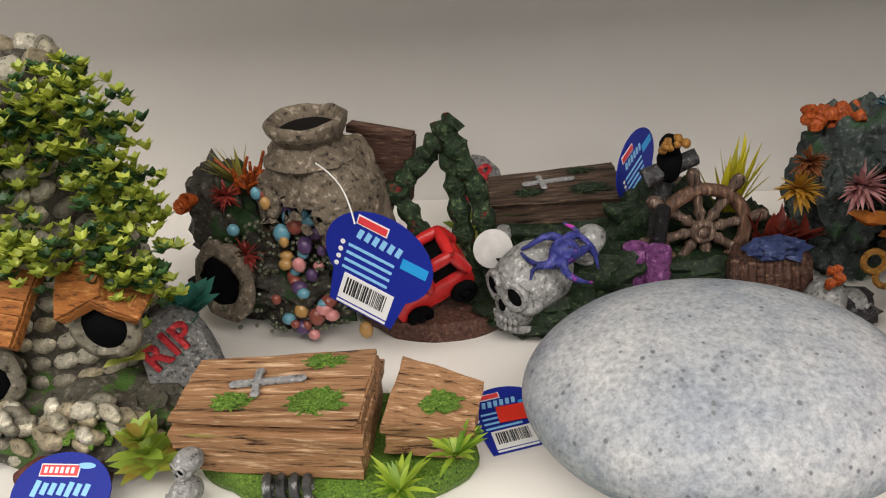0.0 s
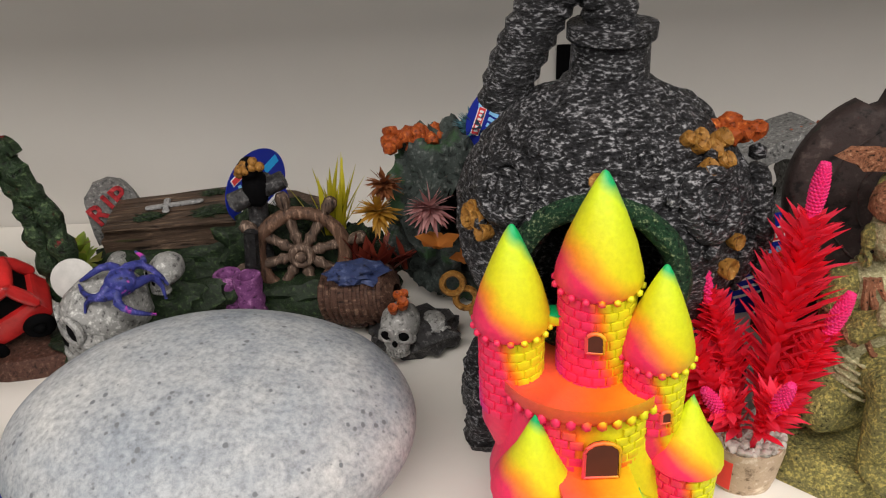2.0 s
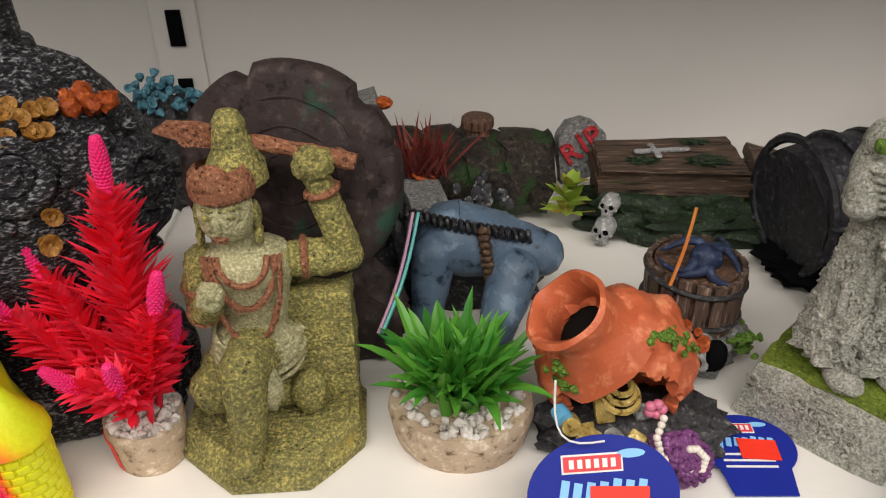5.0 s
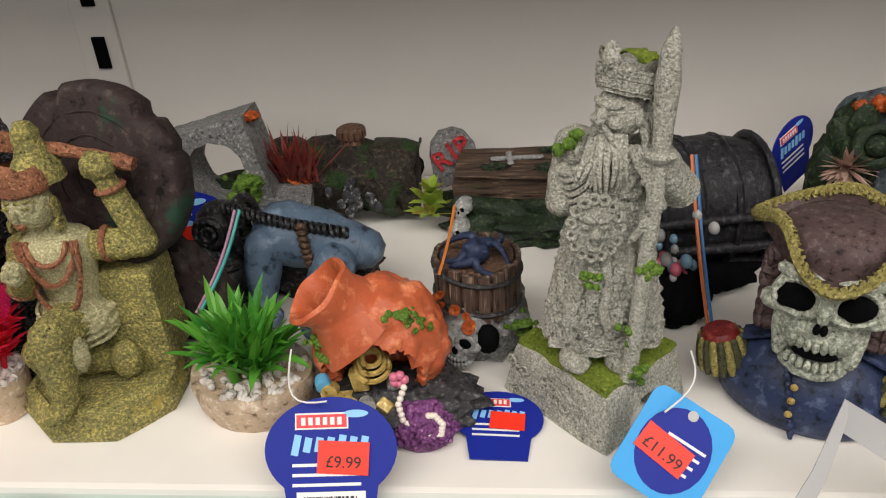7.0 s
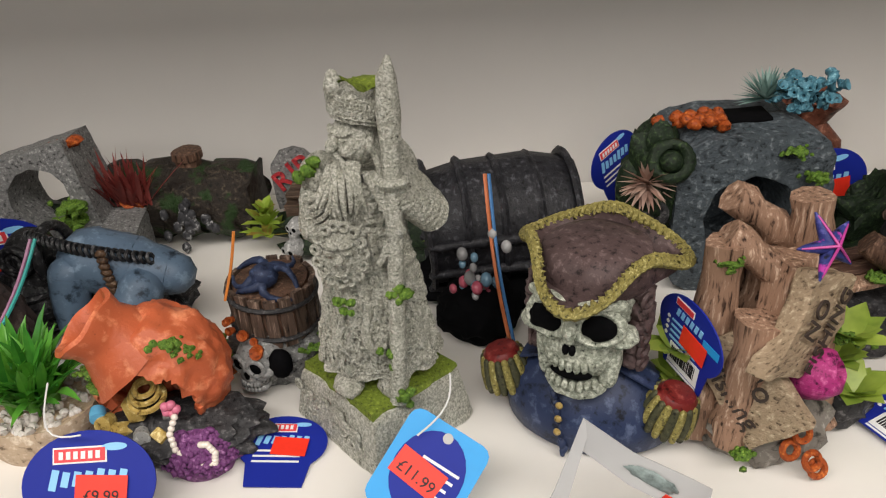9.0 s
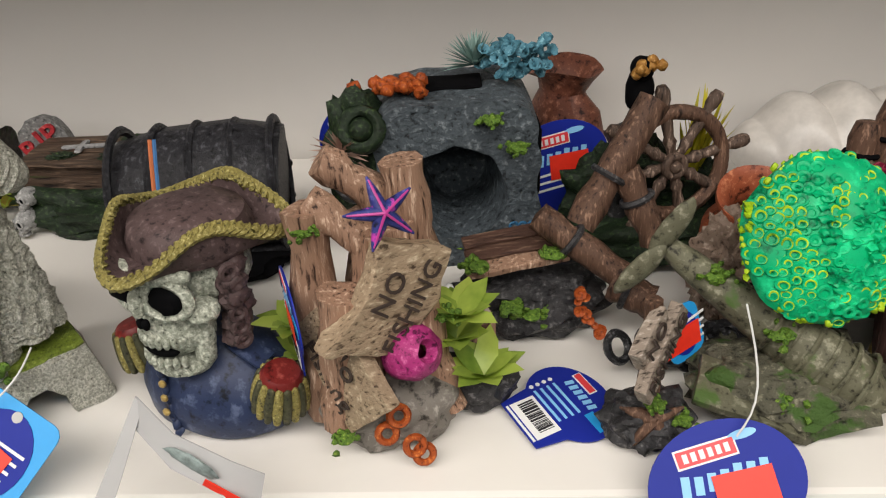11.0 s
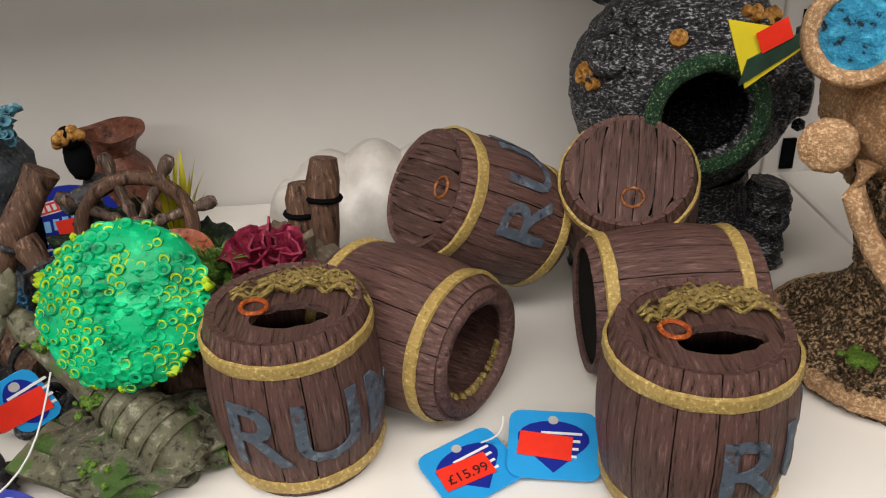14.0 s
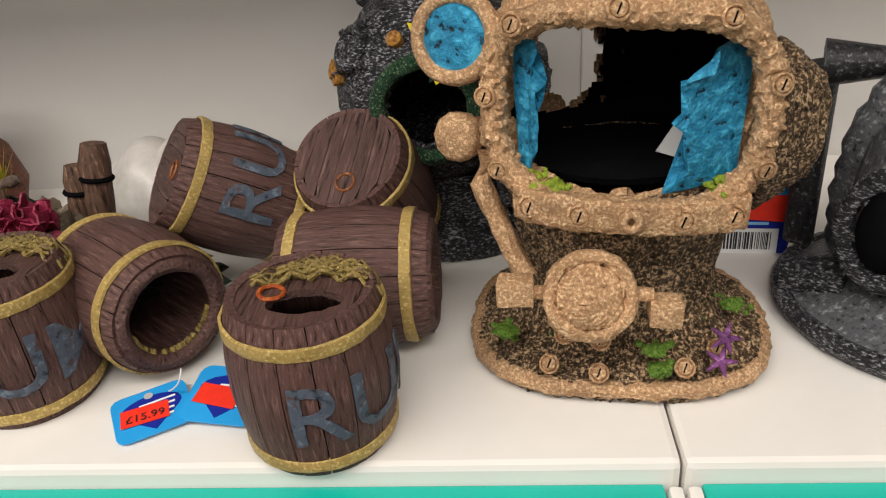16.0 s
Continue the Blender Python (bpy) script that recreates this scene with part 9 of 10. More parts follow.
# ---- aeroplane wreck with the green sponge ----
def plane_wreck():
    rng = random.Random(71)
    th = thing("plane_wreck", 0.790, 0.085, H, 0, "broken olive aeroplane wreck ornament lying on mossy rock", "aquarium ornament")
    olive = resin("olive_hull", (0.04, 0.038, 0.022), (0.155, 0.15, 0.095), (0.29, 0.28, 0.2), 180, 0.7, 0.6, (0.07, 0.12, 0.03), 34, 0.60)
    bm = fresh()
    blob(bm, (0.010, -0.024, 0.012), (0.048, 0.034, 0.018), 0.28, 3, 4)
    part("rock", bm, resin("mossy_olive_rock", (0.03, 0.028, 0.02), (0.13, 0.125, 0.085), (0.30, 0.285, 0.20), 200, 1.0, 0.6, (0.05, 0.10, 0.02), 45, 0.54, depth=0.003), th)
    bm = fresh()
    pts = [(-0.052, 0.012, 0.074), (-0.040, 0.004, 0.066), (-0.020, -0.006, 0.053), (0.0, -0.016, 0.040), (0.018, -0.026, 0.030), (0.036, -0.036, 0.019), (0.046, -0.042, 0.012)]
    tube(bm, pts, [0.004, 0.0075, 0.010, 0.0125, 0.0155, 0.015, 0.008], 14)
    roughen(bm.verts, 0.0012, 110)
    part("fuselage", bm, olive, th, "olive broken fuselage")
    bm = fresh()
    for k in range(6):
        c = Vector(pts[3]).lerp(Vector(pts[5]), k / 5)
        ring(bm, c, (0.8, -0.45, -0.4), 0.0135 + 0.0008 * k, 0.0012, 24, 5)
    part("hull_ribs", bm, olive, th)
    bm = fresh()
    blob(bm, (-0.048, 0.006, 0.084), (0.006, 0.003, 0.018), 0.1, 3, 3, pose(0, 0, 0, 0, 30, 0))
    blob(bm, (-0.062, 0.004, 0.062), (0.006, 0.003, 0.018), 0.1, 3, 3, pose(0, 0, 0, 0, 40, 0))
    part("tail_fin", bm, olive, th, "pale olive tail fin")
    bm = fresh()
    box(bm, (0.052, 0.030, 0.005), pose(-0.014, -0.040, 0.016, 8, 12, -20), cuts=3, amp=0.0014, bevel=0.001)
    part("wing", bm, olive, th, "broken olive wing")
    for a, b, r in (((-0.086, 0.050, 0.062), (-0.046, 0.074, 0.124), 0.0088), ((-0.110, 0.044, 0.072), (-0.064, 0.030, 0.040), 0.008), ((-0.070, 0.030, 0.036), (-0.050, 0.020, 0.030), 0.009), ((-0.062, 0.06, 0.09), (-0.044, 0.05, 0.05), 0.008)):
        bm = fresh()
        tube(bm, [Vector(a).lerp(Vector(b), k / 6) for k in range(7)], [r * (1 + 0.1 * math.sin(k * 2.3)) for k in range(7)], 9)
        roughen(bm.verts, 0.0014, 120)
        lg = part("broken_spar", bm, M_BROWNZ, th, "broken brown spar")
        bm = fresh()
        ring(bm, Vector(a).lerp(Vector(b), 0.4), Vector(b) - Vector(a), r * 1.05, 0.002, 18, 6)
        part("iron_band", bm, M_DARKSTONE, lg)
    bm = fresh()
    for k in range(14):
        c = Vector((-0.030 + rng.gauss(0, 0.012), 0.0, 0.016 + rng.gauss(0, 0.006)))
        ring(bm, c, (rng.gauss(0, 1), rng.gauss(-1, 0.5), rng.gauss(0.6, 0.5)), 0.0075, 0.0024, 18, 6)
    pieces("coil", bm, M_GUN, th, "gunmetal coiled engine parts")
    moss(th, [(-0.004, -0.046, 0.020), (0.012, -0.050, 0.014), (-0.028, -0.006, 0.064), (0.0, -0.028, 0.045)], M_MOSS, rng, 0.006)


def green_sponge():
    rng = random.Random(72)
    th = thing("sponge_coral", 0.808, 0.078, H + 0.084, 0, "bright green round sponge coral with yellow-rimmed pores", "coral")
    green = resin("neon_green", (0.0, 0.28, 0.11), (0.0, 0.52, 0.20), (0.02, 0.66, 0.28), 90, 0.5, 0.45)
    lime = resin("lime_rim", (0.22, 0.55, 0.03), (0.50, 0.75, 0.02), (0.62, 0.82, 0.05), 120, 0.4, 0.45)
    nrm = Vector((0.10, -0.84, 0.53)).normalized()
    q = nrm.to_track_quat("Z", "Y").to_matrix().to_4x4()
    bm = fresh()
    for v in lathe(bm, [(0.0001, -0.014), (0.024, -0.012), (0.037, -0.004), (0.0402, 0.002), (0.038, 0.007), (0.030, 0.0115), (0.018, 0.0145), (0.008, 0.0155), (0.0001, 0.0158)], 48, None, 0, 0.002, 70):
        v.co = q @ v.co
    body = part("body", bm, green, th, "emerald green body")
    gb, lb = fresh(), fresh()
    for i in range(190):
        r = 0.0392 * math.sqrt((i + 0.5) / 190)
        a = i * 2.39996
        h = float(np.interp(r, (0, 0.008, 0.018, 0.030, 0.038, 0.0402), (0.0158, 0.0155, 0.0145, 0.0115, 0.007, 0.002)))
        c = Vector((r * math.cos(a), r * math.sin(a), h + rng.uniform(-0.0006, 0.0010))) + noise.noise_vector(Vector((i * 0.7, 1, 2))) * 0.0014
        tilt = Vector((c.x * 14, c.y * 14, 1))
        side = noise.noise(Vector((c.x * 55, c.y * 55, 4)))
        # the centre is smoother, with fewer open pores
        if r < 0.024 and c.x > -0.008 and rng.random() < 0.6:
            blob(gb, q @ c, (rng.uniform(0.002, 0.0042), rng.uniform(0.002, 0.004), 0.0018), 0.7, 3, 2)
            continue
        big = rng.uniform(0.0015, 0.0025)
        yellow = side > 0.05 or c.x < -0.016
        ring(gb, q @ (c - Vector((0, 0, 0.0005))), q.to_3x3() @ tilt, big + 0.0004, 0.0013, 14, 6, squash=rng.uniform(0.7, 1.0), amp=0.0011)
        if yellow or rng.random() < 0.12:
            ring(lb, q @ (c + Vector((0, 0, 0.0004))), q.to_3x3() @ tilt, big + 0.0004, 0.00055, 14, 5, squash=rng.uniform(0.6, 1.0), amp=0.0018)
    tagged(part("lime_pore_rim", lb, lime, body, "yellow-lime pore rims"), kind="stuff")
    tagged(part("green_pore_rim", gb, green, body, "green pore rims"), kind="stuff")
    bm = fresh()
    for _ in range(120):
        a = rng.uniform(0, 6.283)
        r = rng.uniform(0.036, 0.0405)
        blob(bm, q @ Vector((r * math.cos(a), r * math.sin(a), rng.uniform(-0.003, 0.007))), rng.uniform(0.0012, 0.0024), 0.6, 4, 1)
    tagged(part("ragged_rim", bm, lime, body, "ragged lime rim"), kind="stuff")
    bm = fresh()
    tube(bm, [q @ Vector((0, 0, -0.010)), Vector((0.006, 0.026, -0.04)), Vector((0.012, 0.020, -0.084))], [0.018, 0.014, 0.020], 12)
    roughen(bm.verts, 0.002, 90)
    part("stalk", bm, M_BROWNZ, th, "brown rocky stalk")
    return th


plane_wreck()
green_sponge()


def clay_pots():
    bm = fresh()
    lathe(bm, [(0.0001, 0), (0.016, 0.0), (0.026, 0.018), (0.027, 0.034), (0.018, 0.050), (0.019, 0.056), (0.0245, 0.062), (0.0245, 0.066), (0.019, 0.063), (0.014, 0.05), (0.018, 0.034)], 32, None, 0, 0.0006, 60)
    solid("clay_pot", bm, M_CLAY, 0.806, 0.172, H + 0.008, 0, "open terracotta pot leaning forward", "pot", rx=22)
    bm = fresh()
    lathe(bm, [(0.0001, 0), (0.024, 0.0), (0.032, 0.03), (0.026, 0.062), (0.016, 0.076), (0.020, 0.087), (0.028, 0.094), (0.022, 0.092), (0.012, 0.078)], 28, None, 0, 0.006, 40)
    solid("broken_clay_jar", bm, resin("dark_terracotta", (0.05, 0.012, 0.008), (0.19, 0.065, 0.038), (0.36, 0.16, 0.10), 180, 0.6, 0.5), 0.714, 0.312, H - 0.0005, 20, "broken terracotta jar at the back panel", "jar")
    bm = fresh()
    blob(bm, (0, 0, 0.030), (0.026, 0.020, 0.036), 0.35, 4, 5)
    solid("shell_rock", bm, resin("cream_shell_rock", (0.10, 0.06, 0.04), (0.28, 0.20, 0.15), (0.45, 0.36, 0.29), 200, 1.0), 0.793, 0.132, H, 0, "cream and brown barnacled rock", "rock")


clay_pots()


def bush_rock():
    rng = random.Random(81)
    th = thing("bush_rock", 0.858, 0.150, H, 0, "brown rock ornament with green moss, red coral and stubs", "aquarium ornament")
    bm = fresh()
    blob(bm, (0, 0, 0.030), (0.050, 0.032, 0.046), 0.35, 3, 5)
    part("rock", bm, resin("brown_rock", (0.04, 0.03, 0.02), (0.15, 0.11, 0.075), (0.28, 0.22, 0.16), 200, 1.0), th)
    moss(th, [(-0.012, -0.026, 0.052), (-0.020, -0.024, 0.042), (-0.010, -0.020, 0.066), (-0.026, -0.016, 0.072), (0.0, -0.028, 0.040)], M_MOSS, rng, 0.012)
    bm = fresh()
    for _ in range(80):
        a = Vector((0.024 + rng.gauss(0, 0.009), -0.030 + rng.gauss(0, 0.005), 0.066 + rng.gauss(0, 0.005)))
        blob(bm, a, (0.0042, 0.0038, 0.0026), 0.6, 4, 1)
    part("crimson_coral", bm, resin("crimson_coral", (0.10, 0.006, 0.02), (0.30, 0.025, 0.07), (0.45, 0.09, 0.15), 260), th, "crimson ruffled coral")
    for a, b, r in (((0.028, 0.030, 0.04), (0.034, 0.042, 0.108), 0.010), ((0.014, 0.032, 0.04), (0.018, 0.040, 0.094), 0.009)):
        bm = fresh()
        tube(bm, [Vector(a).lerp(Vector(b), k / 5) for k in range(6)], [r, r * 0.9, r, r * 0.9, r * 1.05, r * 0.8], 10)
        roughen(bm.verts, 0.0012, 120)
        st = part("stub", bm, M_BROWNZ, th, "dark wooden stub")
        bm = fresh()
        ring(bm, Vector(a).lerp(Vector(b), 0.65), Vector(b) - Vector(a), r, 0.0018, 18, 6)
        part("band", bm, M_BLACK, st)
    bm = fresh()
    blob(bm, (0.060, 0.02, 0.014), (0.05, 0.03, 0.018), 0.3, 3, 4)
    part("mossy_foot", bm, M_SHADEDMOSS, th)


bush_rock()


def clam():
    """A ribbed giant clam shell."""
    mat = plain("pearl_shell", (0.52, 0.49, 0.45), 0.35, 0, 0.16, 60, 0.4)
    th = thing("clam_shell", 0.912, 0.292, H + 0.010, 4, "large ribbed white clam shell ornament", "shell")
    bm = fresh()
    rows = []
    nu, nv = 72, 30
    for i in range(nu + 1):
        u = -0.985 + 1.97 * i / nu
        row = []
        for j in range(nv + 1):
            p = math.pi * (0.10 + 0.86 * j / nv)
            rib = 1 + 0.20 * abs(math.cos(u * 6.3)) * math.sin(p) ** 0.5
            k = math.sqrt(1 - u * u)
            wave = 0.004 * math.sin(u * 16.4) * max(0.0, (j / nv - 0.7)) * 3
            row.append(bm.verts.new((0.080 * u * (0.72 + 0.28 * math.sin(p)), -0.048 * math.cos(math.pi - p) * -1 * (0.35 + 0.65 * k) * -1, max(0.0, 0.056 * math.sin(p) * k ** 0.7 * rib + wave))))
        rows.append(row)
    for a, b in zip(rows, rows[1:]):
        for j in range(nv):
            bm.faces.new((a[j], b[j], b[j + 1], a[j + 1]))
    thicken(bm, 0.003)
    part("upper_valve", bm, mat, th)
    bm = fresh()
    blob(bm, (0, 0.0, 0.008), (0.062, 0.034, 0.018), 0.25, 3, 4)
    part("base", bm, M_SHADEDMOSS, th, "dark mossy base")


clam()


def ruffled_coral(x, y, z):
    th = thing("ruffled_coral", x, y, z, 0, "dark magenta ruffled coral on mossy rock behind the barrels", "coral")
    rng = random.Random(33)
    mat = resin("magenta_coral", (0.10, 0.005, 0.02), (0.30, 0.02, 0.06), (0.48, 0.07, 0.13), 240, 0.8, 0.5)
    for k in range(6):
        bm = fresh()
        rows = []
        for j in range(5):
            row = []
            for i in range(25):
                a = 2 * math.pi * i / 24
                r = (0.003 + 0.0105 * j / 4) * (1 + 0.22 * math.sin(a * 5 + k) * j / 4)
                row.append(bm.verts.new((r * math.cos(a), r * math.sin(a), 0.012 * (j / 4) ** 1.5 + 0.0035 * math.sin(a * 6 + k * 2) * j / 4)))
            rows.append(row)
        for a, b in zip(rows, rows[1:]):
            for i in range(24):
                bm.faces.new((a[i], a[i + 1], b[i + 1], b[i]))
        thicken(bm, 0.0012)
        part("frill", bm, mat, th, m=pose(rng.gauss(0, 0.009), rng.gauss(-0.004, 0.005), rng.uniform(-0.008, 0.006), rng.uniform(10, 50), rng.uniform(-30, 30), rng.uniform(0, 360)))
    bm = fresh()
    blob(bm, (-0.004, 0.004, (H - z) / 2), (0.026, 0.018, (z - H) / 2 + 0.002), 0.25, 3, 4)
    part("rock", bm, M_SHADEDMOSS, th, "dark mossy rock")
    bm = fresh()
    for _ in range(260):
        c = Vector((-0.034 + rng.gauss(0, 0.010), rng.gauss(-0.006, 0.006), rng.uniform(-0.024, 0.014)))
        leaf(bm, c, (rng.gauss(0, 1), rng.gauss(-0.4, 0.6), rng.uniform(0.2, 1.4)), rng.uniform(0.006, 0.012), 0.0018, 0.1, 0.2, steps=2)
    tagged(part("bush", bm, leafy("moss_bush_leaf", (0.03, 0.09, 0.015), (0.16, 0.30, 0.05), 0.6), th, "fine green bush"), kind="stuff")


ruffled_coral(0.868, 0.136, H + 0.071)

# ---- tags by the barrels ----
sky_tag(tag_at(0.968, 0.040, H + 0.004, -86, -30, 0), "sky blue swing tag lying flat, red price sticker", "£15.99", 0.042, 0.038)
sky_tag(tag_at(1.009, 0.048, H + 0.008, -80, 8, 0), "sky blue swing tag lying against a barrel, red sticker", "blank", 0.044, 0.040)
string((0.985, 0.052, H + 0.024), (0.974, 0.052, H + 0.008), (0.003, -0.003, 0.0))
bm = fresh()
card_outline(bm, [(-0.022, 0.012), (-0.008, -0.026), (0.026, -0.004), (0.004, 0.006)])
yc = thing("yellow_card", 1.137, 0.170, H + 0.168, 6, "yellow and dark green hang card with red sticker", "tag")
part("card", bm, plain("yellow_card", (0.75, 0.62, 0.03), 0.35, 0, 0.05, 60, 0), yc, "", False)
bm = fresh()
card_outline(bm, [(-0.012, -0.024), (0.030, 0.000), (0.028, 0.006), (-0.009, -0.010)], 0.0012)
part("green_print", bm, plain("dark_green_print", (0.02, 0.05, 0.035), 0.35, 0, 0.4, 90, 0), yc, "dark green printed band", False, pose(0, -0.0008, 0))
bar(yc, "price_sticker", 0.004, 0.002, 0.018, 0.012, M_STICKER, 0.002, -24, "red price sticker")


# ---- bronze diving helmet ----
M_BRONZE = resin("bronze_resin", (0.05, 0.026, 0.012), (0.64, 0.37, 0.19), (0.98, 0.70, 0.42), 620, 0.8, 0.34, depth=0.0022, stops=(0.26, 0.37, 0.47, 0.66), carve=300, cut=0.10, brush=0.12)
M_BRONZE.node_tree.nodes["Principled BSDF"].inputs["Metallic"].default_value = 0.35
M_BRONZEDARK = resin("dark_bronze_resin", (0.012, 0.009, 0.007), (0.13, 0.080, 0.043), (0.80, 0.56, 0.33), 560, 1.0, 0.40, (0.035, 0.12, 0.02), 40, 0.68, depth=0.004, stops=(0.33, 0.43, 0.49, 0.62), carve=280, brush=0.18)
M_GLASSBLUE = resin("blue_paint", (0.004, 0.03, 0.05), (0.02, 0.26, 0.47), (0.07, 0.46, 0.70), 160, 1.0, 0.4, depth=0.004, stops=(0.36, 0.42, 0.50, 0.68))


def bolt(parent, p, d, r, mat):
    bm = fresh()
    d = Vector(d).normalized()
    q = Matrix.Translation(p) @ d.to_track_quat("Z", "Y").to_matrix().to_4x4()
    lathe(bm, [(r * 1.6, -r * 0.4), (r * 1.6, r * 0.18), (r * 1.35, r * 0.3), (r * 1.1, -r * 0.05), (r * 1.0, r * 0.4), (0.0001, r * 0.5)], 18, q)
    b = part("bolt", bm, mat, parent)
    # Black bar paints the shade in the screw slot.
    sb = fresh()
    box(sb, (r * 1.5, r * 0.24, r * 0.2), q @ pose(0, 0, r * 0.42, 0, 0, 70))
    part("slot", sb, M_BLACK, b, "", False)


def bronze_helmet():
    rng = random.Random(91)
    th = thing("bronze_helmet", 1.232, 0.112, H, -5, "bronze diving helmet ornament with blue broken glass in its window", "aquarium ornament")
    # base
    bm = fresh()
    n = 60
    prof = [(1.0, 0.0), (1.03, 0.005), (1.02, 0.012), (0.95, 0.016), (0.80, 0.022), (0.60, 0.040), (0.5, 0.06)]
    rings = []
    for k, z in prof:
        row = []
        for i in range(n):
            a = 2 * math.pi * i / n
            c, d = math.cos(a), math.sin(a)
            e = 1 / (abs(c) ** 2.8 + abs(d) ** 2.8) ** (1 / 2.8)
            co = Vector((0.080 * c * e * k, 0.066 * d * e * k, z))
            row.append(bm.verts.new(co + noise.noise_vector(co * 60) * 0.0016))
        rings.append(row)
    for a, b in zip(rings, rings[1:]):
        for i in range(n):
            bm.faces.new((a[i], a[(i + 1) % n], b[(i + 1) % n], b[i]))
    bm.faces.new(rings[0][::-1])
    hammer(bm, 0.0030, 240, 3)
    part("base", bm, M_BRONZEDARK, th, "dark bronze base")
    bm = fresh()
    pts = [rings_p for rings_p in [Vector((0.0815 * math.cos(2 * math.pi * i / n) / (abs(math.cos(2 * math.pi * i / n)) ** 2.8 + abs(math.sin(2 * math.pi * i / n)) ** 2.8) ** (1 / 2.8), 0.0675 * math.sin(2 * math.pi * i / n) / (abs(math.cos(2 * math.pi * i / n)) ** 2.8 + abs(math.sin(2 * math.pi * i / n)) ** 2.8) ** (1 / 2.8), 0.009)) for i in range(n + 1)]]
    tube(bm, pts, 0.0052, 8, cap=False)
    hammer(bm, 0.0014, 330, 2)
    part("base_rim", bm, M_BRONZE, th)
    # neck
    bm = fresh()
    lathe(bm, [(0.050, 0.030), (0.052, 0.055), (0.056, 0.080), (0.062, 0.104), (0.066, 0.118)], 40, pose(0, -0.006, 0), 0, 0.003, 50, squash=0.76)
    hammer(bm, 0.0028, 230, 3)
    part("neck", bm, M_BRONZEDARK, th)
    # shell with the window
    bm = fresh()
    nu, nv = 150, 90
    grid = []
    for j in range(nv + 1):
        v = -0.42 + (0.5 - -0.42) * j / nv
        row = []
        for i in range(nu):
            a = 2 * math.pi * i / nu
            c, d = math.cos(a), math.sin(a)
            k = math.cos(v * math.pi)
            k = max(0.0, k) ** 0.62
            co = Vector((0.074 * c * k, 0.016 + 0.078 * d * k, 0.150 + 0.066 * math.sin(v * math.pi)))
            co += noise.noise_vector(co * 45) * 0.0018
            row.append(co)
        grid.append(row)
    verts = [[bm.verts.new(p) for p in row] for row in grid]
    for j in range(nv):
        for i in range(nu):
            i2 = (i + 1) % nu
            p = (grid[j][i] + grid[j + 1][i2]) / 2
            wx, wz = (p.x + 0.002) / 0.057, (p.z - 0.157) / 0.0425
            if p.y < 0 and abs(wx) ** 3 + abs(wz) ** 3 < 1:
                continue
            back = (((p.x + 0.030) / 0.021) ** 2 + ((p.z - 0.148) / 0.030) ** 2) * (1 + 0.7 * noise.noise(p * 110))
            if p.y > 0 and back < 1:
                continue
            bm.faces.new((verts[j][i], verts[j][i2], verts[j + 1][i2], verts[j + 1][i]))
    loose = [v for v in bm.verts if not v.link_faces]
    bmesh.ops.delete(bm, geom=loose, context="VERTS")
    hammer(bm, 0.0024, 260)
    thicken(bm, 0.005)
    part("shell", bm, [M_BRONZE], th)
    # Added black floor and lining colour in the shade inside the helmet.
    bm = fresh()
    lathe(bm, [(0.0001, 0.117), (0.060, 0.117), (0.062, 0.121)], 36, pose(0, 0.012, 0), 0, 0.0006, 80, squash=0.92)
    part("floor_shade_lining", bm, M_BLACK, th, "black lining painted for the shade inside the helmet")
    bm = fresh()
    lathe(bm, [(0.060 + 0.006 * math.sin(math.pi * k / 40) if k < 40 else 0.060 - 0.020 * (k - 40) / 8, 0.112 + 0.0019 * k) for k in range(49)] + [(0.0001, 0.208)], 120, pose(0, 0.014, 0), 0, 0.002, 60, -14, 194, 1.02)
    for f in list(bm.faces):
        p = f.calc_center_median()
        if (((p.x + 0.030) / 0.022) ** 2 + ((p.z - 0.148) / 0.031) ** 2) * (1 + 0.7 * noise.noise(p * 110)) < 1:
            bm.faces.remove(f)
    part("shade_lining", bm, M_BLACK, th, "black lining painted for the shade inside the helmet")

    def on_front(x, z):
        k = max(0.02, 1 - (abs(x) / 0.074) ** 2 - ((z - 0.15) / 0.075) ** 2 * 0.55)
        return -0.004 - 0.062 * k ** 0.42

    # window frame
    bm = fresh()
    loop = []
    for i in range(64):
        a = 2 * math.pi * i / 64
        c, d = math.cos(a), math.sin(a)
        e = 1 / (abs(c) ** 3 + abs(d) ** 3) ** (1 / 3)
        x, z = -0.002 + 0.0625 * c * e, 0.157 + 0.0465 * d * e - 0.05 * c * e * 0.06
        loop.append(Vector((x, on_front(x * 0.95, 0.156 + (z - 0.156) * 0.9), z)))
    loop.append(loop[0])
    tube(bm, loop, 0.0068, 10, cap=False)
    hammer(bm, 0.0022, 260, 2)
    fr = part("window_frame", bm, M_BRONZE, th, "bronze window frame")
    for i in range(3, 64, 7):
        p = loop[i]
        if p.z < 0.125:
            continue
        bolt(fr, p + Vector((p.x * 0.05, -0.0072, (p.z - 0.156) * 0.06)), (p.x * 4, -1, (p.z - 0.15) * 5), 0.0033, M_BRONZE)
    bm = fresh()
    fine = [Vector((-0.055 + 0.11 * k / 14, on_front((-0.055 + 0.11 * k / 14) * 0.9, 0.13) - 0.004, 0.1155 - 0.006 * (k / 14))) for k in range(15)]
    rows = []
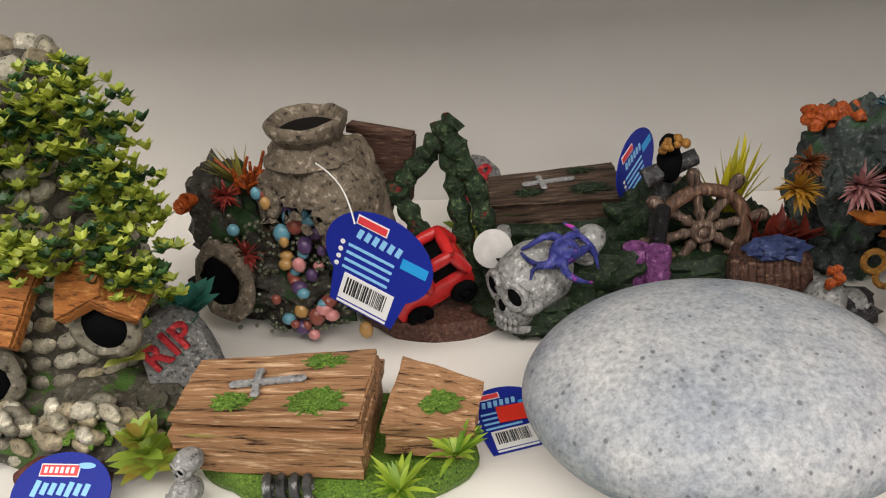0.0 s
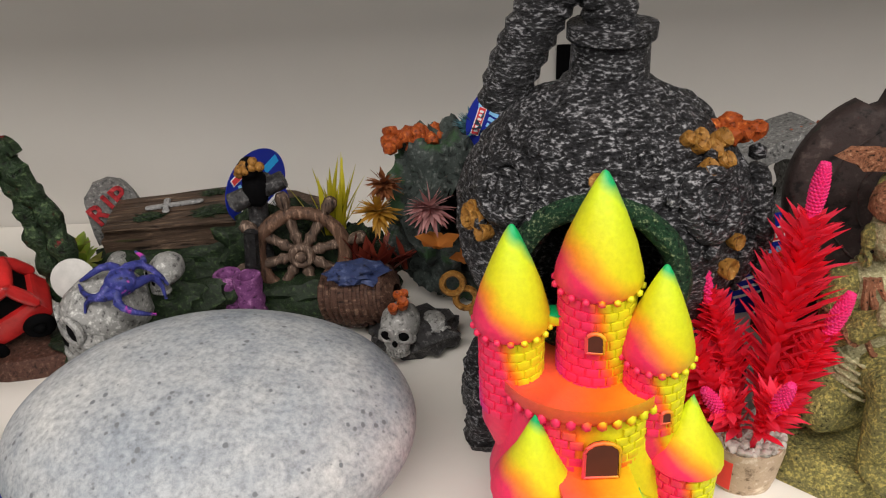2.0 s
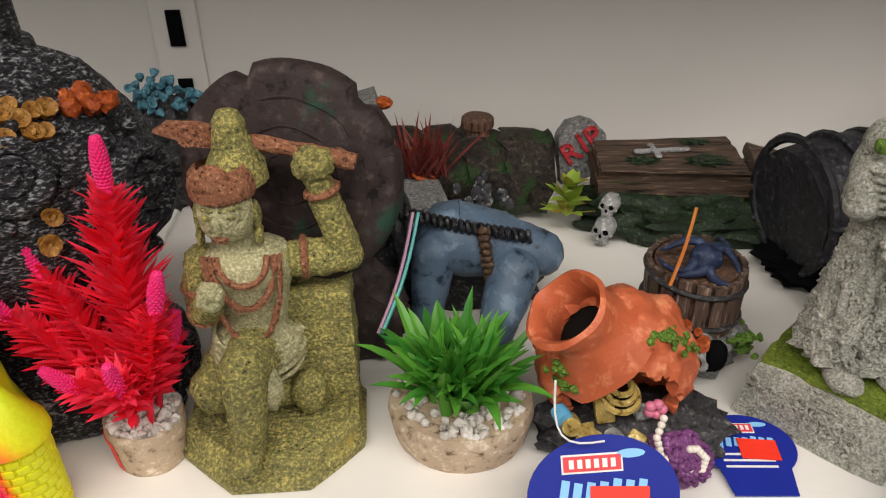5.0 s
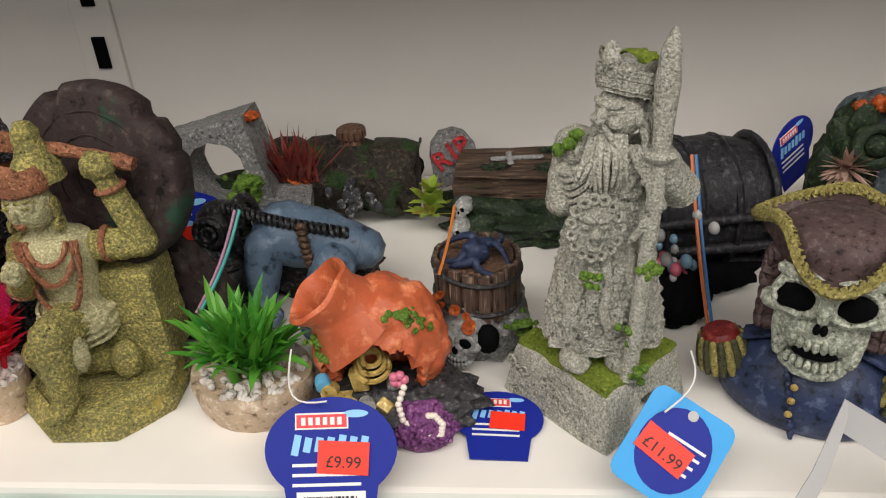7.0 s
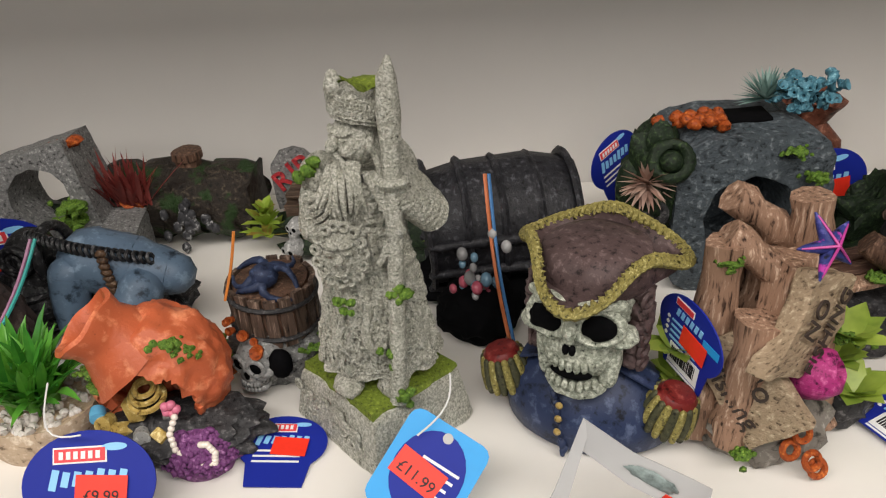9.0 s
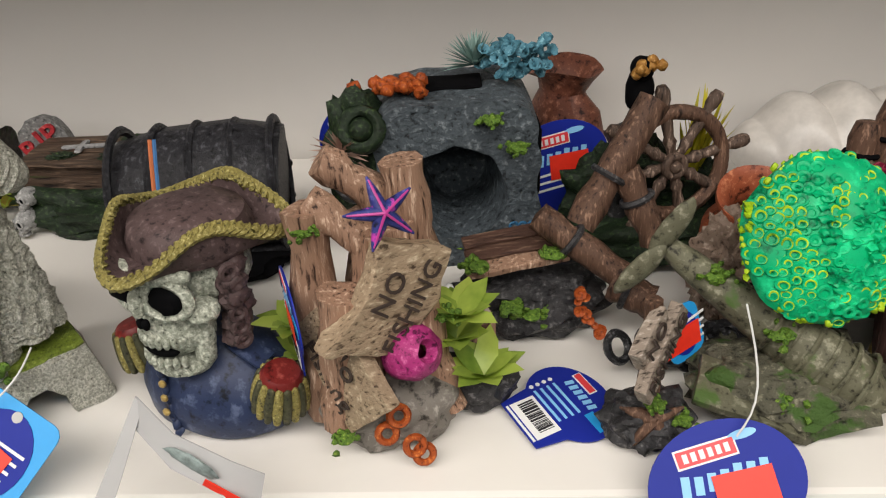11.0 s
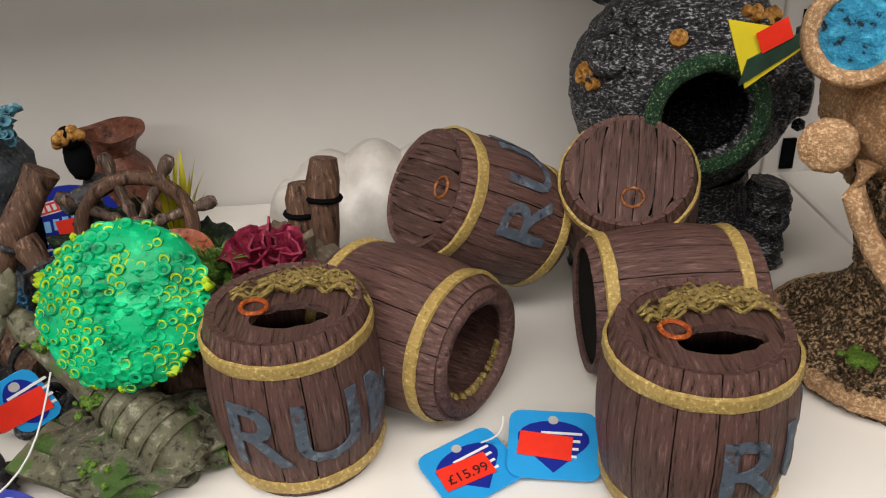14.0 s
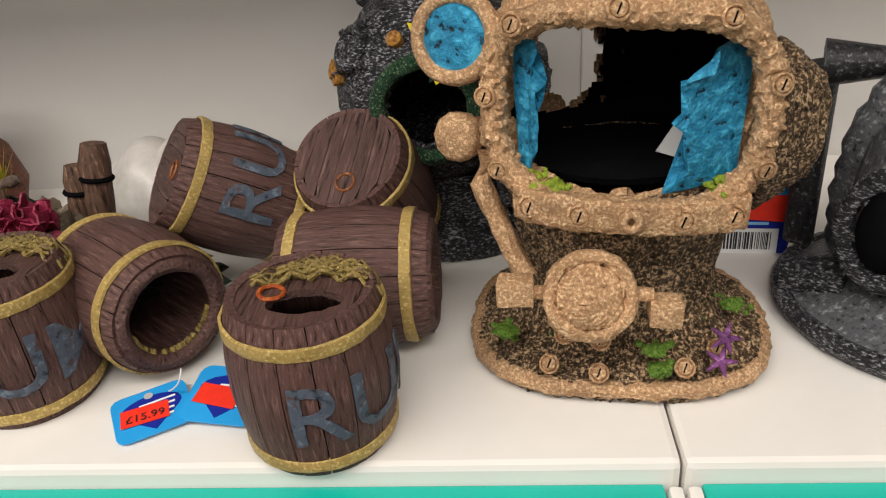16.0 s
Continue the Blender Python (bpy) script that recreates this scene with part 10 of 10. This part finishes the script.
    for k, p in enumerate(fine):
        rows.append([bm.verts.new(p + Vector((0, dy, dz)) + noise.noise_vector(p * 200 + Vector((dy, dz, 0)) * 300) * 0.0005) for dy, dz in ((0.004, 0.0085), (-0.0028, 0.0085), (-0.0042, 0.0070), (-0.0042, -0.0070), (-0.0028, -0.0085), (0.004, -0.0085))])
    for ra, rb in zip(rows, rows[1:]):
        for i in range(6):
            bm.faces.new((ra[i], ra[(i + 1) % 6], rb[(i + 1) % 6], rb[i]))
    bm.faces.new(rows[0])
    bm.faces.new(rows[-1][::-1])
    hammer(bm, 0.0016, 280, 3)
    rail = part("chin_rail", bm, M_BRONZE, th, "bronze rail under the window")
    for k in (1, 4, 10, 13):
        bolt(rail, fine[k] + Vector((0, -0.0042, 0)), (0, -1, 0.15), 0.0036, M_BRONZE)
    bm = fresh()
    ring(bm, fine[7] + Vector((0, -0.006, 0)), (0, -1, 0.1), 0.0038, 0.0022, 18, 8)
    part("rail_nozzle", bm, M_BRONZE, rail)
    # valve in front
    bm = fresh()
    c = Vector((-0.018, -0.078, 0.074))
    ring(bm, c, (0.02, -1, 0.42), 0.0195, 0.0036, 36, 8, amp=0.0006)
    blob(bm, c + Vector((0, -0.001, 0)), (0.0165, 0.006, 0.0165), 0.05, 4, 4, pose(0, 0, 0, -22, 0, 0))
    blob(bm, c + Vector((0, 0.018, -0.008)), (0.018, 0.022, 0.020), 0.05, 3, 4)
    hammer(bm, 0.0012, 360, 1)
    part("valve", bm, M_BRONZE, th, "round bronze valve")
    for sx, w in ((-1, 0.018), (1, 0.016)):
        bm = fresh()
        tube(bm, [c + Vector((sx * 0.018, 0.004, 0)), c + Vector((sx * 0.030, 0.004, -0.001))], 0.0036, 10)
        box(bm, (w, 0.012, 0.014), pose(*(c + Vector((sx * 0.036, 0.003, -0.001 - (0.008 if sx > 0 else -0.002)))), 0, 0, 0), cuts=2, amp=0.0008, bevel=0.0015)
        part("valve_arm", bm, M_BRONZE, th)
    for p in ((-0.030, -0.070, 0.046), (-0.012, -0.072, 0.044), (-0.038, -0.064, 0.022), (-0.012, -0.068, 0.020), (0.032, -0.064, 0.022), (0.05, -0.050, 0.025)):
        bolt(th, p, (0, -1, 0.9), 0.0034, M_BRONZE)
    # side struts
    bm = fresh()
    tube(bm, [(-0.070, -0.026, 0.128), (-0.074, -0.028, 0.112), (-0.066, -0.032, 0.094), (-0.058, -0.040, 0.078), (-0.050, -0.048, 0.066)], [0.006, 0.0062, 0.0058, 0.0058, 0.006], 9)
    roughen(bm.verts, 0.0008, 150)
    hammer(bm, 0.0010, 330, 2)
    part("side_strut", bm, M_BRONZE, th)
    # left porthole, knob, right ribbed bulb
    bm = fresh()
    pc, pd = Vector((-0.084, -0.022, 0.187)), Vector((-0.25, -1, 0.25))
    ring(bm, pc, pd, 0.0195, 0.0042, 34, 8, amp=0.0006)
    lathe(bm, [(0.019, 0.0), (0.017, -0.03)], 24, Matrix.Translation(pc) @ pd.to_track_quat("Z", "Y").to_matrix().to_4x4())
    ph = part("side_port", bm, M_BRONZE, th, "round bronze side port")
    bm = fresh()
    blob(bm, pc, (0.0175, 0.003, 0.0175), 0.03, 3, 4, pose(0, 0, 0, -14, 0, -14))
    part("port_glass", bm, M_GLASSBLUE, ph, "worn blue painted glass")
    bm = fresh()
    kc, kd = Vector((-0.086, -0.018, 0.134)), Vector((-0.5, -1, 0.2))
    q = Matrix.Translation(kc) @ kd.to_track_quat("Z", "Y").to_matrix().to_4x4()
    lathe(bm, [(0.008, -0.022), (0.008, -0.006), (0.013, -0.005), (0.0135, 0.003), (0.011, 0.0055), (0.0001, 0.006)], 10, q, 0, 0.0006, 120)
    part("side_knob", bm, M_BRONZE, th)
    bm = fresh()
    for k in range(5):
        ring(bm, (0.072 + 0.005 * k, 0.006, 0.128), (1, 0, -0.1), 0.030 - 0.003 * k, 0.0052, 30, 8, squash=1.3, amp=0.0012)
    hammer(bm, 0.0012, 330, 1)
    part("ribbed_bulb", bm, M_BRONZEDARK, th, "dark ribbed bulb")
    bm = fresh()
    box(bm, (0.062, 0.040, 0.012), pose(0.0, -0.020, 0.2165, 0, 0, 0), cuts=3, amp=0.0012, bevel=0.002)
    for k in range(4):
        box(bm, (0.009, 0.010, 0.008), pose(-0.024 + k * 0.016, -0.042, 0.2165), cuts=1, amp=0.0006, bevel=0.001)
    part("crown_plate", bm, M_BRONZE, th)
    # broken blue glass
    for sx, pts2 in ((-1, [(-0.055, 0.192), (-0.046, 0.192), (-0.043, 0.184), (-0.046, 0.178), (-0.038, 0.172), (-0.045, 0.166), (-0.043, 0.156), (-0.047, 0.148), (-0.044, 0.138), (-0.048, 0.124), (-0.053, 0.122)]), (1, [(0.054, 0.188), (0.036, 0.184), (0.034, 0.174), (0.020, 0.170), (0.024, 0.158), (0.018, 0.152), (0.027, 0.146), (0.023, 0.138), (0.026, 0.128), (0.016, 0.118), (0.050, 0.120)])):
        bm = fresh()
        f = [bm.verts.new((x, on_front(x, z) + 0.006, z)) for x, z in pts2]
        b = [bm.verts.new((x, on_front(x, z) + 0.012, z)) for x, z in pts2]
        bm.faces.new(f)
        bm.faces.new(b[::-1])
        for i in range(len(f)):
            bm.faces.new((f[i], b[i], b[(i + 1) % len(f)], f[(i + 1) % len(f)]))
        bmesh.ops.triangulate(bm, faces=list(bm.faces))
        bmesh.ops.subdivide_edges(bm, edges=list(bm.edges), cuts=2)
        roughen(bm.verts, 0.0014, 160)
        part("broken_glass", bm, M_GLASSBLUE, th, "jagged blue painted glass")
    lime = resin("lime_moss", (0.10, 0.16, 0.02), (0.28, 0.38, 0.03), (0.50, 0.58, 0.06), 500, 1.0)
    moss(th, [(-0.048, -0.046, 0.124), (-0.036, -0.054, 0.122), (0.044, -0.052, 0.120)], lime, rng, 0.006)
    moss(th, [(-0.062, -0.046, 0.030), (0.016, -0.066, 0.034), (0.020, -0.066, 0.022), (0.060, -0.030, 0.040)], M_MOSS, rng, 0.006)
    bm = fresh()
    starfish(bm, (0.052, -0.056, 0.036), 0.009, (0, -0.8, 0.6))
    starfish(bm, (0.050, -0.060, 0.024), 0.009, (0, -0.8, 0.6))
    pieces("star_arm", bm, M_PURPLE, th, "small purple starfish")
    bm = fresh()
    card_outline(bm, [(-0.008, -0.018), (0.010, -0.016), (0.012, 0.016), (-0.004, 0.022)])
    solid("paper_tag", bm, M_WHITE, 1.262, 0.100, H + 0.134, -6, "white paper tag hanging inside the helmet window", "tag", ry=24, smooth=False)


bronze_helmet()


# ---- grey hose helmet at the far end ----
def grey_submarine():
    rng = random.Random(95)
    th = thing("grey_diver_ornament", 1.420, 0.125, H, 0, "dark grey diving helmet ornament with ribbed hose and orange polyps", "aquarium ornament")
    grey = resin("graphite_resin", (0.02, 0.02, 0.024), (0.12, 0.124, 0.132), (0.34, 0.345, 0.36), 260, 0.6, 0.42)
    bm = fresh()
    lathe(bm, [(0.0001, 0), (0.084, 0.0), (0.086, 0.006), (0.080, 0.012), (0.05, 0.024), (0.0001, 0.03)], 44, None, 0, 0.002, 40)
    part("base", bm, grey, th)
    bm = fresh()
    ring(bm, (0, 0, 0.008), (0, 0, 1), 0.083, 0.006, 50, 8, amp=0.001)
    part("base_rim", bm, M_PEWTER, th)
    bm = fresh()
    blob(bm, (0, 0, 0.075), (0.052, 0.050, 0.060), 0.05, 3, 5)
    part("dome", bm, grey, th)
    bm = fresh()
    c, d = Vector((-0.046, -0.026, 0.068)), Vector((-0.75, -0.75, 0.1))
    ring(bm, c, d, 0.024, 0.0055, 34, 8, squash=1.25, amp=0.001)
    q = Matrix.Translation(c) @ d.to_track_quat("Z", "Y").to_matrix().to_4x4()
    for a in (20, 80, 140):
        limb(bm, q @ Vector((0.022 * math.cos(radians(a)), 0.026 * math.sin(radians(a)), 0)), q @ Vector((-0.022 * math.cos(radians(a)), -0.026 * math.sin(radians(a)), 0)), 0.0028, 0.0028, 0, 0.0006)
    part("grille", bm, M_PEWTER, th, "silver-brushed grille window")
    # Black lump paints the shade behind the grille.
    bm = fresh()
    blob(bm, c - d.normalized() * 0.004, (0.018, 0.018, 0.026), 0.02, 2, 3)
    part("grille_shade_fill", bm, M_BLACK, th)
    bm = fresh()
    fine = []
    path = [(-0.030, 0.050, 0.020), (-0.036, 0.044, 0.06), (-0.034, 0.040, 0.10), (-0.020, 0.036, 0.135), (0.0, 0.03, 0.150), (0.02, 0.02, 0.14)]
    for a, b in zip(path, path[1:]):
        fine += [Vector(a).lerp(Vector(b), k / 5) for k in range(5)]
    tube(bm, fine, 0.0135, 14, rings=0.08)
    part("hose", bm, grey, th, "ribbed dark grey hose")
    bm = fresh()
    tube(bm, [(-0.060, 0.06, 0.138), (-0.030, 0.05, 0.140), (0.0, 0.03, 0.146)], [0.014, 0.010, 0.013], 12)
    tube(bm, [(-0.058, 0.06, 0.02), (-0.060, 0.06, 0.138)], [0.010, 0.010], 10)
    roughen(bm.verts, 0.0016, 80)
    part("pipe", bm, M_GUN, th, "dark pipe")
    bm = fresh()
    tube(bm, [(-0.084, 0.016, 0.018), (-0.066, 0.010, 0.020), (-0.05, 0.0, 0.022)], [0.010, 0.013, 0.014], 14)
    roughen(bm.verts, 0.0016, 80)
    part("foot_pipe", bm, M_PEWTER, th)
    for k in range(9):
        bm = fresh()
        barnacles(bm, (-0.020 + rng.gauss(0, 0.008), -0.052 + rng.gauss(0, 0.004), 0.022 + 0.005 * k), 1, 0.0001, rng, 0.0038, (-0.3, -1, 0.3))
        part("polyp", bm, M_ORANGE, th, "orange polyp")


grey_submarine()
classic_tag(tag_at(1.336, 0.205, H + 0.040, -4, 0, -6), "navy product tag with red sticker behind the bronze helmet", 1.3, "back", "blank")
